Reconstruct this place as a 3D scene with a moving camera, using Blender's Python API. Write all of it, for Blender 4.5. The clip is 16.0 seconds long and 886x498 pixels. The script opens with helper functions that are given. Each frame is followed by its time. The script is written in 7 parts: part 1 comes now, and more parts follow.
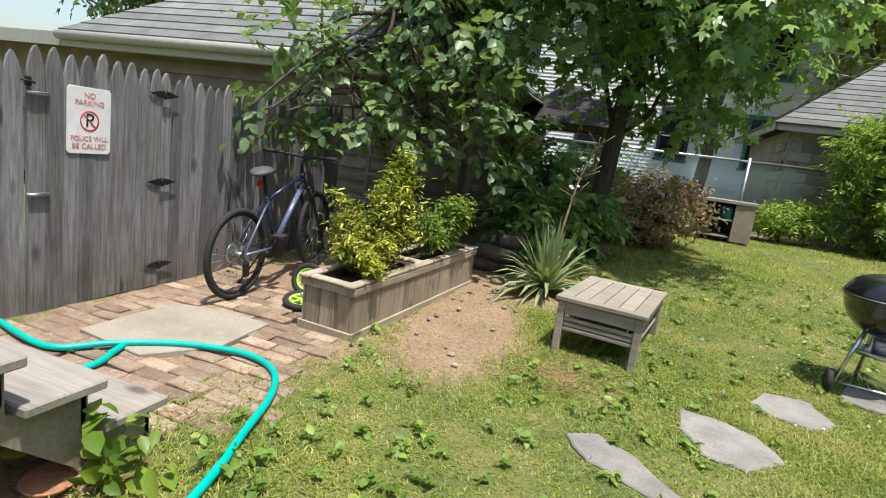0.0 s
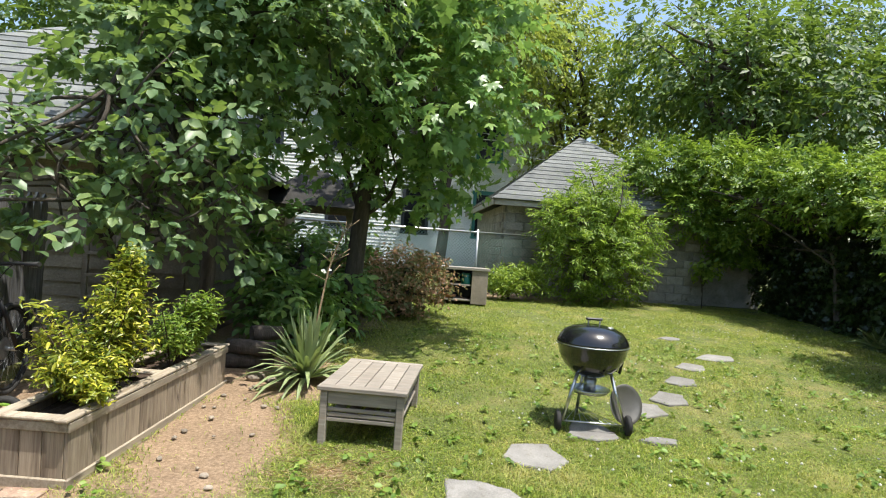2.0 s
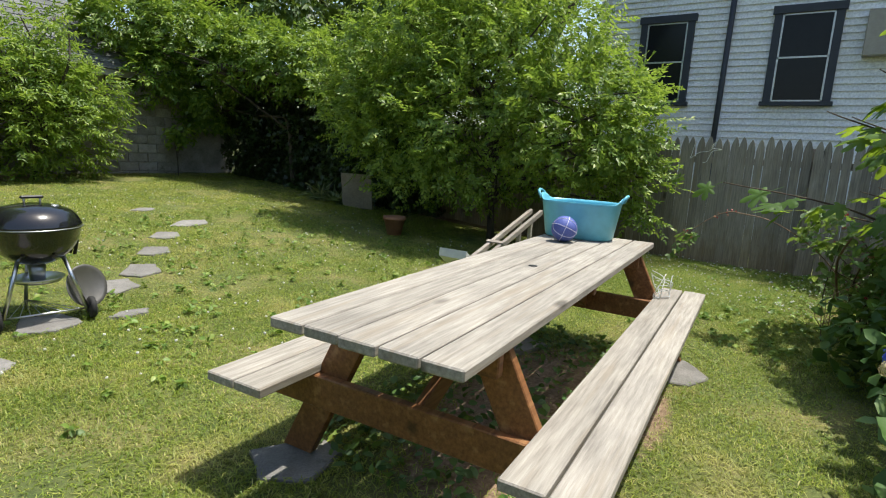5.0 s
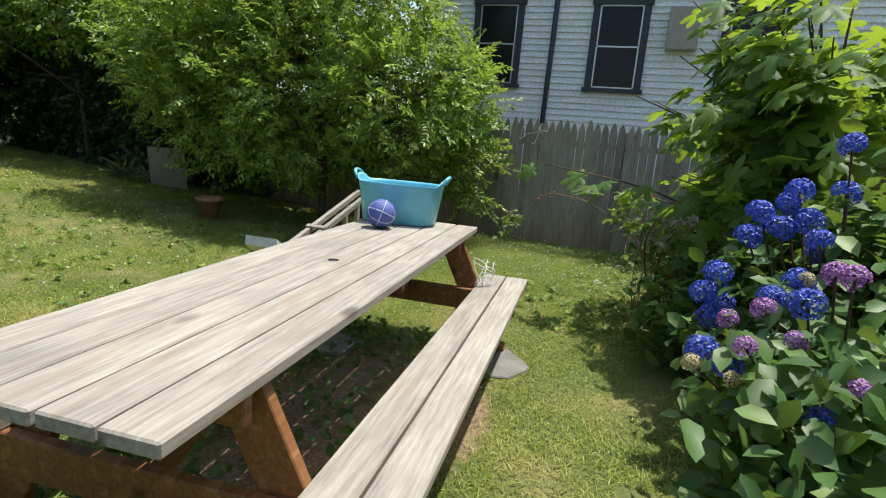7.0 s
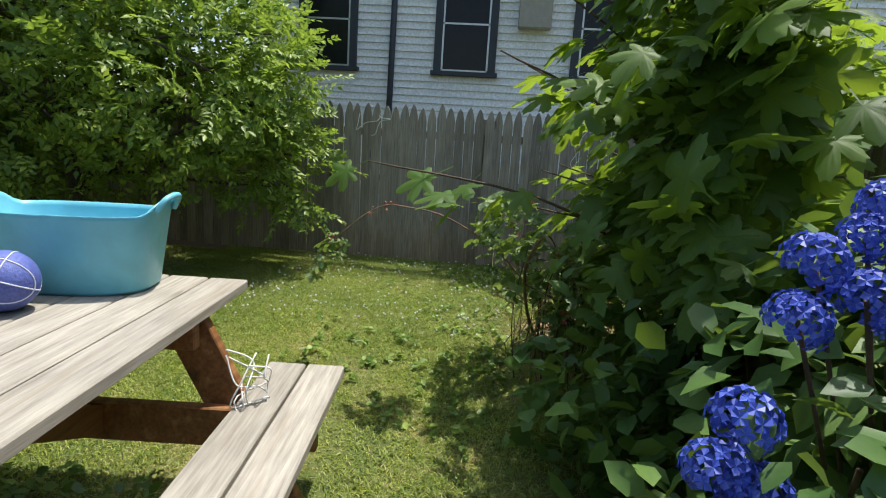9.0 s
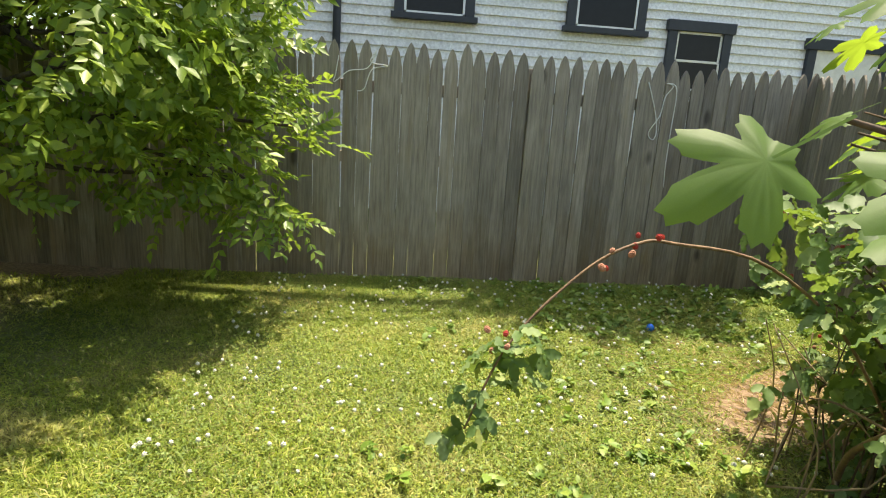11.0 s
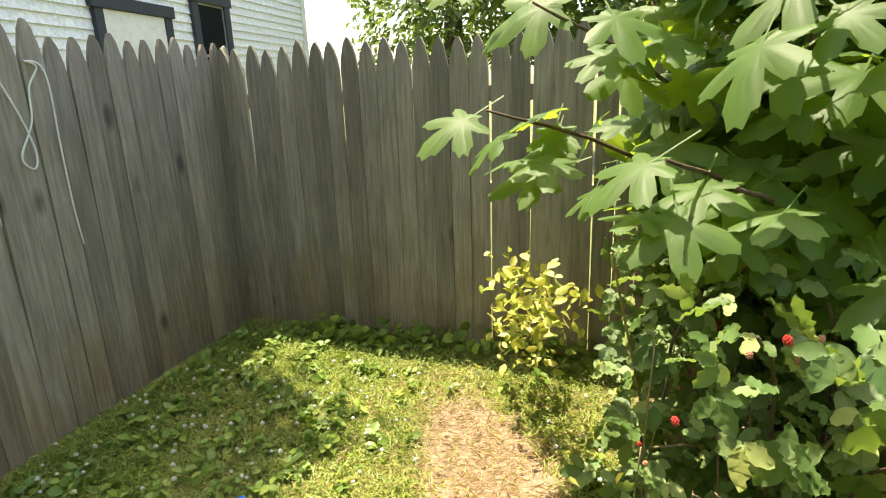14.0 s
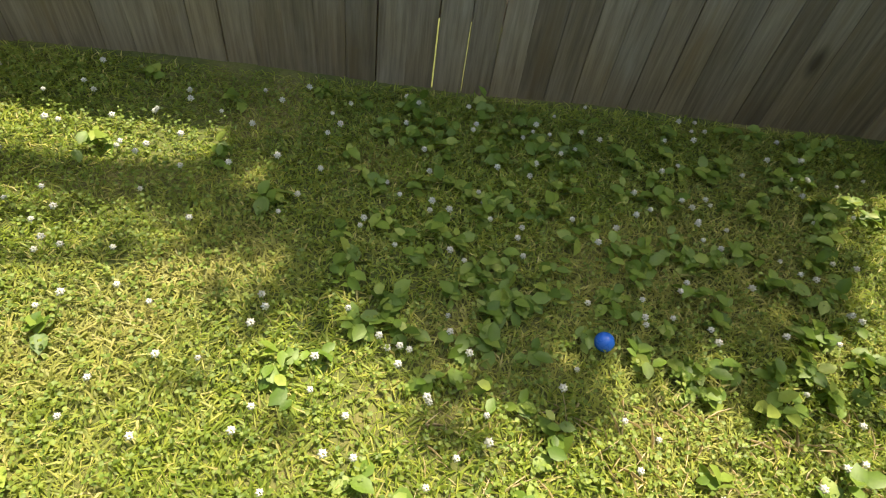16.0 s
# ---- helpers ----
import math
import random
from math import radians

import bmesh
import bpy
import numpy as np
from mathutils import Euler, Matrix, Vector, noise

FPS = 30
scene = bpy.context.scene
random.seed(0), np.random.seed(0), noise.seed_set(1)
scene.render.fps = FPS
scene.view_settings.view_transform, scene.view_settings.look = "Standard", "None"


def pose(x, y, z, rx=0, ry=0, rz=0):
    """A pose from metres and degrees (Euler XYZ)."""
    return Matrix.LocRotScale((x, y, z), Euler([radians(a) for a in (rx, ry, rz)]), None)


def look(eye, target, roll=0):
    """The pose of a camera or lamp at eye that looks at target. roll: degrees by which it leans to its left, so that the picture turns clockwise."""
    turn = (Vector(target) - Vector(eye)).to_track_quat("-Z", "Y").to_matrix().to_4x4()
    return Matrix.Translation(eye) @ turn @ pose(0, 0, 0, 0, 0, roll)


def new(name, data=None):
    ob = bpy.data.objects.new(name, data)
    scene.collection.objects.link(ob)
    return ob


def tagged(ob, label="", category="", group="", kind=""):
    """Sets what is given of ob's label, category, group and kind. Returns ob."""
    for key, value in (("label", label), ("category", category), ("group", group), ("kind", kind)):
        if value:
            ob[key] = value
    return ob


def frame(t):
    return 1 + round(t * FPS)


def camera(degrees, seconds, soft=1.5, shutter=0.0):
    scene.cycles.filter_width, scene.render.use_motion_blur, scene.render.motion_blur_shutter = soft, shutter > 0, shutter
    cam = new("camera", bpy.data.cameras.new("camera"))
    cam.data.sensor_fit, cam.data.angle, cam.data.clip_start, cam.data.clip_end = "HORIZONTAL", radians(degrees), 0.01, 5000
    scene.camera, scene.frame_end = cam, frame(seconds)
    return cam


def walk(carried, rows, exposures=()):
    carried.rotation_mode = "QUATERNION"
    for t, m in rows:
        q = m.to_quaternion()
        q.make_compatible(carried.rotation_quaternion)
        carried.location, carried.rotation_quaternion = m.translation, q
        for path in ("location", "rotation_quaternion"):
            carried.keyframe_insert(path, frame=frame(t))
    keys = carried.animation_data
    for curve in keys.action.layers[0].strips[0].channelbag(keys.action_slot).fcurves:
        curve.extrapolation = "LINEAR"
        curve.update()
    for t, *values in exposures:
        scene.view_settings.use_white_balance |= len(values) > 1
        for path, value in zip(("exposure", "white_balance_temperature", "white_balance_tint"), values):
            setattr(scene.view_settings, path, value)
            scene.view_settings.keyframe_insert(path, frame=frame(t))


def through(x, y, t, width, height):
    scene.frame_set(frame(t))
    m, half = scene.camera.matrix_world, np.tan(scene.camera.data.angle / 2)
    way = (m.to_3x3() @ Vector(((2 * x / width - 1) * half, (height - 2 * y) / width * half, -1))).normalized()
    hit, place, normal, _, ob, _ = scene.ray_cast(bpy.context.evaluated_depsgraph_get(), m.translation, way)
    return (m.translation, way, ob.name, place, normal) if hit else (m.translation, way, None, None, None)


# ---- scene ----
cam = camera(77.6, 16.0, soft=1.1)
PATH = [
    (0, (0.318, -0.429, 1.237), (-0.331, 1.429, 0.88), 7.7),
    (0.5, (0.33, -0.404, 1.263), (-0.259, 1.498, 1.075), 7),
    (1, (0.333, -0.397, 1.284), (0.022, 1.577, 1.207), 6.4),
    (1.5, (0.336, -0.407, 1.307), (0.269, 1.592, 1.274), 5.6),
    (2, (0.357, -0.414, 1.324), (0.511, 1.58, 1.325), 4.1),
    (2.5, (0.385, -0.441, 1.331), (0.753, 1.525, 1.323), 3.8),
    (3, (0.406, -0.438, 1.327), (0.952, 1.484, 1.228), 3.7),
    (3.5, (0.414, -0.461, 1.328), (1.19, 1.379, 1.226), 3.8),
    (4, (0.45, -0.471, 1.324), (1.52, 1.212, 1.18), 3.3),
    (4.5, (0.489, -0.495, 1.313), (1.825, 0.972, 1.062), 3.2),
    (5, (0.515, -0.532, 1.328), (2.125, 0.6, 0.972), 3.3),
    (7.5, (1.302, -0.539, 1.328), (3.171, 0.064, 0.951), 4.4),
    (8, (1.685, -0.461, 1.307), (3.586, 0.046, 0.951), 3.6),
    (8.5, (2.169, -0.432, 1.309), (4.108, -0.09, 0.957), 3.5),
    (9.5, (3.3, -0.42, 1.27), (5.28, -0.3, 0.88), 3.7),
    (10.3, (4.5, -0.14, 1.21), (6.47, 0.1, 0.79), 3.7),
    (10.8, (4.69, 0.53, 1.17), (6.65, 0.52, 0.729), 3.7),
    (11, (4.616, 0.74, 1.167), (6.556, 0.546, 0.722), 3.6),
    (11.5, (5.01, 0.777, 1.149), (6.823, 0.097, 0.648), 3.5),
    (12, (5.27, 0.754, 1.221), (6.795, -0.417, 0.669), -0),
    (12.5, (5.728, 0.784, 1.183), (6.798, -0.804, 0.606), 2.9),
    (13, (5.998, 0.744, 1.213), (6.844, -0.938, 0.54), 2.8),
    (13.5, (6.262, 0.623, 1.266), (6.871, -1.138, 0.54), -1.4),
    (14, (6.494, 0.47, 1.371), (7.046, -1.375, 0.831), -2),
    (14.5, (6.682, 0.273, 1.362), (7.164, -1.56, 0.724), 2.4),
    (15, (6.762, 0.075, 1.239), (7.547, -1.426, 0.175), 6.9),
    (15.5, (6.893, -0.121, 1.114), (7.905, -1.083, -0.318), 10.2),
    (16, (6.949, -0.371, 1.09), (8.28, -0.514, -0.396), 10),
]
EXPOSURES = [(0, 0.5, 6350, 8), (2, 0.68, 6350, 8), (4, 0.58, 6350, 8), (5, 0.38, 6350, 8), (8.7, 0.38, 6350, 8), (10.8, 1.12, 7400, 9), (11.5, 1.3, 7700, 10), (13, 1.68, 7900, 10), (14.5, 1.66, 7700, 10), (15.5, 1.42, 7700, 9), (16, 1.02, 7700, 10)]
walk(cam, [(t, look(e, a, r)) for t, e, a, r in PATH], EXPOSURES)

# ---------------------------------------------------------------- light
SUN_DIR = Vector((0.40, -0.35, 1.75)).normalized()
world = bpy.data.worlds.new("sky")
scene.world = world
world.use_nodes = True
wn = world.node_tree
sky = wn.nodes.new("ShaderNodeTexSky")
sky.sky_type = 'NISHITA'
sky.sun_disc = False
sky.sun_elevation = math.asin(SUN_DIR.z)
sky.sun_rotation = math.atan2(SUN_DIR.x, SUN_DIR.y)
sky.air_density = 1.3
sky.dust_density = 2.5
wn.links.new(sky.outputs[0], wn.nodes["Background"].inputs[0])
wn.nodes["Background"].inputs[1].default_value = 0.15
sun = new("sun", bpy.data.lights.new("sun", 'SUN'))
sun.data.energy = 4.6
sun.data.angle = radians(0.6)
sun.data.color = (1.0, 0.94, 0.84)
sun.matrix_world = look(SUN_DIR * 30, (0, 0, 0))

# ---------------------------------------------------------------- materials
def shader(name):
    m = bpy.data.materials.new(name)
    m.use_nodes = True
    nt = m.node_tree
    return m, nt, nt.nodes["Principled BSDF"]


def node(nt, kind, **kw):
    n = nt.nodes.new(kind)
    for k, v in kw.items():
        n.inputs[k].default_value = v
    return n


def ramp(nt, fac, stops):
    r = nt.nodes.new("ShaderNodeValToRGB")
    e = r.color_ramp.elements
    while len(e) < len(stops):
        e.new(0.5)
    for el, (p, c) in zip(e, stops):
        el.position, el.color = p, (*c, 1)
    nt.links.new(fac, r.inputs[0])
    return r.outputs[0]


def mix(nt, fac, a, b, kind='MIX'):
    n = nt.nodes.new("ShaderNodeMix")
    n.data_type, n.blend_type = 'RGBA', kind
    for sock, v in ((n.inputs[0], fac), (n.inputs[6], a), (n.inputs[7], b)):
        if isinstance(v, (int, float)):
            sock.default_value = v
        elif isinstance(v, tuple):
            sock.default_value = (*v, 1)
        else:
            nt.links.new(v, sock)
    return n.outputs[2]


def coords(nt, scale=(1, 1, 1), own=True):
    t = nt.nodes.new("ShaderNodeTexCoord")
    mp = nt.nodes.new("ShaderNodeMapping")
    mp.inputs["Scale"].default_value = scale
    nt.links.new(t.outputs["Object"], mp.inputs[0])
    if own:
        oi = nt.nodes.new("ShaderNodeObjectInfo")
        mul = nt.nodes.new("ShaderNodeMath")
        mul.operation = 'MULTIPLY'
        mul.inputs[1].default_value = 37.0
        nt.links.new(oi.outputs["Random"], mul.inputs[0])
        nt.links.new(mul.outputs[0], mp.inputs["Location"])
    return mp.outputs[0]


def noise_tex(nt, vec, scale, detail=5.0, rough=0.55):
    n = node(nt, "ShaderNodeTexNoise", Scale=scale, Detail=detail, Roughness=rough)
    nt.links.new(vec, n.inputs["Vector"])
    return n.outputs["Fac"]


def bump(nt, bsdf, height, strength=0.3, dist=0.01):
    b = node(nt, "ShaderNodeBump", Strength=strength, Distance=dist)
    nt.links.new(height, b.inputs["Height"])
    nt.links.new(b.outputs[0], bsdf.inputs["Normal"])


def mat_two(name, dark, light, scale=6.0, rough=0.8, fine=60.0, bump_s=0.25, metal=0.0, stretch=(1, 1, 1), spots=None, vary=0.0):
    """A surface with slow stains and fine grain."""
    m, nt, b = shader(name)
    v = coords(nt, stretch)
    big, small = noise_tex(nt, v, scale), noise_tex(nt, v, fine, 3.0)
    c = ramp(nt, big, [(0.3, dark), (0.7, light)])
    g = ramp(nt, small, [(0.25, (0.62, 0.62, 0.62)), (0.75, (1.12, 1.12, 1.12))])
    c = mix(nt, 0.8, c, g, 'MULTIPLY')
    if spots:
        sp = ramp(nt, noise_tex(nt, v, scale * 2.7, 6.0, 0.7), [(0.56, (0, 0, 0)), (0.66, (1, 1, 1))])
        c = mix(nt, sp, c, spots)
    if vary:
        oi = nt.nodes.new("ShaderNodeObjectInfo")
        r = ramp(nt, oi.outputs["Random"], [(0.0, (1 - vary,) * 3), (1.0, (1 + vary * 0.5,) * 3)])
        c = mix(nt, 1.0, c, r, 'MULTIPLY')
    nt.links.new(c, b.inputs["Base Color"])
    b.inputs["Roughness"].default_value = rough
    b.inputs["Metallic"].default_value = metal
    if bump_s:
        bump(nt, b, small, bump_s)
    return m


def mat_wood(name, dark, light, axis=2, rough=0.85, vary=0.25, streak=None, knots=True, foot=None):
    """Weathered boards: grain drawn out along one axis, streaks, knots, each board its own tone."""
    m, nt, b = shader(name)
    st = [9.0, 9.0, 9.0]
    st[axis] = 0.55
    v = coords(nt, tuple(st))
    v2 = coords(nt, (1, 1, 1))
    grain = noise_tex(nt, v, 7.0, 6.0, 0.65)
    slow = noise_tex(nt, v2, 3.0, 3.0)
    c = ramp(nt, grain, [(0.25, dark), (0.75, light)])
    c = mix(nt, 0.55, c, ramp(nt, slow, [(0.25, (0.6, 0.6, 0.6)), (0.8, (1.2, 1.18, 1.14))]), 'MULTIPLY')
    if streak:
        sp = ramp(nt, noise_tex(nt, v, 2.3, 4.0, 0.6), [(0.55, (0, 0, 0)), (0.72, (0.8, 0.8, 0.8))])
        c = mix(nt, sp, c, streak)
    if knots:
        vo = node(nt, "ShaderNodeTexVoronoi", Scale=3.8)
        kst = [1.0, 1.0, 1.0]
        kst[axis] = 0.45
        nt.links.new(coords(nt, tuple(kst)), vo.inputs["Vector"])
        k = ramp(nt, vo.outputs["Distance"], [(0.05, (0.16, 0.15, 0.14)), (0.13, (1, 1, 1))])
        c = mix(nt, 0.75, c, k, 'MULTIPLY')
    if foot:
        tc = nt.nodes.new("ShaderNodeTexCoord")
        sx = nt.nodes.new("ShaderNodeSeparateXYZ")
        nt.links.new(tc.outputs["Object"], sx.inputs[0])
        ad = nt.nodes.new("ShaderNodeMath")
        ad.operation = 'MULTIPLY_ADD'
        ad.inputs[1].default_value = 0.9
        nt.links.new(slow, ad.inputs[0])
        nt.links.new(sx.outputs["Z"], ad.inputs[2])
        k = ramp(nt, ad.outputs[0], [(0.55, (1, 1, 1)), (1.0, (0, 0, 0))])
        c = mix(nt, mix(nt, 1.0, k, (0.7, 0.7, 0.7), 'MULTIPLY'), c, mix(nt, 1.0, c, foot, 'MULTIPLY'))
    oi = nt.nodes.new("ShaderNodeObjectInfo")
    c = mix(nt, 1.0, c, ramp(nt, oi.outputs["Random"], [(0.0, (1 - vary,) * 3), (1.0, (1 + vary * 0.6,) * 3)]), 'MULTIPLY')
    nt.links.new(c, b.inputs["Base Color"])
    b.inputs["Roughness"].default_value = rough
    bump(nt, b, grain, 0.28, 0.005)
    return m


def mat_plain(name, c, rough=0.5, metal=0.0, coat=0.0):
    m, nt, b = shader(name)
    v = coords(nt)
    n = noise_tex(nt, v, 14.0, 4.0)
    nt.links.new(mix(nt, 0.5, c, ramp(nt, n, [(0.3, tuple(x * 0.78 for x in c)), (0.75, tuple(min(1, x * 1.15) for x in c))])), b.inputs["Base Color"])
    r = node(nt, "ShaderNodeMapRange")
    r.inputs["To Min"].default_value, r.inputs["To Max"].default_value = max(0.03, rough - 0.1), min(1, rough + 0.12)
    nt.links.new(noise_tex(nt, v, 31.0, 4.0), r.inputs[0])
    nt.links.new(r.outputs[0], b.inputs["Roughness"])
    b.inputs["Metallic"].default_value = metal
    b.inputs["Coat Weight"].default_value = coat
    return m


def mat_leaf(name, stops, rough=0.42, through=0.4, tint=(0.30, 0.42, 0.04), dry=None):
    """Leaves: each one its own tone, glossy above, light shining through."""
    m, nt, b = shader(name)
    geo = nt.nodes.new("ShaderNodeNewGeometry")
    v = coords(nt, own=False)
    c = ramp(nt, geo.outputs["Random Per Island"], stops)
    c = mix(nt, 0.6, c, ramp(nt, noise_tex(nt, v, 1.7, 3.0), [(0.3, (0.62, 0.66, 0.6)), (0.72, (1.2, 1.15, 1.0))]), 'MULTIPLY')
    c = mix(nt, 0.35, c, ramp(nt, noise_tex(nt, v, 90.0, 2.0), [(0.3, (0.7, 0.75, 0.7)), (0.7, (1.2, 1.2, 1.1))]), 'MULTIPLY')
    if dry:
        p = ramp(nt, noise_tex(nt, v, 1.1, 6.0, 0.68), [(0.50, (0, 0, 0)), (0.68, (0.75, 0.75, 0.75))])
        c = mix(nt, p, c, dry)
    nt.links.new(c, b.inputs["Base Color"])
    b.inputs["Roughness"].default_value = rough
    tr = nt.nodes.new("ShaderNodeBsdfTranslucent")
    nt.links.new(mix(nt, 0.55, c, tint, 'MIX'), tr.inputs["Color"])
    ms = nt.nodes.new("ShaderNodeMixShader")
    ms.inputs[0].default_value = through
    nt.links.new(b.outputs[0], ms.inputs[1])
    nt.links.new(tr.outputs[0], ms.inputs[2])
    nt.links.new(ms.outputs[0], nt.nodes["Material Output"].inputs["Surface"])
    return m


def mat_ground():
    """Soil, with an attribute that tells bare earth from the thatch under the lawn."""
    m, nt, b = shader("soil_and_thatch")
    v = coords(nt, own=False)
    at = nt.nodes.new("ShaderNodeAttribute")
    at.attribute_name = "bare"
    n1, n2 = noise_tex(nt, v, 2.2, 6.0, 0.62), noise_tex(nt, v, 45.0, 6.0, 0.7)
    thatch = ramp(nt, n1, [(0.3, (0.07, 0.10, 0.025)), (0.5, (0.13, 0.15, 0.04)), (0.72, (0.26, 0.22, 0.09))])
    soil = ramp(nt, n2, [(0.3, (0.15, 0.10, 0.06)), (0.55, (0.30, 0.215, 0.14)), (0.8, (0.47, 0.37, 0.26))])
    soil = mix(nt, 0.6, soil, ramp(nt, n1, [(0.3, (0.6, 0.55, 0.5)), (0.7, (1.15, 1.1, 1.05))]), 'MULTIPLY')
    add = nt.nodes.new("ShaderNodeMath")
    add.operation = 'MULTIPLY_ADD'
    add.inputs[1].default_value, add.inputs[2].default_value = 0.9, -0.45
    nt.links.new(noise_tex(nt, v, 9.0, 6.0, 0.7), add.inputs[0])
    s2 = nt.nodes.new("ShaderNodeMath")
    s2.operation = 'ADD'
    nt.links.new(at.outputs["Fac"], s2.inputs[0])
    nt.links.new(add.outputs[0], s2.inputs[1])
    f = ramp(nt, s2.outputs[0], [(0.40, (0, 0, 0)), (0.60, (1, 1, 1))])
    c = mix(nt, f, mix(nt, 0.7, thatch, ramp(nt, n2, [(0.3, (0.5, 0.5, 0.45)), (0.75, (1.3, 1.3, 1.2))]), 'MULTIPLY'), soil)
    nt.links.new(c, b.inputs["Base Color"])
    b.inputs["Roughness"].default_value = 0.95
    bump(nt, b, n2, 0.6, 0.02)
    return m


GROUND = mat_ground()
FENCE_GREY = mat_wood("weathered_grey_fence", (0.17, 0.148, 0.12), (0.42, 0.375, 0.315), vary=0.32, streak=(0.25, 0.20, 0.135), foot=(1.0, 0.80, 0.52))
FENCE_BLUE = mat_wood("blue_grey_fence", (0.07, 0.07, 0.076), (0.30, 0.295, 0.305), vary=0.36, streak=(0.13, 0.105, 0.085), foot=(0.72, 0.68, 0.6))
TABLE_TOP = mat_wood("bleached_table_boards", (0.20, 0.18, 0.15), (0.49, 0.455, 0.395), axis=0, rough=0.8, vary=0.16, streak=(0.27, 0.225, 0.165))
TABLE_LEG = mat_wood("red_brown_stained_timber", (0.12, 0.045, 0.016), (0.34, 0.15, 0.05), axis=0, rough=0.55, vary=0.15, streak=(0.42, 0.22, 0.09))
TEAK = mat_wood("silvered_teak", (0.20, 0.17, 0.14), (0.41, 0.37, 0.32), axis=0, vary=0.15, streak=(0.27, 0.21, 0.16))
PLANTER_WOOD = mat_wood("weathered_planter_boards", (0.20, 0.15, 0.105), (0.46, 0.385, 0.29), axis=2, vary=0.22, streak=(0.10, 0.07, 0.05))
PLANTER_TRIM = mat_wood("weathered_planter_trim", (0.25, 0.20, 0.145), (0.46, 0.40, 0.31), axis=1, vary=0.12, streak=(0.2, 0.15, 0.1))
STEP_WOOD = mat_wood("grey_porch_boards", (0.22, 0.20, 0.175), (0.40, 0.37, 0.33), axis=0, vary=0.12, streak=(0.3, 0.26, 0.21))
STEP_SIDE = mat_two("taupe_painted_boards", (0.24, 0.20, 0.155), (0.34, 0.29, 0.235), 5.0, 0.8)
BRICK = mat_two("worn_paving_brick", (0.25, 0.155, 0.108), (0.40, 0.305, 0.225), 9.0, 0.9, 70.0, 0.5, spots=(0.38, 0.34, 0.25), vary=0.42)
SLAB = mat_two("sandy_concrete_slab", (0.27, 0.24, 0.195), (0.37, 0.335, 0.275), 4.0, 0.9, 120.0, 0.3, spots=(0.32, 0.28, 0.21))
STONE = mat_two("grey_flagstone", (0.20, 0.19, 0.175), (0.31, 0.295, 0.275), 6.0, 0.85, 110.0, 0.4, spots=(0.18, 0.165, 0.14), vary=0.2)
BLOCK = mat_two("grey_stone_block", (0.24, 0.225, 0.20), (0.40, 0.375, 0.335), 4.0, 0.92, 60.0, 0.5, spots=(0.17, 0.16, 0.12), vary=0.25)
SHINGLE = mat_two("grey_asphalt_shingle", (0.14, 0.15, 0.15), (0.25, 0.255, 0.245), 3.0, 0.95, 160.0, 0.4, spots=(0.16, 0.18, 0.12), vary=0.30)
SIDING = mat_two("white_painted_clapboard", (0.82, 0.84, 0.87), (0.88, 0.89, 0.91), 1.2, 0.6, 30.0, 0.06, stretch=(1, 0.4, 1), vary=0.05)
SIDING_TAN = mat_two("faded_tan_shingle_siding", (0.15, 0.122, 0.09), (0.26, 0.215, 0.165), 3.0, 0.9, 50.0, 0.3, vary=0.3)
TRIM_DARK = mat_plain("navy_black_trim", (0.028, 0.035, 0.05), 0.55)
TRIM_WHITE = mat_plain("white_trim", (0.74, 0.74, 0.72), 0.55)
TRIM_BEIGE = mat_plain("beige_gutter", (0.34, 0.32, 0.285), 0.55)
METAL = mat_plain("galvanised_steel", (0.52, 0.53, 0.54), 0.38, 1.0)
ALU = mat_plain("bare_aluminium_tube", (0.66, 0.66, 0.65), 0.30, 1.0)
IRON = mat_plain("black_iron", (0.018, 0.018, 0.02), 0.5, 0.3)
ENAMEL = mat_plain("black_porcelain_enamel", (0.010, 0.010, 0.012), 0.16, 0.0, 0.6)
RUBBER = mat_plain("black_rubber", (0.022, 0.021, 0.02), 0.8)
SIGN_WHITE = mat_plain("white_sign_plate", (0.80, 0.79, 0.80), 0.4)
SIGN_RED = mat_plain("faded_sign_red", (0.62, 0.05, 0.06), 0.5)
SIGN_PINK = mat_plain("sunbleached_sign_lettering", (0.62, 0.22, 0.24), 0.5)
SIGN_BLACK = mat_plain("sign_black", (0.02, 0.02, 0.022), 0.5)
HOSE = mat_plain("teal_rubber_hose", (0.0, 0.42, 0.36), 0.38)
TUB = mat_plain("sky_blue_plastic", (0.16, 0.50, 0.62), 0.35)
BALL_BLUE = mat_two("scuffed_blue_rubber", (0.075, 0.105, 0.36), (0.11, 0.15, 0.46), 9.0, 0.6, 120.0, 0.3)
BALL_LINE = mat_plain("pale_ball_seam", (0.62, 0.64, 0.74), 0.6)
TOY_BLUE = mat_plain("bright_blue_plastic", (0.02, 0.16, 0.70), 0.25)
LIME = mat_plain("lime_green_plastic", (0.36, 0.62, 0.08), 0.4)
FRAME_NAVY = mat_plain("navy_bicycle_paint", (0.02, 0.025, 0.06), 0.25, 0.2, 0.5)
FRAME_BLUE = mat_plain("pale_blue_bicycle_paint", (0.15, 0.18, 0.30), 0.25, 0.2, 0.5)
SADDLE = mat_plain("grey_saddle_vinyl", (0.07, 0.07, 0.074), 0.6)
RED_LENS = mat_plain("red_reflector", (0.45, 0.01, 0.015), 0.2)
TERRACOTTA = mat_two("terracotta", (0.36, 0.16, 0.09), (0.48, 0.25, 0.15), 8.0, 0.85)
TEAL = mat_plain("dark_teal_plastic", (0.02, 0.16, 0.14), 0.4)
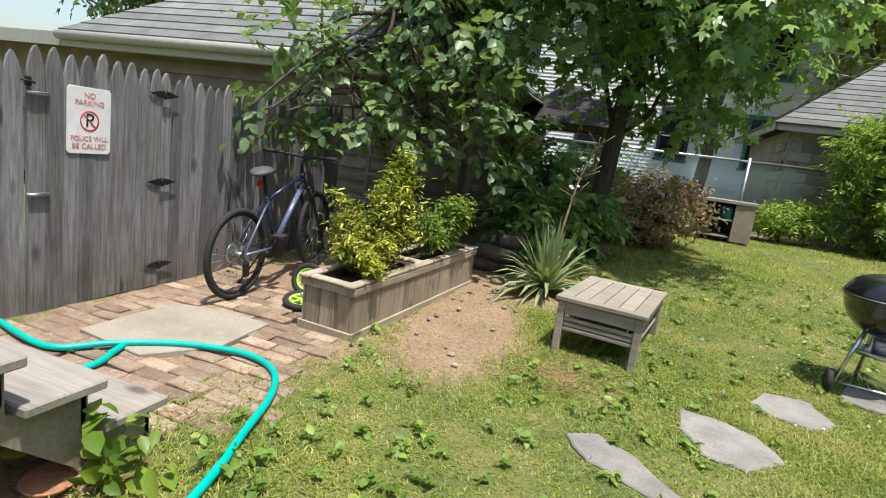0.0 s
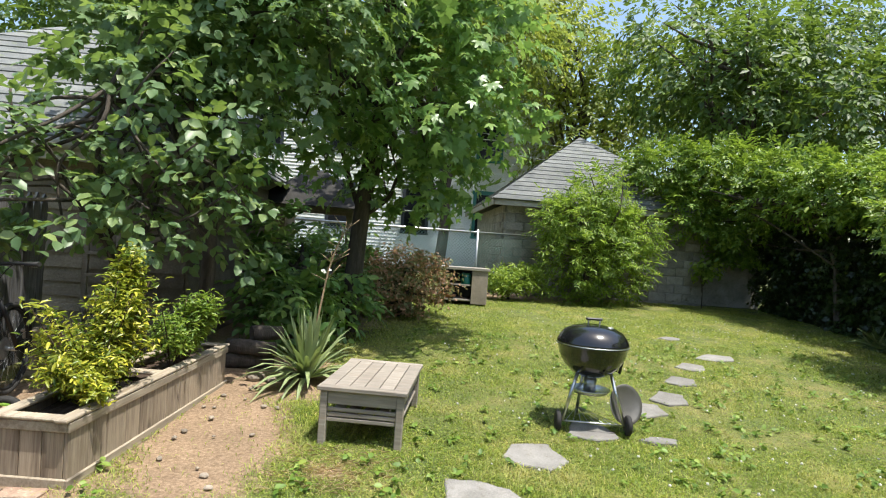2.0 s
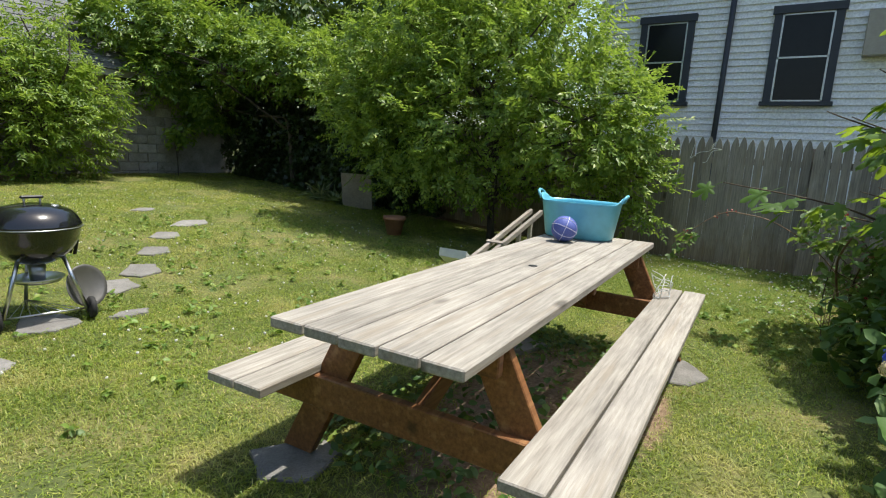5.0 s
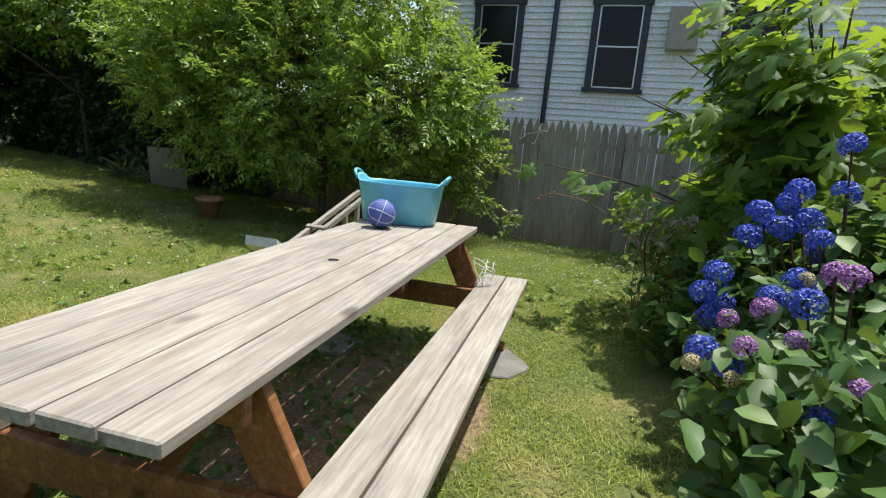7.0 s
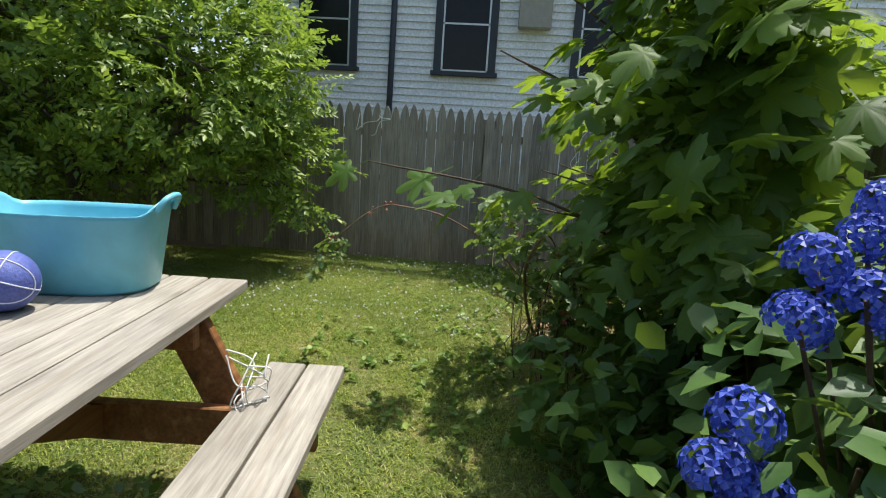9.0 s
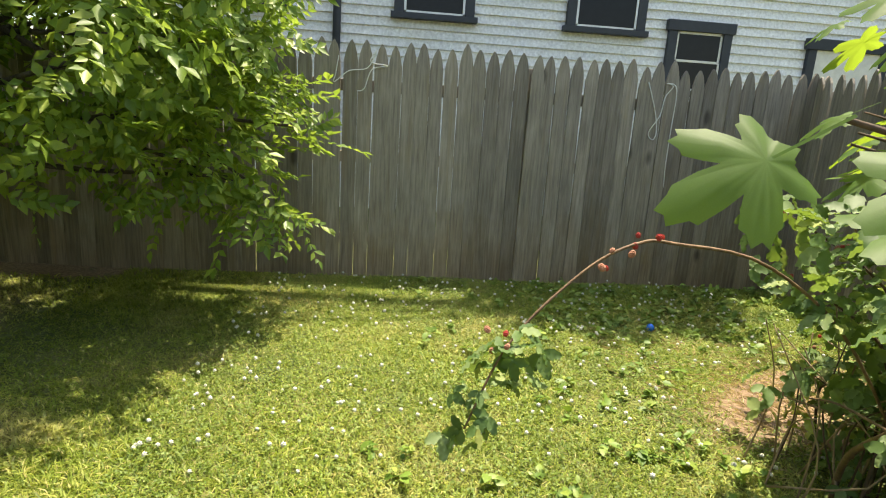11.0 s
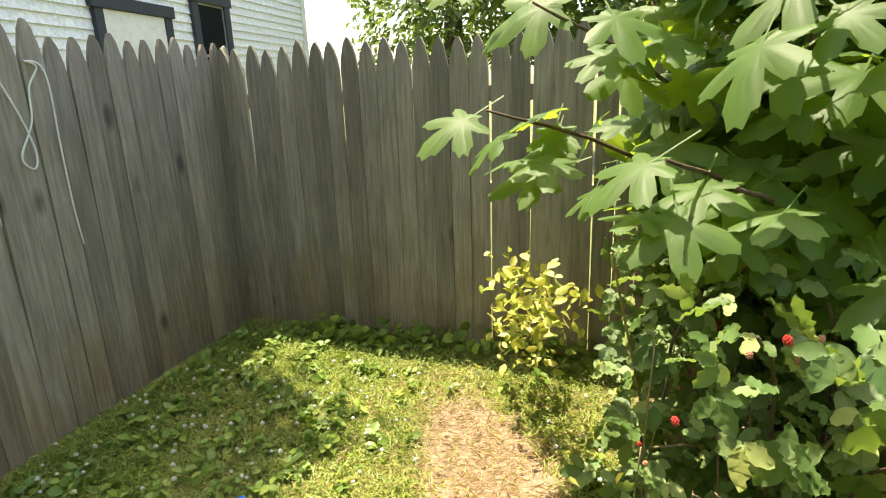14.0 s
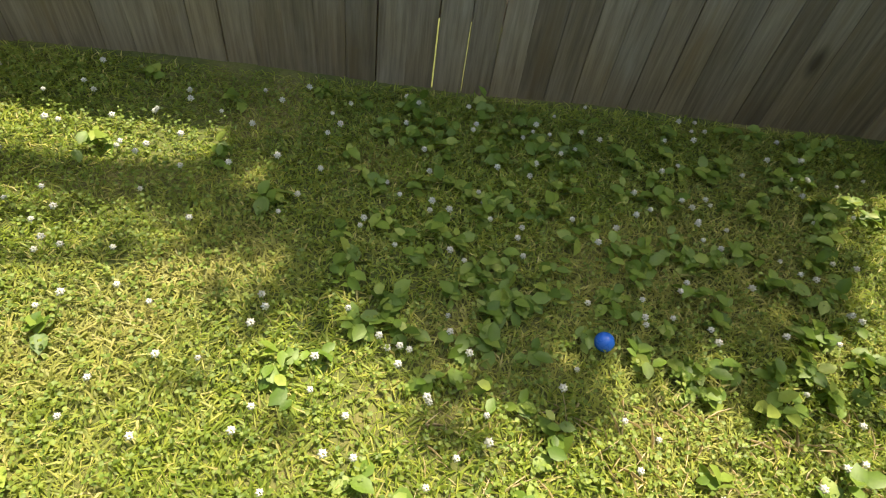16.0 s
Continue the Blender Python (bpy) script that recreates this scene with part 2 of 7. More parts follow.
STRING = mat_plain("white_cotton_string", (0.74, 0.74, 0.70), 0.8)
BARK = mat_two("grey_brown_bark", (0.05, 0.04, 0.032), (0.13, 0.105, 0.085), 6.0, 0.95, 40.0, 0.8, stretch=(3, 3, 0.5))
CANE = mat_two("tan_woody_cane", (0.24, 0.16, 0.085), (0.42, 0.31, 0.19), 12.0, 0.8, 80.0, 0.4)
BROWN_STONE = mat_two("reddish_brown_stone", (0.20, 0.11, 0.065), (0.40, 0.26, 0.17), 12.0, 0.9, 60.0, 0.5)
CANE_MID = mat_two("brown_woody_cane", (0.13, 0.075, 0.04), (0.27, 0.17, 0.09), 14.0, 0.7, 90.0, 0.4)
CANE_DARK = mat_two("dark_woody_stem", (0.055, 0.032, 0.022), (0.13, 0.085, 0.05), 12.0, 0.8)
SOIL = mat_two("dark_potting_soil", (0.035, 0.022, 0.014), (0.085, 0.055, 0.036), 9.0, 0.95, 60.0, 0.8)
STRAW = mat_leaf("dry_straw", [(0.0, (0.46, 0.37, 0.22)), (1.0, (0.70, 0.60, 0.42))], 0.8, 0.2, (0.6, 0.45, 0.2))
ROCK = mat_two("brown_field_stone", (0.20, 0.165, 0.13), (0.40, 0.34, 0.27), 5.0, 0.9, 50.0, 0.6, vary=0.3)
WIRE = mat_plain("overhead_wire", (0.35, 0.36, 0.36), 0.6)
ROOF_DARK = mat_two("old_black_shingle", (0.022, 0.021, 0.02), (0.05, 0.047, 0.043), 6.0, 0.95)
DULL = mat_plain("dull_sooty_metal", (0.20, 0.19, 0.175), 0.5, 0.8)
CHAIN = mat_plain("green_chain_link", (0.08, 0.16, 0.14), 0.45, 0.4)
GLASS = mat_plain("dark_window_glass", (0.012, 0.014, 0.018), 0.12, 0.0, 0.0)
GLASS.node_tree.nodes["Principled BSDF"].inputs["Specular IOR Level"].default_value = 0.2

LEAF_MAPLE = mat_leaf("maple_leaf", [(0.0, (0.09, 0.19, 0.065)), (0.6, (0.20, 0.34, 0.11)), (1.0, (0.36, 0.48, 0.14))], 0.34, 0.45, (0.32, 0.50, 0.08))
LEAF_SHRUB = mat_leaf("grey_green_shrub_leaf", [(0.0, (0.10, 0.18, 0.08)), (0.7, (0.19, 0.29, 0.14)), (1.0, (0.31, 0.40, 0.15))], 0.40, 0.42)
LEAF_BACK = mat_leaf("tall_tree_leaf", [(0.0, (0.03, 0.07, 0.022)), (0.6, (0.075, 0.145, 0.04)), (1.0, (0.16, 0.25, 0.06))], 0.5, 0.38)
LEAF_LIGHT = mat_leaf("pale_birch_leaf", [(0.0, (0.10, 0.17, 0.04)), (0.6, (0.22, 0.30, 0.06)), (1.0, (0.38, 0.42, 0.10))], 0.45, 0.5, (0.5, 0.55, 0.08))
LEAF_BUSH = mat_leaf("bright_bush_leaf", [(0.0, (0.11, 0.20, 0.04)), (0.6, (0.25, 0.37, 0.07)), (1.0, (0.45, 0.54, 0.11))], 0.42, 0.5)
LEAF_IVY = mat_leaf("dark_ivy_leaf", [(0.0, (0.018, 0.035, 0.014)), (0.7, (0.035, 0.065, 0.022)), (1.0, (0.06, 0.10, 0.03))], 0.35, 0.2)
LEAF_VINE = mat_leaf("wisteria_leaf", [(0.0, (0.08, 0.16, 0.025)), (0.6, (0.18, 0.29, 0.04)), (1.0, (0.34, 0.44, 0.07))], 0.45, 0.42)
LEAF_GOLD = mat_leaf("gold_tipped_evergreen_leaf", [(0.0, (0.07, 0.13, 0.02)), (0.35, (0.26, 0.30, 0.03)), (1.0, (0.66, 0.60, 0.08))], 0.32, 0.35)
LEAF_RED = mat_leaf("russet_barberry_leaf", [(0.0, (0.13, 0.18, 0.075)), (0.45, (0.24, 0.27, 0.11)), (0.65, (0.50, 0.27, 0.17)), (1.0, (0.70, 0.42, 0.31))], 0.5, 0.38, (0.5, 0.33, 0.15))
LEAF_JUNIPER = mat_leaf("yellow_green_juniper", [(0.0, (0.11, 0.20, 0.03)), (1.0, (0.38, 0.48, 0.06))], 0.5, 0.4)
LEAF_YUCCA = mat_leaf("grey_green_yucca_blade", [(0.0, (0.16, 0.22, 0.11)), (0.7, (0.32, 0.38, 0.20)), (1.0, (0.52, 0.52, 0.30))], 0.45, 0.2)
LEAF_FIG = mat_leaf("fig_leaf", [(0.0, (0.05, 0.115, 0.03)), (0.7, (0.10, 0.195, 0.042)), (1.0, (0.18, 0.30, 0.055))], 0.55, 0.52, (0.50, 0.66, 0.04))
LEAF_HYD = mat_leaf("hydrangea_leaf", [(0.0, (0.045, 0.11, 0.03)), (0.7, (0.09, 0.18, 0.045)), (1.0, (0.17, 0.28, 0.07))], 0.5, 0.3)
LEAF_BERRY = mat_leaf("raspberry_leaf", [(0.0, (0.06, 0.125, 0.034)), (0.5, (0.14, 0.235, 0.075)), (0.85, (0.27, 0.36, 0.16)), (1.0, (0.40, 0.44, 0.14))], 0.55, 0.40)
LEAF_YELLOW = mat_leaf("yellowing_weed_leaf", [(0.0, (0.24, 0.33, 0.06)), (0.6, (0.42, 0.45, 0.10)), (1.0, (0.62, 0.58, 0.20))], 0.5, 0.35, (0.6, 0.55, 0.08))
LEAF_WEED = mat_leaf("broad_lawn_weed", [(0.0, (0.10, 0.19, 0.03)), (0.7, (0.19, 0.30, 0.05)), (1.0, (0.34, 0.42, 0.09))], 0.5, 0.3)
GRASS = mat_leaf("lawn_grass", [(0.0, (0.11, 0.18, 0.025)), (0.5, (0.24, 0.32, 0.045)), (0.86, (0.39, 0.43, 0.08)), (1.0, (0.62, 0.53, 0.24))], 0.55, 0.38, (0.44, 0.52, 0.05), dry=(0.50, 0.44, 0.17))
CLOVER = mat_leaf("clover_leaf", [(0.0, (0.12, 0.20, 0.035)), (1.0, (0.28, 0.36, 0.07))], 0.55, 0.3)
CLOVER_WHITE = mat_two("white_clover_flower", (0.62, 0.62, 0.52), (0.80, 0.80, 0.74), 50.0, 0.8)
PETAL_BLUE = mat_leaf("blue_hydrangea_petal", [(0.0, (0.025, 0.05, 0.38)), (0.6, (0.05, 0.10, 0.62)), (1.0, (0.14, 0.20, 0.80))], 0.5, 0.2, (0.06, 0.1, 0.75))
PETAL_MAUVE = mat_leaf("mauve_hydrangea_petal", [(0.0, (0.20, 0.07, 0.42)), (0.6, (0.42, 0.16, 0.52)), (1.0, (0.62, 0.36, 0.52))], 0.5, 0.2, (0.5, 0.2, 0.6))
PETAL_CREAM = mat_leaf("fading_cream_petal", [(0.0, (0.50, 0.42, 0.22)), (0.6, (0.55, 0.50, 0.24)), (1.0, (0.60, 0.40, 0.42))], 0.5, 0.2, (0.5, 0.45, 0.2))
BERRY_RED = mat_plain("ripe_red_berry", (0.40, 0.035, 0.025), 0.35)
BERRY_PALE = mat_plain("spent_berry_husk", (0.46, 0.21, 0.13), 0.65)
# ---------------------------------------------------------------- mesh helpers
RNG = np.random.default_rng(7)


def rise(x, y):
    """The lawn's height: level by the house, climbing gently to the back."""
    u = np.clip(np.asarray(y, float) - 2.5, 0, 11)
    return np.where(u > 1, 0.055 * u - 0.0275, 0.0275 * u * u)


def part(name, bm, material, parent=None, label=""):
    me = bpy.data.meshes.new(name)
    bm.to_mesh(me)
    bm.free()
    me.materials.append(material)
    ob = new(name, me)
    if parent is not None:
        ob.parent = parent
    if label:
        ob["label"] = label
    return ob


def thing(name, label, category, m=None, group="", kind=""):
    ob = new(name)
    ob.empty_display_size = 0.1
    if m is not None:
        ob.matrix_world = m
    return tagged(ob, label, category, group, kind)


def mesh_of(name, verts, faces, material, smooth=False):
    me = bpy.data.meshes.new(name)
    me.from_pydata(verts, [], faces)
    me.materials.append(material)
    if smooth:
        me.shade_smooth()
    return me


def box(bm, x0, y0, z0, x1, y1, z1, bev=0.004, m=None):
    r = bmesh.ops.create_cube(bm, size=1.0)
    vs = r["verts"]
    for v in vs:
        v.co = Vector(((x0 + x1) / 2 + v.co.x * (x1 - x0), (y0 + y1) / 2 + v.co.y * (y1 - y0), (z0 + z1) / 2 + v.co.z * (z1 - z0)))
        if m is not None:
            v.co = m @ v.co
    if bev:
        es = list({e for v in vs for e in v.link_edges})
        bmesh.ops.bevel(bm, geom=es, offset=bev, segments=1, profile=0.5, affect='EDGES')
    return bm


def boxed(*a, **k):
    return box(bmesh.new(), *a, **k)


def tube(bm, pts, radii, seg=8, cap=True):
    """A tapered tube through points."""
    pts = [Vector(p) for p in pts]
    if isinstance(radii, (int, float)):
        radii = [radii] * len(pts)
    rings, side = [], None
    for i, p in enumerate(pts):
        d = (pts[min(i + 1, len(pts) - 1)] - pts[max(i - 1, 0)]).normalized()
        if side is None:
            side = d.orthogonal().normalized()
        side = (side - d * side.dot(d)).normalized()
        up = d.cross(side)
        rings.append([bm.verts.new(p + (side * math.cos(a) + up * math.sin(a)) * radii[i]) for a in [2 * math.pi * k / seg for k in range(seg)]])
    for a, b in zip(rings, rings[1:]):
        for k in range(seg):
            f = bm.faces.new((a[k], a[(k + 1) % seg], b[(k + 1) % seg], b[k]))
            f.smooth = True
    if cap:
        bm.faces.new(rings[0][::-1])
        bm.faces.new(rings[-1])
    return bm


def smooth_line(pts, n=6):
    """Points on a soft curve through the given ones."""
    P = [Vector(p) for p in pts]
    out = []
    for i in range(len(P) - 1):
        a, b, c, d = P[max(i - 1, 0)], P[i], P[i + 1], P[min(i + 2, len(P) - 1)]
        for k in range(n):
            t = k / n
            out.append(0.5 * ((2 * b) + (c - a) * t + (2 * a - 5 * b + 4 * c - d) * t * t + (3 * b - a - 3 * c + d) * t ** 3))
    out.append(P[-1])
    return out


def lathe(bm, prof, seg=32, smooth=True):
    """Turns a profile of (radius, height) about z."""
    rings = []
    for r, z in prof:
        rings.append([bm.verts.new((r * math.cos(2 * math.pi * k / seg), r * math.sin(2 * math.pi * k / seg), z)) for k in range(seg)])
    for a, b in zip(rings, rings[1:]):
        for k in range(seg):
            f = bm.faces.new((a[k], a[(k + 1) % seg], b[(k + 1) % seg], b[k]))
            f.smooth = smooth
    bm.faces.new(rings[0][::-1])
    bm.faces.new(rings[-1])
    return bm


def slab_of(outline, z0, z1, bev=0.006):
    """A flat piece with the given outline, thickness and softened upper rim."""
    bm = bmesh.new()
    f = bm.faces.new([bm.verts.new((x, y, z0)) for x, y in outline])
    r = bmesh.ops.extrude_face_region(bm, geom=[f])
    top = [v for v in r["geom"] if isinstance(v, bmesh.types.BMVert)]
    for v in top:
        v.co.z = z1
    bmesh.ops.recalc_face_normals(bm, faces=bm.faces)
    if bev:
        es = [e for e in bm.edges if all(v in top for v in e.verts)]
        bmesh.ops.bevel(bm, geom=es, offset=bev, segments=1, affect='EDGES')
    return bm


# leaf outlines: points (along, across, lift) and faces
def leaf_oval(w=0.5, fold=0.10):
    v = [(0, 0, 0), (0.3, w * 0.42, fold), (0.68, w * 0.40, fold * 0.7), (1, 0, -0.12), (0.68, -w * 0.40, fold * 0.7), (0.3, -w * 0.42, fold), (0.5, 0, 0)]
    return v, [(0, 1, 6), (1, 2, 6), (2, 3, 6), (3, 4, 6), (4, 5, 6), (5, 0, 6)]


def leaf_diamond(w=0.42):
    return [(0, 0, 0), (0.45, w * 0.5, 0.08), (1, 0, -0.08), (0.45, -w * 0.5, 0.08)], [(0, 1, 2), (0, 2, 3)]


def leaf_lobed(lobes, notch, depth=0.08, spread=2.2):
    """A hand-shaped leaf: lobes at angles, with notches between them."""
    v, f = [(0.28, 0, 0.02)], []
    n = len(lobes)
    rim = [(0.0, 0.0, 0.0)]
    for i, ln in enumerate(lobes):
        a = spread * (i / (n - 1) - 0.5) * 2
        for da, k in ((-0.17, 0.78), (0.0, 1.0), (0.17, 0.78)):
            rim.append((0.28 + ln * k * math.cos(a + da * 0.9) * 0.72, ln * k * math.sin(a + da * 0.9) * 0.72, -depth * ln * k))
        if i < n - 1:
            b = a + spread / (n - 1)
            rim.append((0.28 + notch * math.cos(b), notch * math.sin(b), depth * 0.5))
    v += rim
    m = len(rim)
    for i in range(m):
        f.append((0, 1 + i, 1 + (i + 1) % m))
    return v, f


MAPLE = leaf_lobed((0.5, 0.85, 1.0, 0.85, 0.5), 0.30)
OVAL = leaf_oval(0.62)
NARROW = leaf_oval(0.34)
BROAD = leaf_oval(0.85, 0.06)


def leaf_cloud(name, pts, size, shape, material, parent=None, up=0.8, label="", out=None, droop=0.0, jitter=0.35):
    """One mesh of many leaves at the points, turned at random, facing more or less upward (and outward from out)."""
    pts = np.asarray(pts, float)
    n = len(pts)
    v = np.array(shape[0])
    nrm = RNG.normal(size=(n, 3)) * 0.6 + np.array((0, 0, up))
    if out is not None:
        d = pts - np.asarray(out)
        nrm += 0.5 * d / (np.linalg.norm(d, axis=1, keepdims=True) + 1e-6)
    nrm /= np.linalg.norm(nrm, axis=1, keepdims=True)
    d = RNG.normal(size=(n, 3))
    d[:, 2] -= droop
    d -= nrm * np.sum(d * nrm, axis=1, keepdims=True)
    d /= np.linalg.norm(d, axis=1, keepdims=True)
    w = np.cross(nrm, d)
    s = size * (1 + jitter * (RNG.random(n) * 2 - 1))
    co = pts[:, None, :] + s[:, None, None] * (v[None, :, 0, None] * d[:, None, :] + v[None, :, 1, None] * w[:, None, :] + v[None, :, 2, None] * nrm[:, None, :])
    return raw_mesh(name, co.reshape(-1, 3), shape[1], n, len(v), material, parent, label)


def raw_mesh(name, co, faces, n, nv, material, parent=None, label=""):
    """A mesh of n alike pieces of nv points each, quickly."""
    fl = np.concatenate([np.array(f) for f in faces])
    lens = np.array([len(f) for f in faces])
    loops = (fl[None, :] + (np.arange(n) * nv)[:, None]).ravel()
    tot = np.tile(lens, n)
    start = np.concatenate(([0], np.cumsum(tot)[:-1]))
    me = bpy.data.meshes.new(name)
    me.vertices.add(len(co))
    me.vertices.foreach_set("co", np.ascontiguousarray(co, dtype=np.float32).ravel())
    me.loops.add(len(loops))
    me.loops.foreach_set("vertex_index", loops.astype(np.int32))
    me.polygons.add(len(tot))
    me.polygons.foreach_set("loop_start", start.astype(np.int32))
    me.update(calc_edges=True)
    me.materials.append(material)
    ob = new(name, me)
    if parent is not None:
        ob.parent = parent
    if label:
        ob["label"] = label
    return ob


def crown(blobs, n, shell=0.55, per=22, tight=0.10, low=-9.0):
    """Points for leaves: clumps near the skin of several lumps."""
    w = np.array([b[3] * b[4] + b[4] * b[5] + b[3] * b[5] for b in blobs])
    k = max(1, n // per)
    pick = RNG.choice(len(blobs), k, p=w / w.sum())
    B = np.array(blobs)[pick]
    d = RNG.normal(size=(k, 3))
    d /= np.linalg.norm(d, axis=1, keepdims=True)
    r = 1 - shell * RNG.random(k) ** 1.6 + 0.10 * RNG.normal(size=k)
    c = B[:, :3] + B[:, 3:6] * d * r[:, None]
    p = np.repeat(c, per, axis=0) + RNG.normal(size=(k * per, 3)) * tight * np.array((1, 1, 0.65))
    return p[p[:, 2] > np.maximum(low, rise(p[:, 0], p[:, 1]) + 0.02)]


def spray_cloud(name, blobs, n, per, length, size, shape, material, parent, shell=0.5, droop=0.3, flat=0.22, low=-9.0, out=0.8, jitter=0.3):
    """Leaves set in pairs along many short twigs that reach outward from several lumps and bend down at their ends."""
    w = np.array([b[3] * b[4] + b[4] * b[5] + b[3] * b[5] for b in blobs])
    k = max(1, n // per)
    B = np.array(blobs)[RNG.choice(len(blobs), k, p=w / w.sum())]
    d = RNG.normal(size=(k, 3))
    d /= np.linalg.norm(d, axis=1, keepdims=True)
    r = 1 - shell * RNG.random(k) ** 1.7 + 0.07 * RNG.normal(size=k)
    c = B[:, :3] + B[:, 3:6] * d * r[:, None]
    t = d * np.array((1, 1, 0.45)) * out + RNG.normal(size=(k, 3)) * 0.45
    t[:, 2] += 0.15 - 0.5 * droop
    t /= np.linalg.norm(t, axis=1, keepdims=True)
    up = np.array((0, 0, 1.0)) + 1.15 * d + RNG.normal(size=(k, 3)) * flat
    side = np.cross(up, t)
    side /= np.linalg.norm(side, axis=1, keepdims=True)
    nrm = np.cross(t, side)
    L = length * (0.6 + 0.8 * RNG.random(k))
    i = np.arange(per)
    s = ((i // 2) + 0.6) / (per / 2)
    sg = np.where(i % 2, 1.0, -1.0)
    sg[-1] = 0.0
    P = c[:, None, :] + L[:, None, None] * (s[None, :, None] * t[:, None, :] - np.array((0, 0, 1.0)) * (droop * 0.5 * s ** 2)[None, :, None])
    D = t[:, None, :] * 0.75 + side[:, None, :] * sg[None, :, None] * 0.9 + RNG.normal(size=(k, per, 3)) * 0.22
    D[:, :, 2] -= droop * 0.7
    N = nrm[:, None, :] + RNG.normal(size=(k, per, 3)) * flat
    P, D, N = P.reshape(-1, 3), D.reshape(-1, 3), N.reshape(-1, 3)
    ok = P[:, 2] > np.maximum(low, rise(P[:, 0], P[:, 1]) + 0.02)
    P, D, N = P[ok], D[ok], N[ok]
    D /= np.linalg.norm(D, axis=1, keepdims=True)
    N -= D * np.sum(D * N, axis=1, keepdims=True)
    N /= np.linalg.norm(N, axis=1, keepdims=True)
    W = np.cross(N, D)
    v = np.array(shape[0])
    z = size * (1 + jitter * (RNG.random(len(P)) * 2 - 1))
    co = P[:, None, :] + z[:, None, None] * (v[None, :, 0, None] * D[:, None, :] + v[None, :, 1, None] * W[:, None, :] + v[None, :, 2, None] * N[:, None, :])
    return raw_mesh(name, co.reshape(-1, 3), shape[1], len(P), len(v), material, parent)


def limbs(bm, base, ends, r0, r1=0.012, wob=0.12, rng=None):
    """Branches that bend from one base to their ends."""
    rng = rng or random
    for e in ends:
        a, b = Vector(base), Vector(e)
        pts = [a]
        for k in (0.33, 0.66):
            q = a.lerp(b, k)
            q += Vector((rng.uniform(-1, 1), rng.uniform(-1, 1), rng.uniform(0, 0.8))) * wob * (b - a).length
            pts.append(q)
        pts.append(b)
        L = smooth_line(pts, 4)
        tube(bm, L, [r0 + (r1 - r0) * i / (len(L) - 1) for i in range(len(L))], 6)
    return bm


# ---------------------------------------------------------------- ground
def bare_at(x, y):
    """How bare the earth is, 0 to 1, by stretches of the plan."""
    def spot(cx, cy, rx, ry, turn=0.0):
        c, s = np.cos(turn), np.sin(turn)
        u, v = (x - cx) * c + (y - cy) * s, -(x - cx) * s + (y - cy) * c
        return np.clip(1.35 - np.sqrt((u / rx) ** 2 + (v / ry) ** 2), 0, 1)
    b = spot(-0.75, 3.25, 0.55, 1.25, 0.10)
    b = np.maximum(b, spot(-0.9, 4.6, 1.1, 0.9))
    b = np.maximum(b, spot(-2.0, 2.6, 1.1, 2.3))
    b = np.maximum(b, spot(-1.9, 0.6, 0.9, 0.9))
    b = np.maximum(b, 0.75 * spot(0.04, 2.78, 0.17, 0.15))
    b = np.maximum(b, spot(6.85, -1.22, 0.32, 0.82, 0.48))
    b = np.maximum(b, spot(3.1, 0.62, 1.25, 0.62, 0.1))
    b = np.maximum(b, 0.7 * spot(3.4, 0.07, 0.6, 0.11, 0.1))
    b = np.maximum(b, spot(5.0, -1.85, 1.7, 0.85))
    b = np.maximum(b, spot(8.6, 4.6, 0.4, 2.6))
    b = np.maximum(b, spot(-1.2, 8.2, 1.7, 2.8))
    b = np.maximum(b, spot(2.6, 11.2, 2.8, 0.8))
    return b


def build_ground():
    xs = np.concatenate((np.array((-900, -300, -90, -30, -14)), np.arange(-9, 14.01, 0.1), np.array((18, 34, 100, 300, 900))))
    ys = np.concatenate((np.array((-900, -300, -90, -30, -9)), np.arange(-5, 15.01, 0.1), np.array((20, 34, 100, 300, 900))))
    X, Y = np.meshgrid(xs, ys)
    Z = rise(X, Y) + 0.0
    rough = np.array([noise.noise((a * 1.3, b * 1.3, 0.0)) * 0.012 + noise.noise((a * 5, b * 5, 3.0)) * 0.006 for a, b in zip(X.ravel(), Y.ravel())]).reshape(X.shape)
    Z += rough * (np.abs(X) < 20)
    B = bare_at(X, Y)
    Z -= 0.015 * np.clip(B, 0, 1)
    nx, ny = len(xs), len(ys)
    idx = np.arange(nx * ny).reshape(ny, nx)
    F = np.stack((idx[:-1, :-1], idx[:-1, 1:], idx[1:, 1:], idx[1:, :-1]), -1).reshape(-1, 4)
    me = bpy.data.meshes.new("ground")
    me.from_pydata(np.stack((X, Y, Z), -1).reshape(-1, 3).tolist(), [], F.tolist())
    a = me.attributes.new("bare", 'FLOAT', 'POINT')
    a.data.foreach_set("value", B.ravel().astype(np.float32))
    me.materials.append(GROUND)
    me.shade_smooth()
    return tagged(new("ground", me), "uneven backyard lawn soil with bare brown patches", "ground", kind="structure")


ground = build_ground()
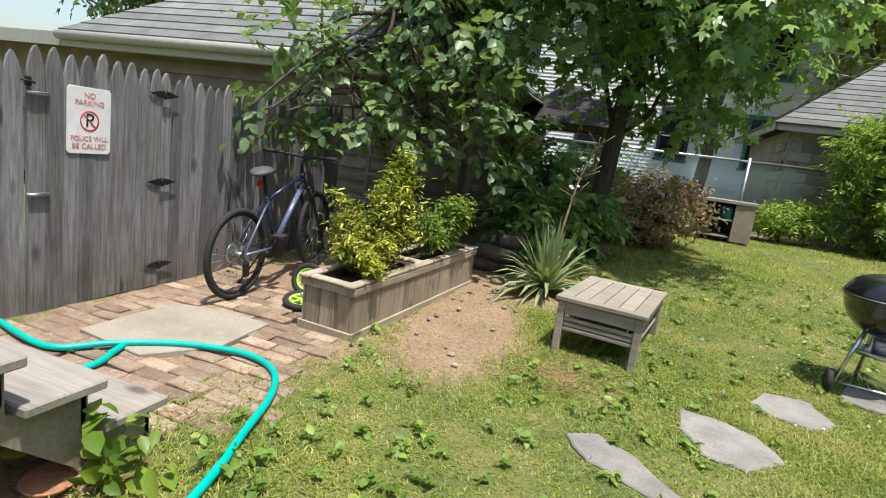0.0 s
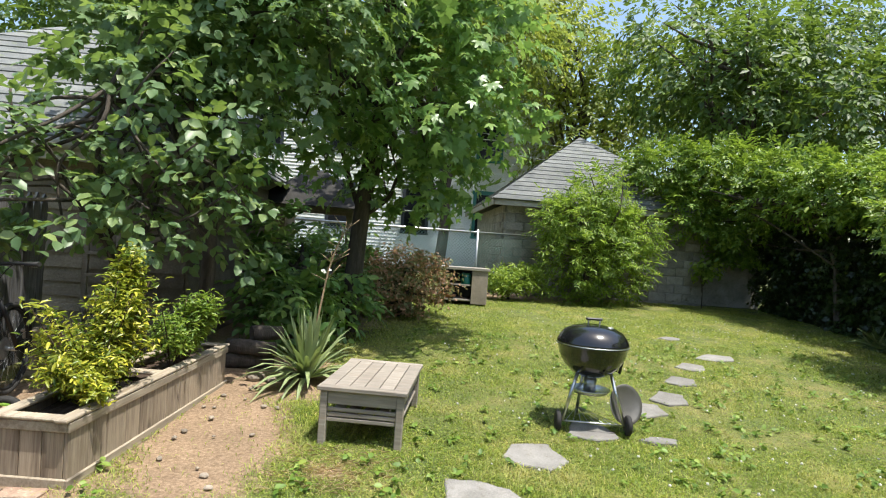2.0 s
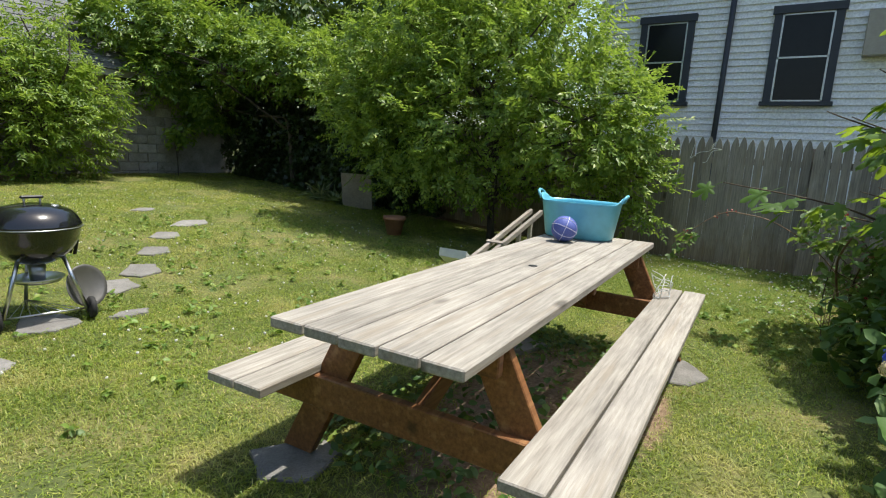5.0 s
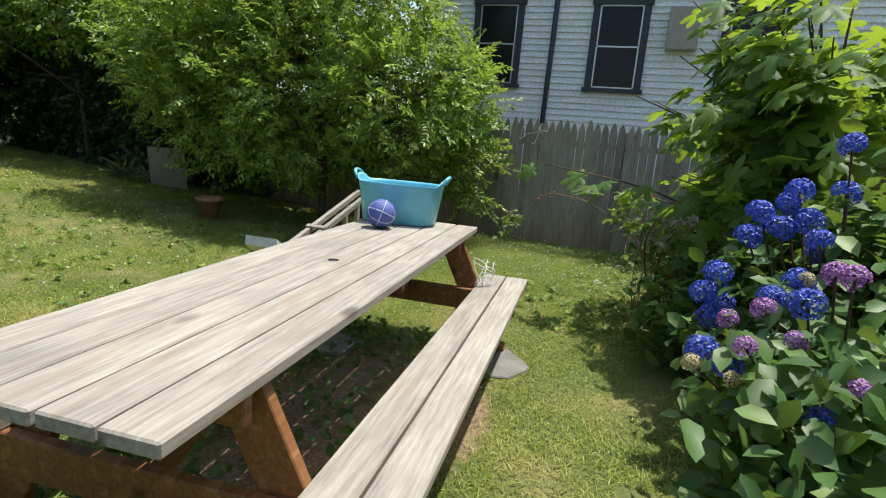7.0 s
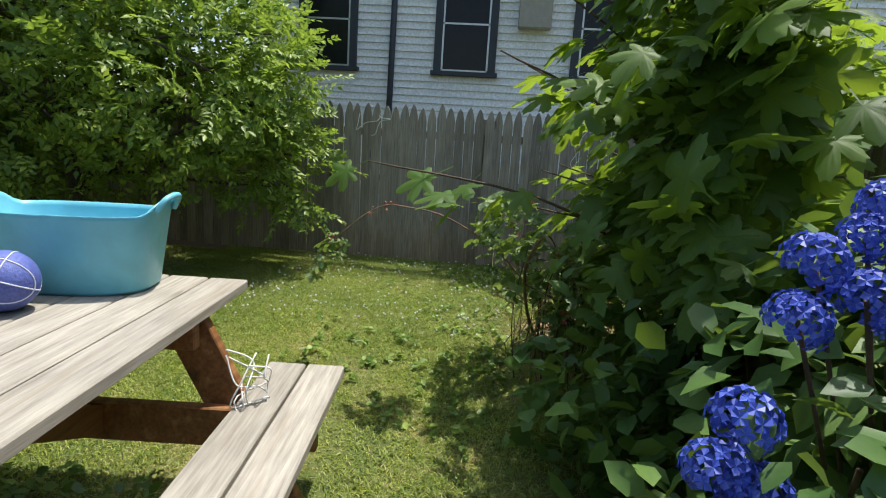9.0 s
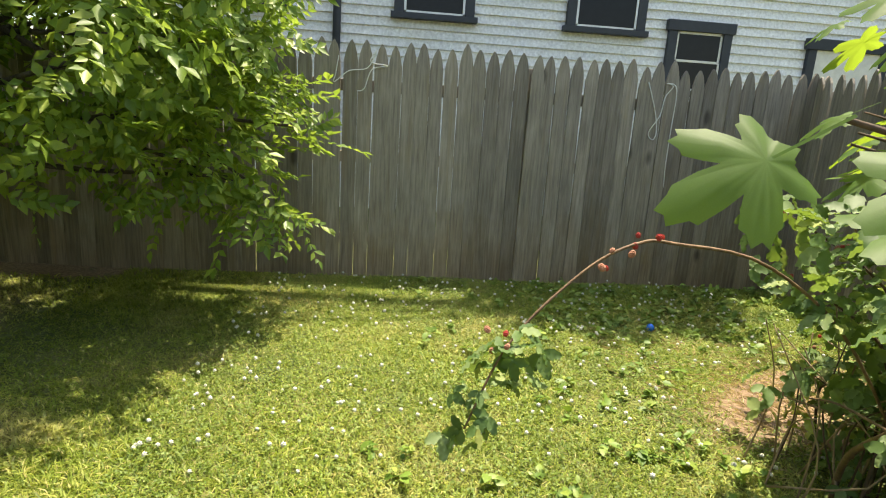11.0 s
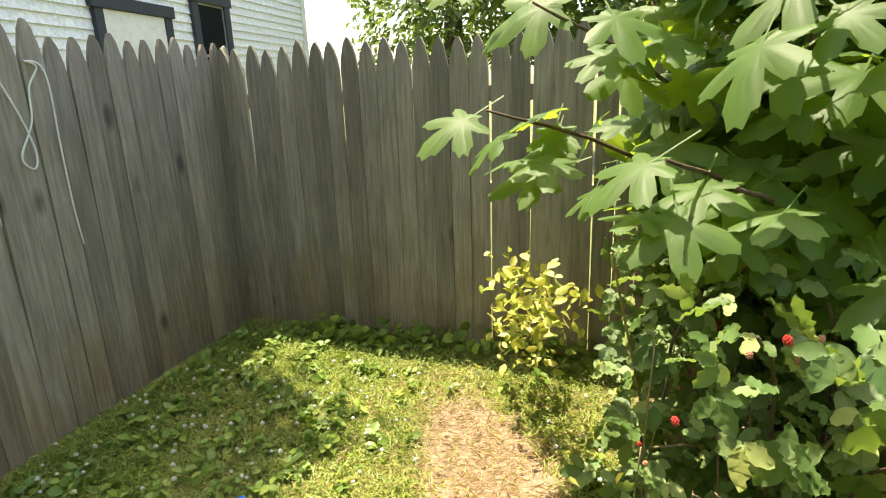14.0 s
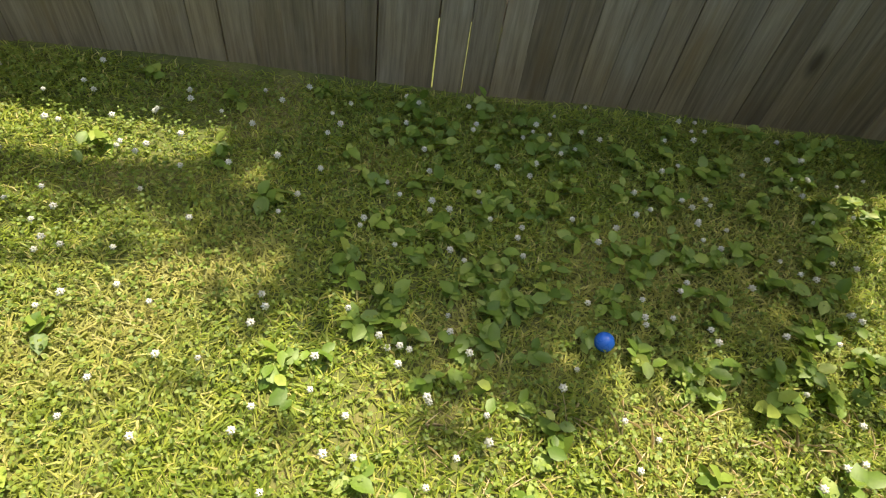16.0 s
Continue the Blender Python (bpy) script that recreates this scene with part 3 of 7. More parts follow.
# ---------------------------------------------------------------- fences
def picket_mesh(name, h, w, material, tip=0.15, t=0.018, lean=0.0, nick=0.0, slim=0.0015):
    """A dog-eared picket with a pointed head; local y runs along the fence."""
    q = w / 2 - slim
    prof = [(-w / 2, 0), (w / 2, 0), (w / 2, h * 0.60), (q, h * 0.70), (q, h - tip), (w * 0.38, h - tip * 0.62), (w * 0.24, h - tip * 0.25 - nick), (w * 0.05, h - nick), (-w * 0.06, h - 0.004),
            (-w * 0.25, h - tip * 0.24), (-w * 0.39, h - tip * 0.62), (-q, h - tip), (-q, h * 0.70), (-w / 2, h * 0.60)]
    n = len(prof)
    bow = lambda z: lean * math.sin(z * 1.7)
    vs = [(-t / 2 + bow(z), y, z) for y, z in prof] + [(t / 2 + bow(z), y, z) for y, z in prof]
    fs = [tuple(range(n)), tuple(range(2 * n - 1, n - 1, -1))] + [(i, n + i, n + (i + 1) % n, (i + 1) % n) for i in range(n)]
    return mesh_of(name, vs, fs, material)


def fence_run(name, label, a, b, h, pitch, material, rail_side, skip=(), posts=True, gap=0.0005):
    """A picket fence from a to b in plan: posts, three rails, and every picket."""
    a, b = Vector((*a, 0)), Vector((*b, 0))
    d = (b - a).normalized()
    ang = math.degrees(math.atan2(d.y, d.x)) - 90
    f = thing(name, label, "fence", pose(a.x, a.y, 0, 0, 0, ang), kind="structure")
    L = (b - a).length
    off = 0.045 * rail_side
    for z in (0.28, h * 0.52, h - 0.32):
        part("rail", boxed(off - 0.02, 0, z - 0.04, off + 0.02, L, z + 0.04), material, f)
    if posts:
        k = 0.0
        while k < L:
            part("post", boxed(off * 2.1 - 0.045, k, -0.1, off * 2.1 + 0.045, k + 0.09, h - 0.12), material, f)
            k += 2.3
    rng = random.Random(len(name) + int(h * 100))
    kinds = [picket_mesh("picket", h + rng.uniform(-0.02, 0.025), pitch - gap - rng.choice((0, 0, 0, 0.0005, 0.001, 0.003)), material, slim=rng.choice((0.0005, 0.001, 0.002, 0.0028)), lean=rng.uniform(-0.008, 0.008), nick=rng.choice((0, 0, 0.012))) for _ in range(10)]
    n = int(L / pitch)
    for i in range(n):
        y = (i + 0.5) * pitch
        if any(s <= y <= e for s, e in skip):
            continue
        wp = d * y + a
        o = new("picket", rng.choice(kinds))
        o.parent = f
        o.matrix_basis = pose(rng.uniform(-0.004, 0.004), y + rng.uniform(-0.003, 0.003), float(rise(wp.x, wp.y)) - 0.03 + 0.012 * math.sin(i * 1.7) + rng.uniform(-0.012, 0.012),
                              rng.uniform(-0.5, 0.5), 0, rng.uniform(-1.5, 1.5))
    return f


fence_east = fence_run("fence_east", "weathered brown-grey pointed picket fence", (8.7, -2.56), (8.7, 11.4), 1.71, 0.102, FENCE_GREY, 1, gap=0.001)
fence_south = fence_run("fence_south", "grey wooden picket fence with pointed tops", (8.72, -2.44), (5.2, -2.20), 1.69, 0.104, FENCE_GREY, -1, gap=0.001)
fence_west = fence_run("fence_west", "blue-grey weathered wooden picket fence", (-2.86, -2.4), (-2.86, 4.9), 1.50, 0.098, FENCE_BLUE, -1, skip=((4.06, 4.88),))


def build_gate():
    g = thing("gate", "closed grey picket gate with black strap hinges", "gate", pose(-2.855, 1.66, 0))
    rng = random.Random(3)
    for i in range(9):
        o = new("picket", picket_mesh("picket", 1.50 + rng.uniform(-0.02, 0.02), 0.0965, FENCE_BLUE, lean=rng.uniform(-0.004, 0.004)))
        o.parent = g
        o.matrix_basis = pose(0.012, 0.007 + i * 0.098, 0.0 + rng.uniform(-0.01, 0.01))
    for z in (0.25, 1.15):
        part("rail", boxed(-0.045, 0.01, z - 0.045, -0.006, 0.83, z + 0.045), FENCE_BLUE, g)
    for z in (0.16, 0.75, 1.34):
        bm = bmesh.new()
        for s in (-1, 1):
            o = [(0.0, 0.026), (0.05 * s, 0.020), (0.075 * s, 0.012), (0.125 * s, 0.0), (0.075 * s, -0.012), (0.05 * s, -0.020), (0.0, -0.026)]
            fr = bm.faces.new([bm.verts.new((0.026, 0.845 + y, z + q)) for y, q in o])
            r = bmesh.ops.extrude_face_region(bm, geom=[fr])
            for v in r["geom"]:
                if isinstance(v, bmesh.types.BMVert):
                    v.co.x += 0.006
        tube(bm, [(0.034, 0.845, z - 0.03), (0.034, 0.845, z + 0.03)], 0.007, 8)
        bmesh.ops.recalc_face_normals(bm, faces=bm.faces)
        part("hinge", bm, IRON, g, "black iron butterfly hinge")
    for z in (1.24, 0.69):
        bm = boxed(0.026, -0.05, z - 0.008, 0.034, 0.075, z + 0.008, 0.002)
        tube(bm, [(0.04, -0.05, z), (0.04, 0.06, z)], 0.006, 8)
        part("bolt", bm, METAL, g, "galvanised slide bolt")
    bm = boxed(0.026, -0.06, 1.27, 0.045, -0.03, 1.32, 0.003)
    tube(bm, [(0.05, -0.09, 1.30), (0.055, -0.02, 1.29)], 0.006, 6)
    part("latch", bm, IRON, g, "black thumb latch")
    return g


build_gate()


def lettering(name, text, size, m, material, parent, label=""):
    """Raised letters from the built-in font."""
    cu = bpy.data.curves.new(name, 'FONT')
    cu.body, cu.size, cu.align_x, cu.align_y, cu.extrude = text, size, 'CENTER', 'CENTER', 0.0006
    cu.materials.append(material)
    o = new(name, cu)
    o.parent = parent
    o.matrix_basis = m
    if label:
        o["label"] = label
    return o


def build_sign():
    s = thing("parking_sign", "white no parking sign with faded red lettering on gate", "sign", pose(-2.828, 1.965, 0.925, 0, 0, 90))
    W, Hh = 0.275, 0.385
    c = 0.016
    o = [(-W / 2 + c, 0), (W / 2 - c, 0), (W / 2, c), (W / 2, Hh - c), (W / 2 - c, Hh), (-W / 2 + c, Hh), (-W / 2, Hh - c), (-W / 2, c)]
    p = part("plate", slab_of(o, 0.0, 0.004, 0.001), SIGN_WHITE, s)
    p.matrix_basis = pose(0, 0, 0, 90)
    up = lambda x, z: pose(x, -0.0055, z, 90)
    lettering("lettering", "NO", 0.046, up(0, 0.338), SIGN_PINK, s)
    lettering("lettering", "PARKING", 0.044, up(0, 0.295), SIGN_PINK, s)
    lettering("lettering", "POLICE WILL", 0.040, up(0, 0.088), SIGN_PINK, s)
    lettering("lettering", "BE CALLED", 0.044, up(0, 0.044), SIGN_PINK, s)
    lettering("letter", "P", 0.11, up(0, 0.192), SIGN_BLACK, s, "black letter P")
    bm = bmesh.new()
    ring = [Vector((0.056 * math.cos(a), -0.0062, 0.192 + 0.056 * math.sin(a))) for a in [2 * math.pi * k / 28 for k in range(29)]]
    tube(bm, ring, 0.0055, 4, False)
    tube(bm, [(-0.04, -0.0068, 0.232), (0.04, -0.0068, 0.152)], 0.0055, 4)
    for v in bm.verts:
        v.co.y = -0.0052 + (v.co.y + 0.0062) * 0.2
    part("ban_ring", bm, SIGN_RED, s, "red ring with a slash")


build_sign()

# ---------------------------------------------------------------- houses
def window_unit(host, name, y0, y1, z0, z1, x, sash=True, trim=None, curtain=False):
    """A double-hung window facing -x: casing, sill, two sashes and panes."""
    w = new(name)
    t = trim or TRIM_DARK
    w.parent = host
    c = 0.12
    part("casing", boxed(x - 0.06, y0, z0, x, y0 + c, z1), t, w)
    part("casing", boxed(x - 0.06, y1 - c, z0, x, y1, z1), t, w)
    part("head", boxed(x - 0.075, y0 - 0.03, z1 - 0.002, x, y1 + 0.03, z1 + 0.13), t, w)
    part("sill", boxed(x - 0.10, y0 - 0.04, z0 - 0.07, x, y1 + 0.04, z0), t, w)
    zm = (z0 + z1) / 2
    a, b = y0 + c, y1 - c
    for k, (p, q) in enumerate(((z0, zm + 0.02), (zm - 0.02, z1))):
        xx = x - 0.02 - 0.016 * (1 - k)
        bm = bmesh.new()
        box(bm, xx - 0.015, a, p, xx, a + 0.03, q, 0.002)
        box(bm, xx - 0.015, b - 0.03, p, xx, b, q, 0.002)
        box(bm, xx - 0.015, a, p, xx, b, p + 0.03, 0.002)
        box(bm, xx - 0.015, a, q - 0.03, xx, b, q, 0.002)
        part("sash", bm, METAL if not curtain else TRIM_WHITE, w)
        part("pane", boxed(xx - 0.008, a + 0.025, p + 0.025, xx - 0.003, b - 0.025, q - 0.025, 0), GLASS, w)
    return w


def boards(host, x0, y0, x1, y1, z0, z1, exposure, material, flip=1, name="siding_board"):
    """Lapped clapboards along a wall from (x0,y0) to (x1,y1)."""
    a, b = Vector((x0, y0, 0)), Vector((x1, y1, 0))
    L = (b - a).length
    ang = math.degrees(math.atan2(b.y - a.y, b.x - a.x))
    t = 0.04
    vs = [(0, 0, 0), (L, 0, 0), (L, -t * flip, 0), (0, -t * flip, 0), (0, 0, exposure * 1.12), (L, 0, exposure * 1.12), (L, -0.006 * flip, exposure * 1.12), (0, -0.006 * flip, exposure * 1.12)]
    fs = [(0, 1, 2, 3), (3, 2, 6, 7), (7, 6, 5, 4), (0, 3, 7, 4), (1, 5, 6, 2), (0, 4, 5, 1)]
    me = mesh_of(name, vs, fs, material)
    k = 0
    while z0 + k * exposure < z1:
        o = new(name, me)
        o.parent = host
        o.matrix_basis = pose(x0, y0, z0 + k * exposure, 0, 0, ang)
        k += 1


def build_east_house():
    h = thing("white_house", "white clapboard house with dark navy window trim", "house", kind="structure")
    X, y0, y1, top = 12.0, -9.4, 3.9, 5.2
    part("wall", boxed(X, y0, -0.2, X + 0.25, y1, top), SIDING, h)
    for yy in (y0, y1):
        part("wall", boxed(X + 0.25, yy - 0.12, -0.2, X + 9, yy + 0.12, top), SIDING, h)
    part("wall", boxed(X + 8.8, y0, -0.2, X + 9, y1, top), SIDING, h)
    ym = (y0 + y1) / 2
    bm = bmesh.new()
    ps = [(X, y0, top), (X, y1, top), (X, ym, top + 4.2)]
    f = bm.faces.new([bm.verts.new(p) for p in ps])
    r = bmesh.ops.extrude_face_region(bm, geom=[f])
    for v in r["geom"]:
        if isinstance(v, bmesh.types.BMVert):
            v.co.x += 0.2
    bmesh.ops.recalc_face_normals(bm, faces=bm.faces)
    part("gable", bm, SIDING, h)
    for s, ye in ((-1, y0), (1, y1)):
        bm = bmesh.new()
        ps = [(X - 0.35, ye + s * 0.4, top - 0.27), (X - 0.35, ym, top + 4.25), (X + 9.3, ym, top + 4.25), (X + 9.3, ye + s * 0.4, top - 0.27)]
        f = bm.faces.new([bm.verts.new(p) for p in ps])
        r = bmesh.ops.extrude_face_region(bm, geom=[f])
        for v in r["geom"]:
            if isinstance(v, bmesh.types.BMVert):
                v.co.z += 0.16
        bmesh.ops.recalc_face_normals(bm, faces=bm.faces)
        part("roof", bm, SHINGLE, h)
        part("rake_board", tube(bmesh.new(), [(X - 0.33, ye + s * 0.38, top - 0.33), (X - 0.33, ym, top + 4.17)], 0.07, 4), TRIM_WHITE, h)
    boards(h, X, y1, X, y0, 0.0, top, 0.115, SIDING, 1)
    for a, b, p, q, cu in ((2.08, 3.06, 2.47, 3.93, 0), (-0.20, 0.80, 2.47, 3.93, 0), (-2.42, -1.38, 2.47, 3.93, 0), (-3.62, -2.75, 1.78, 2.52, 1), (-7.1, -6.3, 1.3, 2.7, 0)):
        window_unit(h, "window", a, b, p, q, X - 0.028, curtain=bool(cu))
    d = new("door")
    d.parent = h
    part("casing", boxed(X - 0.09, -5.88, 0.2, X - 0.025, -5.76, 2.42), TRIM_DARK, d)
    part("casing", boxed(X - 0.09, -4.83, 0.2, X - 0.025, -4.71, 2.42), TRIM_DARK, d)
    part("head", boxed(X - 0.11, -5.92, 2.42, X - 0.025, -4.67, 2.56), TRIM_DARK, d)
    part("panel", boxed(X - 0.07, -5.76, 0.2, X - 0.03, -4.83, 2.42), TRIM_WHITE, d)
    part("downpipe", tube(bmesh.new(), [(X - 0.08, 1.52, 0.1), (X - 0.08, 1.46, 5.0)], 0.05, 10), TRIM_DARK, h, "dark painted downpipe")
    part("meter_box", boxed(X - 0.24, -1.02, 3.16, X - 0.03, -0.51, 3.86, 0.012), TRIM_BEIGE, h, "beige metal meter box")
    part("corner_board", boxed(X - 0.045, y1 - 0.11, 0, X - 0.02, y1 + 0.02, top), TRIM_WHITE, h)
    part("corner_board", boxed(X - 0.045, y0 - 0.02, 0, X - 0.02, y0 + 0.11, top), TRIM_WHITE, h)


build_east_house()


def build_north_house():
    h = thing("far_white_house", "pale blue-white clapboard house behind the trees", "house", kind="structure")
    y, x0, x1, top = 21.0, -7.5, 6.5, 8.0
    part("wall", boxed(x0, y, 0, x1, y + 8, top), SIDING, h)
    boards(h, x0, y - 0.002, x1, y - 0.002, 0.5, top, 0.13, SIDING, 1)
    bm = bmesh.new()
    ps = [(x0 - 0.4, y - 0.5, top - 0.1), (x1 + 0.4, y - 0.5, top - 0.1), (x1 - 3, y + 4, top + 3), (x0 + 3, y + 4, top + 3)]
    qs = [(x0 - 0.4, y + 8.5, top - 0.1), (x1 + 0.4, y + 8.5, top - 0.1)]
    V = [bm.verts.new(p) for p in ps + qs]
    for f in ((0, 1, 2, 3), (1, 5, 2), (0, 3, 4), (4, 3, 2, 5), (0, 4, 5, 1)):
        bm.faces.new([V[i] for i in f])
    part("roof", bm, SHINGLE, h)
    for xa in (-5.4, -2.6, 0.3, 3.05):
        for za in (1.9, 4.9):
            w = new("window")
            w.parent = h
            for q in ((xa, za, xa + 0.12, za + 1.65), (xa + 0.93, za, xa + 1.05, za + 1.65), (xa - 0.04, za + 1.65, xa + 1.09, za + 1.8), (xa - 0.04, za - 0.08, xa + 1.09, za)):
                part("casing", boxed(q[0], y - 0.08, q[1], q[2], y - 0.024, q[3]), TEAL if xa > 2 else TRIM_DARK, w)
            for q in ((za, za + 0.8), (za + 0.84, za + 1.65)):
                part("pane", boxed(xa + 0.12, y - 0.05, q[0], xa + 0.93, y - 0.03, q[1], 0), GLASS, w)
            part("rail", boxed(xa + 0.12, y - 0.06, za + 0.8, xa + 0.93, y - 0.026, za + 0.84), TRIM_WHITE, w)


build_north_house()


def hip_roof(host, x0, y0, x1, y1, z, rx0, rx1, ry, rz, courses, material):
    """A hip roof in lapped shingle courses; ridge from rx0 to rx1 at ry."""
    c = [Vector((x0, y0, z)), Vector((x1, y0, z)), Vector((x1, y1, z)), Vector((x0, y1, z))]
    r = [Vector((rx0, ry, rz)), Vector((rx1, ry, rz)), Vector((rx1, ry, rz)), Vector((rx0, ry, rz))]
    for i in range(4):
        a, b, p, q = c[i], c[(i + 1) % 4], r[i], r[(i + 1) % 4]
        nrm = (b - a).cross(p - a).normalized()
        for k in range(courses):
            t0, t1 = k / courses, min(1.0, (k + 1.15) / courses)
            A, B, C, D = a.lerp(p, t0), b.lerp(q, t0), b.lerp(q, t1), a.lerp(p, t1)
            lo, hi = nrm * 0.022, nrm * 0.006
            vs = [A, B, C, D, A + lo, B + lo, C + hi, D + hi]
            me = mesh_of("shingle_course", [tuple(v) for v in vs], [(0, 3, 2, 1), (4, 5, 6, 7), (0, 1, 5, 4), (1, 2, 6, 5), (2, 3, 7, 6), (3, 0, 4, 7)], material)
            o = new("shingle_course", me)
            o.parent = host


def build_garage():
    g = thing("garage", "tan shingled garage with grey hip roof and beige gutter", "garage", kind="structure")
    x0, x1, y0, y1, e = -7.0, -1.75, 5.25, 10.5, 2.04
    part("wall", boxed(x0, y0, -0.2, x1, y1, e), SIDING_TAN, g)
    boards(g, x0, y0 - 0.002, x1, y0 - 0.002, 0.05, e - 0.1, 0.14, SIDING_TAN, 1)
    boards(g, x1 + 0.002, y0, x1 + 0.002, y1, 0.05, e - 0.1, 0.14, SIDING_TAN, 1)
    part("fascia", boxed(x0 - 0.3, y0 - 0.30, e - 0.14, x1 + 0.3, y0 - 0.26, e + 0.04), TRIM_BEIGE, g)
    part("soffit", boxed(x0 - 0.28, y0 - 0.26, e - 0.12, x1 + 0.28, y0 - 0.024, e - 0.08), TRIM_BEIGE, g)
    part("gutter", tube(bmesh.new(), [(x0 - 0.3, y0 - 0.35, e), (x1 + 0.3, y0 - 0.35, e)], 0.06, 8), TRIM_BEIGE, g, "beige aluminium gutter")
    part("wing_wall", boxed(-13.0, y0 + 0.1, -0.2, x0, y0 + 4, e - 0.1), SIDING_TAN, g)
    part("wing_fascia", boxed(-13.2, y0 - 0.30, e - 0.14, x0 - 0.305, y0 - 0.26, e + 0.04), TRIM_BEIGE, g)
    part("wing_roof", boxed(-13.2, y0 - 0.26, e - 0.06, x0 - 0.305, y0 + 4.2, e + 0.05), TRIM_BEIGE, g)
    hip_roof(g, x0 - 0.3, y0 - 0.33, x1 + 0.3, y1 + 0.3, e + 0.06, x0 + 2.3, x1 - 2.2, (y0 + y1) / 2, 4.1, 16, SHINGLE)


build_garage()


def build_hut():
    h = thing("stone_hut", "grey concrete-block outbuilding with pyramid shingle roof", "outbuilding", kind="structure")
    x0, x1, y0, y1, e = 2.6, 7.25, 11.5, 16.0, 2.42
    part("wall", boxed(x0, y0, 0.1, x1, y1, e), BLOCK, h)
    part("fascia", boxed(x0 - 0.34, y0 - 0.32, e - 0.06, x1 + 0.34, y0 - 0.27, e + 0.06), TRIM_BEIGE, h)
    part("fascia", boxed(x0 - 0.36, y0 - 0.32, e - 0.06, x0 - 0.31, y1 + 0.3, e + 0.06), TRIM_BEIGE, h)
    hip_roof(h, x0 - 0.38, y0 - 0.36, x1 + 0.38, y1 + 0.36, e + 0.06, 4.84, 4.86, 13.75, 4.5, 17, SHINGLE)
    part("yard_wall", boxed(x1, y0 + 0.1, 0.1, 8.6, y0 + 0.3, 2.3), BLOCK, h)
    return h


hut = build_hut()

# closing walls of the house behind the camera
def build_home():
    h = thing("home_wall", "plain siding wall of the house behind the flower beds", "wall", kind="structure")
    part("wall", boxed(-2.9, -2.75, -0.1, 4.6, -2.5, 2.6), SIDING_TAN, h)
    part("wall", boxed(4.35, -2.5, -0.1, 4.6, -2.3, 2.6), SIDING_TAN, h)
    part("cap", boxed(-3.0, -2.8, 2.6, 4.7, -2.4, 2.68), TRIM_BEIGE, h)


build_home()


def build_steps():
    s = thing("porch_steps", "three grey wooden porch steps with taupe stringer", "steps", pose(-1.2, 0.32, 0), kind="structure")
    for i, (y, z) in enumerate(((0.74, 0.20), (0.49, 0.36), (0.24, 0.52))):
        part("tread", boxed(-1.5, y - 0.26, z - 0.035, 0.0, y, z, 0.006), STEP_WOOD, s)
        part("riser", boxed(-1.48, y - 0.055, max(z - 0.16, 0.0), -0.055, y - 0.035, z - 0.035, 0.002), STEP_SIDE, s)
    part("landing", boxed(-1.5, -1.2, 0.645, 0.0, -0.02 + 0.02, 0.68, 0.006), STEP_WOOD, s)
    vs = [(0.705, 0.0), (0.705, 0.165), (0.46, 0.165), (0.46, 0.325), (0.21, 0.325), (0.21, 0.485), (0.0, 0.485), (0.0, 0.645), (-1.2, 0.645), (-1.2, 0.46), (-0.05, 0.46), (0.42, 0.055), (0.45, 0.0)]
    for xx in (-0.055, -1.45):
        bm = bmesh.new()
        f = bm.faces.new([bm.verts.new((xx, y, z)) for y, z in vs])
        r = bmesh.ops.extrude_face_region(bm, geom=[f])
        for v in r["geom"]:
            if isinstance(v, bmesh.types.BMVert):
                v.co.x -= 0.035
        bmesh.ops.recalc_face_normals(bm, faces=bm.faces)
        part("stringer", bm, STEP_SIDE, s, "taupe painted side board")


build_steps()
# ---------------------------------------------------------------- vegetation
def plant(name, label, category, at=(0, 0, 0), group=""):
    return thing(name, label, category, pose(*at), group)


def woody(name, label, category, base, trunk_pts, trunk_r, blobs, n, size, shape, material, shell=0.55, per=22, tight=0.11, up=0.8, ends=10, droop=0.3, low=-9.0, limb_r=0.05, group="", spray=None):
    """A tree or bush: tapered trunk with limbs, and a crown of single leaves in clumps."""
    t = plant(name, label, category, group=group)
    rng = random.Random(int(abs(base[0] * 131 + base[1] * 37)) + n)
    bm = bmesh.new()
    L = smooth_line(trunk_pts, 5)
    tube(bm, L, [trunk_r * (1 - 0.6 * i / (len(L) - 1)) for i in range(len(L))], 10)
    part("trunk", bm, BARK, t)
    for k in range(ends):
        bm = bmesh.new()
        b = rng.choice(blobs)
        e = (b[0] + rng.uniform(-0.75, 0.75) * b[3], b[1] + rng.uniform(-0.75, 0.75) * b[4], b[2] + rng.uniform(-0.5, 0.75) * b[5])
        s = L[rng.randrange(len(L) // 3, len(L))]
        limbs(bm, s, [e], limb_r * rng.uniform(0.5, 1.0), 0.008, 0.10, rng)
        part("limb", bm, BARK, t)
    c = np.mean([b[:3] for b in blobs], axis=0)
    if spray:
        spray_cloud("crown", blobs, n, spray[0], spray[1], size, shape, material, t, shell, droop, low=low)
    else:
        leaf_cloud("crown", crown(blobs, n, shell, per, tight, low), size, shape, material, t, up, out=c, droop=droop)
    return t


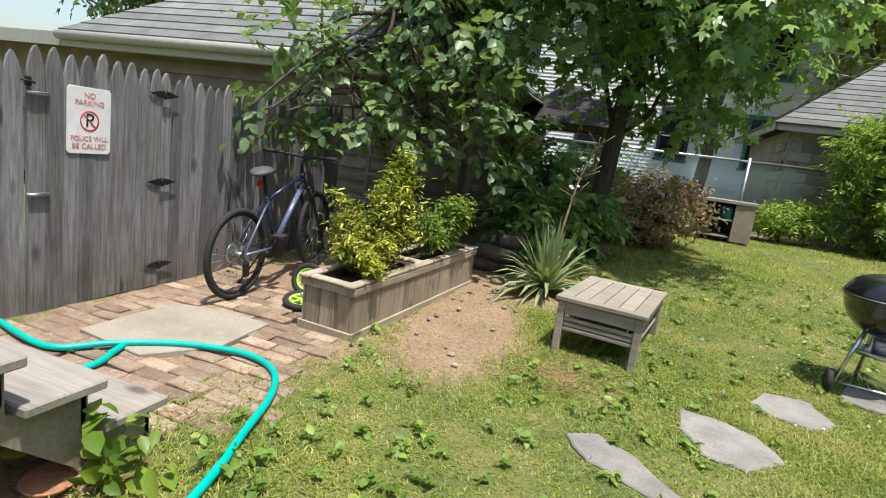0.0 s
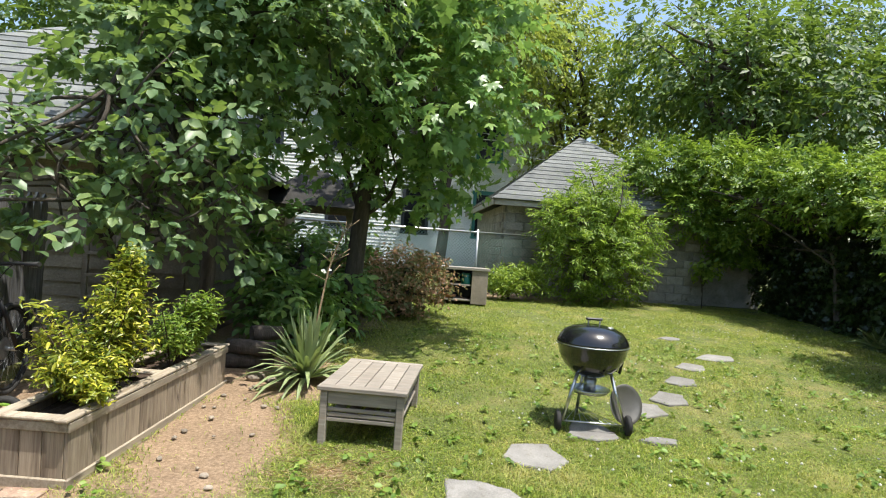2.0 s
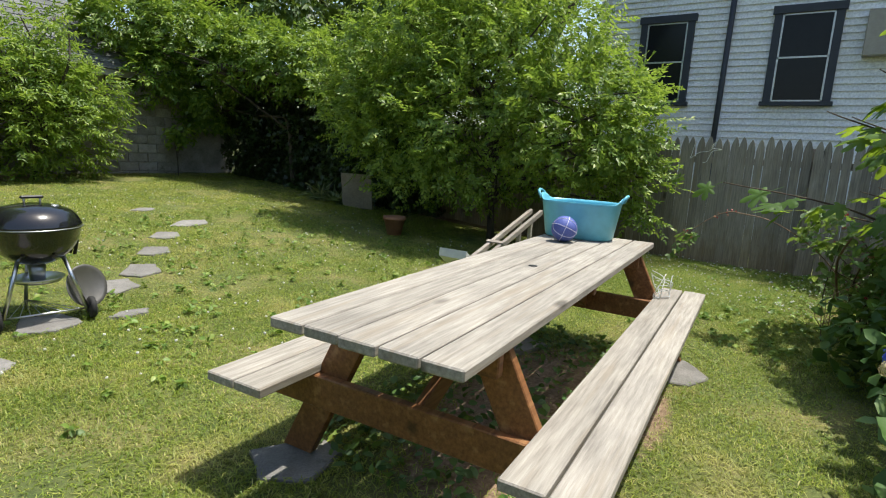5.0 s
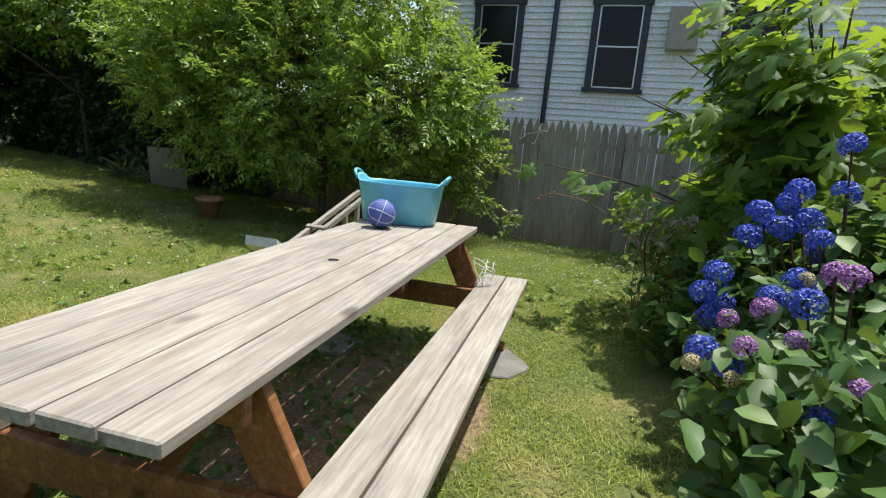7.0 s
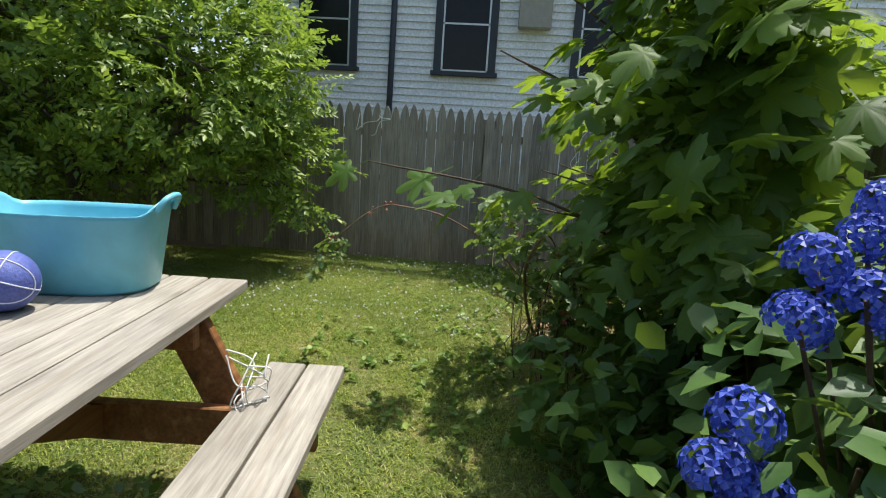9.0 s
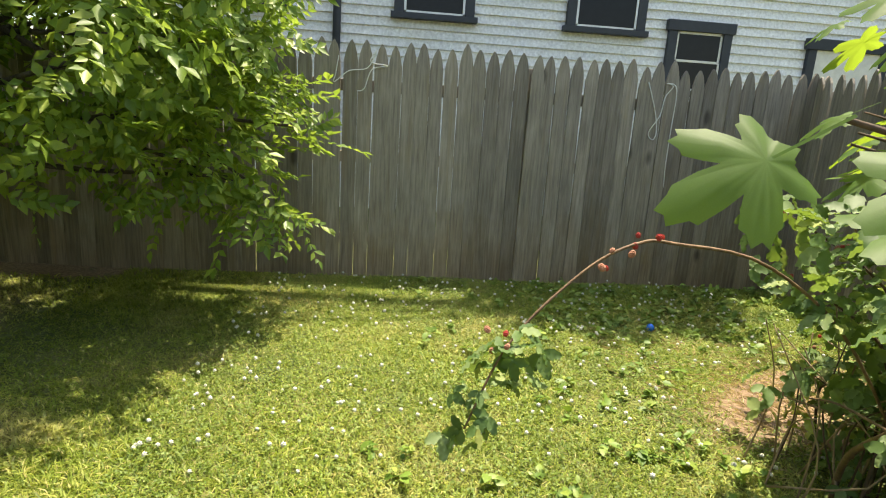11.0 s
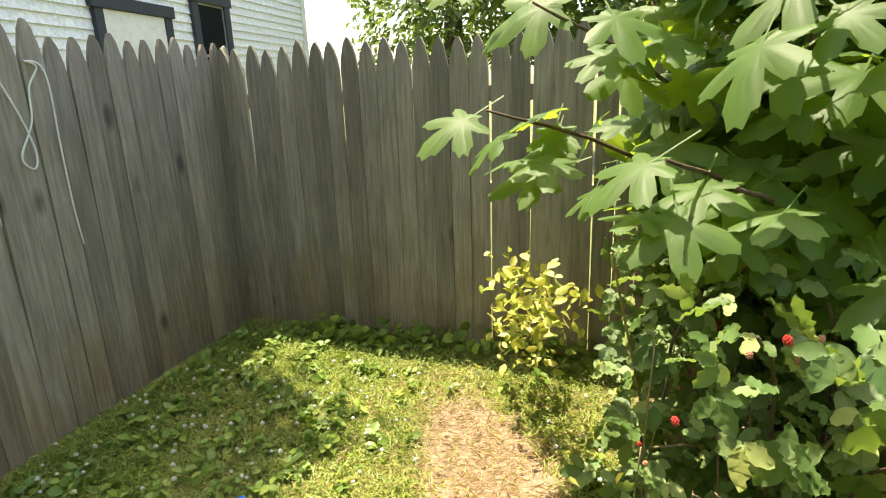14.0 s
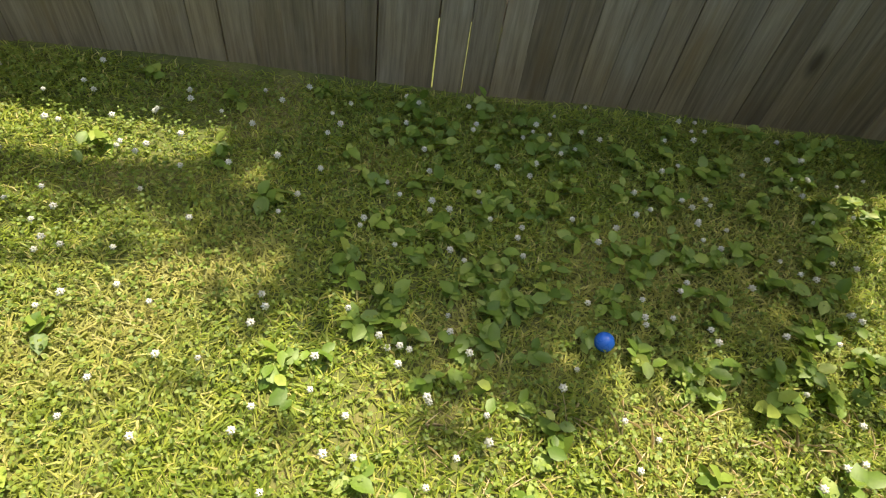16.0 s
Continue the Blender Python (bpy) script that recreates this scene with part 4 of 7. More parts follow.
# dark maple by the garage, reaching over the yard
woody("maple_tree", "large dark green maple with low spreading branches", "tree", (-0.3, 6.6), [(-0.25, 6.7, 0.1), (-0.2, 6.7, 1.2), (-0.1, 6.6, 2.4), (0.1, 6.5, 4.0), (0.0, 6.4, 6.0)], 0.13,
      [(-0.6, 5.9, 3.5, 1.5, 1.3, 1.0), (0.7, 6.2, 3.1, 1.2, 1.2, 0.95), (1.05, 6.0, 3.9, 0.85, 0.8, 0.8), (-1.5, 5.6, 3.9, 1.1, 1.2, 1.1), (0.0, 6.6, 5.2, 2.0, 1.6, 1.3), (0.6, 6.3, 5.3, 1.2, 1.2, 1.0),
       (0.2, 6.4, 2.15, 0.6, 0.5, 0.4), (0.5, 7.0, 2.0, 0.5, 0.5, 0.35), (0.9, 6.6, 2.4, 0.5, 0.5, 0.45), (0.3, 6.3, 2.7, 0.9, 0.7, 0.5), (-0.9, 5.2, 2.5, 0.8, 0.6, 0.5), (-1.9, 6.2, 2.4, 0.6, 0.6, 0.5)],
      10500, 0.13, MAPLE, LEAF_MAPLE, 0.6, 13, 0.20, 1.0, 26, 0.5, 1.2, spray=(7, 0.34))
woody("maple_sapling", "slender maple with bright sunlit upper leaves", "tree", (-1.55, 5.0), [(-1.5, 5.0, 0.12), (-1.45, 5.0, 1.2), (-1.5, 4.9, 2.6), (-1.3, 4.9, 4.4)], 0.08,
      [(-1.4, 4.6, 3.0, 0.9, 0.7, 0.8), (-0.6, 4.7, 3.4, 0.8, 0.7, 0.7), (-0.9, 4.7, 4.6, 1.2, 0.9, 0.8), (-2.0, 4.8, 3.3, 0.8, 0.6, 0.7), (-2.3, 4.7, 2.6, 0.5, 0.4, 0.4)],
      5000, 0.11, MAPLE, LEAF_SHRUB, 0.7, 12, 0.15, 0.7, 12, 0.4, spray=(6, 0.28))
# arching shrub leaning over the fence corner
woody("viburnum_shrub", "arching grey-green shrub with broad soft leaves", "shrub", (-2.1, 4.4), [(-2.0, 4.35, 0.1), (-1.95, 4.3, 0.9), (-2.1, 4.2, 1.7), (-2.0, 4.1, 2.4)], 0.035,
      [(-2.2, 3.95, 1.95, 0.55, 0.4, 0.45), (-1.7, 4.0, 1.6, 0.5, 0.4, 0.4), (-1.35, 4.15, 2.1, 0.5, 0.4, 0.5), (-1.75, 4.0, 2.5, 0.5, 0.4, 0.35), (-1.05, 4.3, 1.6, 0.4, 0.35, 0.35), (-2.5, 3.7, 1.5, 0.35, 0.3, 0.25), (-2.62, 3.55, 2.0, 0.35, 0.35, 0.4), (-1.9, 3.85, 1.35, 0.5, 0.35, 0.25), (-1.3, 4.3, 1.3, 0.4, 0.3, 0.25), (-2.55, 3.45, 1.25, 0.22, 0.5, 0.22), (-1.5, 4.25, 3.0, 0.5, 0.4, 0.35)],
      2500, 0.095, leaf_oval(0.72, 0.08), LEAF_SHRUB, 0.95, 8, 0.19, 0.9, 40, 0.35, 0.95, 0.02, spray=(6, 0.26))
woody("understory_shrub", "dark leafy shrub under the maple", "shrub", (-0.6, 6.4), [(-0.7, 6.3, 0.1), (-0.7, 6.3, 0.9)], 0.03,
      [(-0.8, 5.7, 0.6, 0.5, 0.45, 0.45), (-0.45, 6.4, 0.6, 0.45, 0.5, 0.45), (-0.75, 7.3, 0.8, 0.6, 0.4, 0.6), (-1.3, 7.6, 1.1, 0.5, 0.4, 0.7), (-0.5, 8.0, 1.15, 0.4, 0.35, 0.35)], 4200, 0.11, OVAL, LEAF_MAPLE, 0.7, 14, 0.12, 0.7, 18, 0.4, spray=(7, 0.26))
woody("russet_bush", "rounded barberry bush with russet tips", "shrub", (0.4, 7.9), [(0.4, 7.9, 0.2), (0.4, 7.9, 0.8)], 0.03,
      [(0.1, 7.75, 0.72, 0.62, 0.5, 0.55), (0.65, 7.9, 0.75, 0.55, 0.5, 0.5), (-0.3, 8.0, 0.75, 0.5, 0.5, 0.5), (0.45, 8.1, 0.9, 0.6, 0.5, 0.42)], 6500, 0.062, OVAL, LEAF_RED, 0.45, 18, 0.07, 0.7, 14)
woody("juniper", "low yellow-green spreading juniper", "shrub", (2.6, 10.6), [(2.6, 10.6, 0.4), (2.6, 10.6, 0.7)], 0.03,
      [(2.4, 10.45, 0.78, 0.42, 0.35, 0.28), (2.8, 10.5, 0.82, 0.40, 0.35, 0.30)], 3200, 0.085, NARROW, LEAF_JUNIPER, 0.6, 16, 0.07, 0.6, 10)
woody("hut_bush", "tall bright green bush against the stone hut", "shrub", (4.2, 10.7), [(4.2, 10.7, 0.4), (4.2, 10.7, 1.4)], 0.05,
      [(3.9, 10.6, 1.15, 0.75, 0.6, 0.75), (4.7, 10.6, 1.3, 0.75, 0.6, 0.85), (4.2, 10.6, 2.0, 0.9, 0.6, 0.75), (5.1, 10.7, 1.9, 0.6, 0.5, 0.5), (3.7, 10.6, 2.1, 0.6, 0.5, 0.6), (4.4, 10.8, 2.8, 0.5, 0.5, 0.45)],
      15000, 0.095, NARROW, LEAF_BUSH, 0.5, 16, 0.12, 0.7, 22, 0.1, spray=(9, 0.26))
woody("corner_sprig", "small green sapling by the wall end", "shrub", (6.9, 11.0), [(6.9, 11.0, 0.45), (6.9, 11.0, 1.2)], 0.012,
      [(6.95, 11.0, 1.3, 0.22, 0.2, 0.3)], 220, 0.13, OVAL, LEAF_BUSH, 0.8, 8, 0.09, 0.7, 5, 0.3, -9.0, 0.01)
# great bush by the east fence
woody("forsythia_bush", "huge arching light green forsythia hedge bush", "shrub", (7.5, 3.6), [(7.6, 3.6, 0.05), (7.5, 3.6, 1.0), (7.3, 3.7, 2.2)], 0.06,
      [(7.3, 2.4, 1.75, 0.95, 0.85, 0.95), (7.1, 3.6, 1.7, 1.1, 1.0, 1.1), (7.2, 4.8, 1.7, 1.1, 1.0, 1.15), (7.4, 3.2, 2.7, 1.1, 1.2, 0.85), (7.3, 4.7, 2.9, 1.1, 1.1, 0.8), (7.75, 1.8, 1.75, 0.5, 0.5, 0.65), (7.85, 1.52, 1.0, 0.30, 0.30, 0.55), (7.7, 1.85, 1.15, 0.45, 0.40, 0.60), (7.0, 5.6, 2.2, 0.8, 0.8, 0.9), (7.6, 3.9, 3.4, 0.9, 1.1, 0.7), (8.3, 2.6, 2.2, 0.45, 0.9, 0.6), (8.3, 4.2, 2.6, 0.45, 1.2, 0.6)],
      80000, 0.068, leaf_diamond(0.5), LEAF_BUSH, 0.42, 24, 0.09, 0.9, 40, 0.12, 0.25, 0.03, spray=(14, 0.28))
# wisteria heaped over the fence top, ivy below
woody("wisteria_vine", "bright wisteria heaped over the fence top", "vine", (8.3, 9.0), [(8.35, 9.0, 0.3), (8.3, 9.1, 1.8), (8.2, 9.0, 2.6)], 0.06,
      [(8.2, 7.4, 2.7, 0.7, 1.0, 0.55), (8.1, 8.8, 2.9, 0.8, 1.0, 0.6), (7.9, 10.2, 3.1, 0.9, 0.9, 0.7), (7.2, 11.2, 3.4, 1.0, 0.7, 0.7), (7.9, 11.3, 2.0, 0.6, 0.3, 0.8), (6.2, 11.6, 3.5, 0.8, 0.6, 0.6), (6.6, 11.1, 2.6, 0.5, 0.4, 0.6), (7.4, 10.9, 2.4, 0.5, 0.5, 0.5), (8.3, 6.2, 2.6, 0.6, 0.8, 0.5)],
      42000, 0.11, leaf_diamond(0.42), LEAF_VINE, 0.45, 16, 0.13, 0.7, 24, 0.3, 1.4, spray=(12, 0.32))


def build_ivy():
    v = plant("ivy", "dense dark ivy covering the fence", "vine")
    n = 21000
    y = 5.2 + RNG.random(n) * 6.2
    z = rise(0, y) + RNG.random(n) ** 0.85 * 2.45
    x = 8.55 - RNG.random(n) * (0.22 + 0.18 * np.sin(y * 2.3) ** 2) - 0.10 * np.sin(z * 2.0 + y)
    p = np.stack((x, y, z), -1)
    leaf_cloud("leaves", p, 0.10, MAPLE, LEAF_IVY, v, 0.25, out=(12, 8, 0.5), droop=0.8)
    bm = bmesh.new()
    rng = random.Random(5)
    for k in range(22):
        yy = 5.4 + k * 0.27
        tube(bm, smooth_line([(8.62, yy, 0.1), (8.58, yy + rng.uniform(-0.2, 0.2), 1.0), (8.6, yy + rng.uniform(-0.3, 0.3), 2.3)], 4), 0.012, 5)
    part("stems", bm, BARK, v)


build_ivy()

# trees beyond the yard
FAR = [("far_oak_tree", (9.8, 14.0), 0.30, [(9.6, 13.5, 6.2, 2.6, 2.2, 1.9), (11.5, 14.5, 7.0, 2.6, 2.3, 2.2), (8.0, 14.5, 7.2, 2.4, 2.2, 2.0), (10.5, 12.0, 5.0, 1.8, 1.6, 1.3)]),
       ("far_oak_tree", (12.5, 8.5), 0.26, [(12.4, 8.6, 5.4, 2.0, 2.2, 1.6), (13.8, 9.8, 6.6, 2.4, 2.2, 1.9), (12.2, 7.2, 6.9, 1.8, 1.9, 1.5)]),
       ("far_birch_tree", (7.0, 20.0), 0.22, [(6.6, 19.5, 5.6, 1.8, 1.8, 2.6), (8.6, 19.5, 7.5, 2.2, 2.0, 2.6), (5.6, 19.2, 9.2, 1.9, 1.8, 2.0), (4.3, 19.4, 10.5, 2.0, 1.8, 1.8)]),
       ("far_birch_tree", (1.5, 17.0), 0.20, [(1.2, 16.6, 8.2, 2.2, 1.8, 1.6), (3.2, 17.0, 8.0, 1.8, 1.8, 1.9), (-0.8, 16.8, 7.8, 2.0, 1.8, 1.8)]),
       ("far_oak_tree", (-6.5, 14.5), 0.28, [(-6.4, 14.2, 6.2, 2.4, 2.0, 2.0), (-8.5, 15.0, 6.8, 2.4, 2.0, 2.2), (-4.4, 14.6, 7.2, 2.2, 2.0, 2.0)]),
       ("far_oak_tree", (16.5, 15.5), 0.30, [(16, 15, 6.5, 2.8, 2.6, 3.0), (14.0, 17, 8.5, 2.8, 2.6, 2.6), (11.5, 18, 7.5, 2.8, 2.4, 3.4)]),
       ("far_oak_tree", (9.5, -11.5), 0.25, [(9.2, -11.2, 3.0, 2.2, 1.5, 1.8), (7.0, -11.5, 3.4, 2.0, 1.5, 2.0), (4.5, -11.0, 3.6, 2.2, 1.5, 2.2)]),
       ("far_oak_tree", (-12.5, 11.0), 0.30, [(-12.2, 10.8, 5.5, 2.2, 2.2, 2.2), (-14.0, 12, 6.5, 2.4, 2.2, 2.4)])]
for nm, b, r, bl in FAR:
    woody(nm, "tall leafy tree beyond the garden boundary", "tree", b, [(b[0], b[1], 0), (b[0] + 0.2, b[1], 2.5), (b[0] - 0.1, b[1], 5.0), (b[0], b[1], 7.0)], r, bl, 16000 if "birch" in nm else 15000, 0.2, leaf_diamond(0.5), LEAF_LIGHT if "birch" in nm else LEAF_BACK, 0.7, 18, 0.28, 0.7, 16, 0.5, 2.0, 0.12, "trees beyond the yard", spray=(10, 0.7))
# unseen tree over the neighbour's fence, added to shade the corner of the lawn
woody("unseen_shade_tree", "unseen leafy limb added over the fence to shade the lawn", "tree", (9.7, 4.0), [(9.7, 4.2, 0), (9.7, 4.0, 3.0), (9.7, 2.0, 5.8), (9.5, -0.5, 6.3), (9.4, -2.0, 6.1)], 0.12,
      [(9.7, 4.4, 4.6, 1.0, 1.2, 1.0), (9.3, -1.95, 5.4, 0.42, 0.62, 0.45), (9.4, -1.5, 5.6, 0.45, 0.5, 0.4), (9.5, -2.4, 5.7, 0.45, 0.5, 0.4)], 6500, 0.13, OVAL, LEAF_BACK, 0.9, 14, 0.13, 1.2, 12, 0.2, 3.4, 0.03)


def build_yucca():
    y = plant("yucca", "spiky grey-green yucca clump with dead lower leaves", "plant", (-0.38, 4.5, float(rise(0, 4.5))))
    n = 110
    az = RNG.random(n) * 2 * np.pi
    el = np.radians(12 + 76 * RNG.random(n) ** 0.8)
    ln = 0.46 + 0.30 * RNG.random(n)
    F = []
    for s in (0, 3):
        F += [(s, s + 1, s + 4, s + 3), (s + 1, s + 2, s + 5, s + 4)]
    F += [(6, 7, 9), (7, 8, 9)]
    for a, e, l in zip(az, el, ln):
        d, w = np.array((math.cos(a), math.sin(a), 0)), np.array((-math.sin(a), math.cos(a), 0))
        co = []
        for k, wd in ((0, 0.015), (0.35, 0.024), (0.72, 0.017)):
            c = d * (0.03 + l * k * math.cos(e)) + np.array((0, 0, 0.04 + l * k * math.sin(e) - 0.62 * l * k * k * math.cos(e)))
            co += [c - w * wd, c - np.array((0, 0, 0.006)), c + w * wd]
        co.append(d * (0.03 + l * math.cos(e)) + np.array((0, 0, 0.04 + l * math.sin(e) - 0.62 * l * math.cos(e))))
        o = new("blade", mesh_of("blade", [tuple(map(float, c)) for c in co], F, LEAF_YUCCA))
        o.parent = y
    bm = bmesh.new()
    st = smooth_line([(0, 0.05, 0.1), (0.05, 0.12, 0.6), (0.12, 0.15, 1.05), (0.22, 0.2, 1.35)], 5)
    tube(bm, st, [0.014 - 0.008 * i / (len(st) - 1) for i in range(len(st))], 6)
    rng = random.Random(2)
    for k in range(14):
        p = st[rng.randrange(len(st) // 2, len(st))]
        tube(bm, [p, p + Vector((rng.uniform(-0.16, 0.16), rng.uniform(-0.1, 0.1), rng.uniform(0.04, 0.16)))], 0.004, 4)
    part("flower_stalk", bm, CANE, y, "pale branching flower stalk")
    for p in st[9::3]:
        leaf_cloud("flower", np.array([tuple(p)] * 4) + RNG.normal(size=(4, 3)) * 0.015, 0.045, BROAD, CLOVER_WHITE, y)


build_yucca()
# ---------------------------------------------------------------- plants along the house
def fig_leaf(rng):
    """A thick fig leaf with deep rounded lobes and raised veins, on its stalk."""
    lobes = [(a, ln * rng.uniform(0.9, 1.08)) for a, ln in ((-1.95, 0.62), (-0.95, 0.90), (0.0, 1.0), (0.95, 0.90), (1.95, 0.62))]
    rim = [(0.0, 0.02)]
    for i in range(57):
        th = -2.75 + 5.5 * i / 56
        r = max([0.30] + [ln * (1 - 0.66 * (abs(th - a) / 0.50) ** 1.9) for a, ln in lobes]) * rng.uniform(0.96, 1.02) * (1.03 if i % 2 else 0.95)
        rim.append((0.30 + 0.68 * r * math.cos(th), 0.68 * r * math.sin(th)))
    curl, bend = rng.uniform(0.15, 0.6), rng.uniform(-0.2, 0.2)
    z = lambda x, y: -curl * ((x - 0.3) ** 2 + 0.8 * y * y) + 0.05 * math.cos(6.6 * math.atan2(y, x - 0.3)) * math.hypot(x - 0.3, y) + bend * y
    half = [(0.30 + 0.5 * (x - 0.30), 0.5 * y) for x, y in rim]
    vs = [(0.30, 0.0, 0.0)] + [(x, y, z(x, y)) for x, y in half] + [(x, y, z(x, y)) for x, y in rim]
    n = len(rim)
    fs = [(0, 1 + i, 1 + (i + 1) % n) for i in range(n)] + [(1 + i, 1 + n + i, 1 + n + (i + 1) % n, 1 + (i + 1) % n) for i in range(n)]
    k = len(vs)
    vs += [(-0.35, 0.012, 0.10), (-0.35, -0.012, 0.10), (0.30, -0.010, -0.012), (0.30, 0.010, -0.012)]
    fs.append((k, k + 1, k + 2, k + 3))
    return mesh_of("leaf", vs, fs, LEAF_FIG, True)


def aim(p, normal, tip, size):
    """A pose for a leaf: where it sits, which way it faces and points."""
    n = Vector(normal).normalized()
    d = Vector(tip)
    d = (d - n * d.dot(n)).normalized()
    w = n.cross(d)
    m = Matrix((d, w, n)).transposed().to_4x4()
    return Matrix.Translation(p) @ m @ Matrix.Scale(size, 4)


def build_fig():
    t = plant("fig_tree", "leafy fig tree with big lobed leaves", "tree", (5.75, -1.68, 0))
    rng = random.Random(11)
    kinds = [fig_leaf(rng) for _ in range(8)]
    tips = []
    for k in range(26):
        a = rng.uniform(0, 2 * math.pi)
        r = rng.uniform(0.2, 0.8)
        e = Vector((r * math.cos(a) * 0.95 - 0.05, r * math.sin(a) * 0.55 + 0.12, rng.uniform(1.0, 2.5)))
        mid = e * 0.45 + Vector((rng.uniform(-0.1, 0.1), rng.uniform(-0.1, 0.1), 0.1))
        L = smooth_line([(rng.uniform(-0.12, 0.12), rng.uniform(-0.1, 0.1), 0.0), mid, e], 5)
        part("branch", tube(bmesh.new(), L, [0.022 - 0.015 * i / (len(L) - 1) for i in range(len(L))], 6), CANE_DARK, t)
        tips.append((mid, e))
    reach = [(-0.50, 1.88, 1.20), (0.50, 1.0, 1.18), (0.62, 0.88, 1.22), (1.10, 0.45, 1.32), (0.95, 0.55, 1.6), (0.45, 0.95, 1.7), (0.1, 1.15, 1.75), (-0.35, 1.3, 1.75)]
    for k in range(26):
        u = rng.random()
        reach.append((-1.25 + 1.05 * u + rng.uniform(-0.15, 0.1), 0.62 + 0.42 * u + rng.uniform(-0.35, 0.12), rng.uniform(0.9, 2.6)))
    for e in reach:
        L = smooth_line([(0, 0, 0.3), (e[0] * 0.5, e[1] * 0.45, e[2] * 0.7 + 0.15), e], 5)
        part("branch", tube(bmesh.new(), L, [0.013 - 0.009 * i / (len(L) - 1) for i in range(len(L))], 6), CANE_DARK, t)
        tips.append((L[5], Vector(e)))
    n = 0
    for mid, e in tips:
        for k in range(10 if mid.y < 0.35 else 7):
            q = mid.lerp(e, 0.25 + 0.75 * (k / 9.0)) + Vector((rng.uniform(-0.12, 0.12), rng.uniform(-0.12, 0.12), rng.uniform(-0.12, 0.10)))
            out = Vector((q.x * 0.7, q.y * 0.7 + 0.25, 0.0)) + Vector((rng.uniform(-0.8, 0.8), rng.uniform(-0.8, 0.8), -0.55))
            nr = Vector((rng.uniform(-0.5, 0.5) + q.x * 0.3, rng.uniform(-0.4, 0.5) + 0.35, 0.9))
            o = new("leaf", rng.choice(kinds))
            o.parent = t
            o.matrix_basis = aim(q, nr, out, rng.uniform(0.17, 0.27))
            n += 1
    # the big leaf that hangs out over the berries
    o = new("leaf", kinds[0])
    o.parent = t
    o.matrix_basis = aim((-0.50, 1.93, 1.17), (-0.85, 0.1, 0.5), (0.1, 0.75, -0.5), 0.18)
    inner = crown([(0.0, 0.0, 1.6, 0.75, 0.5, 0.75), (0.05, 0.1, 1.0, 0.65, 0.5, 0.4), (-0.8, 0.4, 1.5, 0.5, 0.4, 0.8)], 1000, 0.7, 7, 0.12)
    ob = leaf_cloud("inner_foliage", inner, 0.20, ([tuple(v.co) for v in kinds[0].vertices], [tuple(p.vertices) for p in kinds[0].polygons]), LEAF_FIG, t, 0.9, out=(0, -0.3, 1.0), droop=0.5)
    ob["kind"] = "stuff"


build_fig()


def flower_head(rng, material):
    """A mophead: a ball of many four-petalled florets."""
    r, n = 0.082, 46
    vs, fs = [], []
    for i in range(n):
        zz = 1 - 1.55 * (i + 0.5) / n
        a = i * 2.39996
        s = math.sqrt(max(0, 1 - zz * zz))
        nr = Vector((s * math.cos(a), s * math.sin(a), zz))
        u = nr.orthogonal().normalized()
        w = nr.cross(u)
        c = nr * r * rng.uniform(0.88, 1.06)
        t0 = rng.uniform(0, 1.57)
        for k in range(4):
            b = t0 + k * math.pi / 2
            d = u * math.cos(b) + w * math.sin(b)
            e = nr.cross(d)
            L = rng.uniform(0.018, 0.024)
            k0 = len(vs)
            vs += [tuple(c), tuple(c + d * L * 0.6 + e * L * 0.5 + nr * 0.004), tuple(c + d * L * 1.1 - nr * 0.002), tuple(c + d * L * 0.6 - e * L * 0.5 + nr * 0.004)]
            fs.append((k0, k0 + 1, k0 + 2, k0 + 3))
    return mesh_of("flower_head", vs, fs, material)


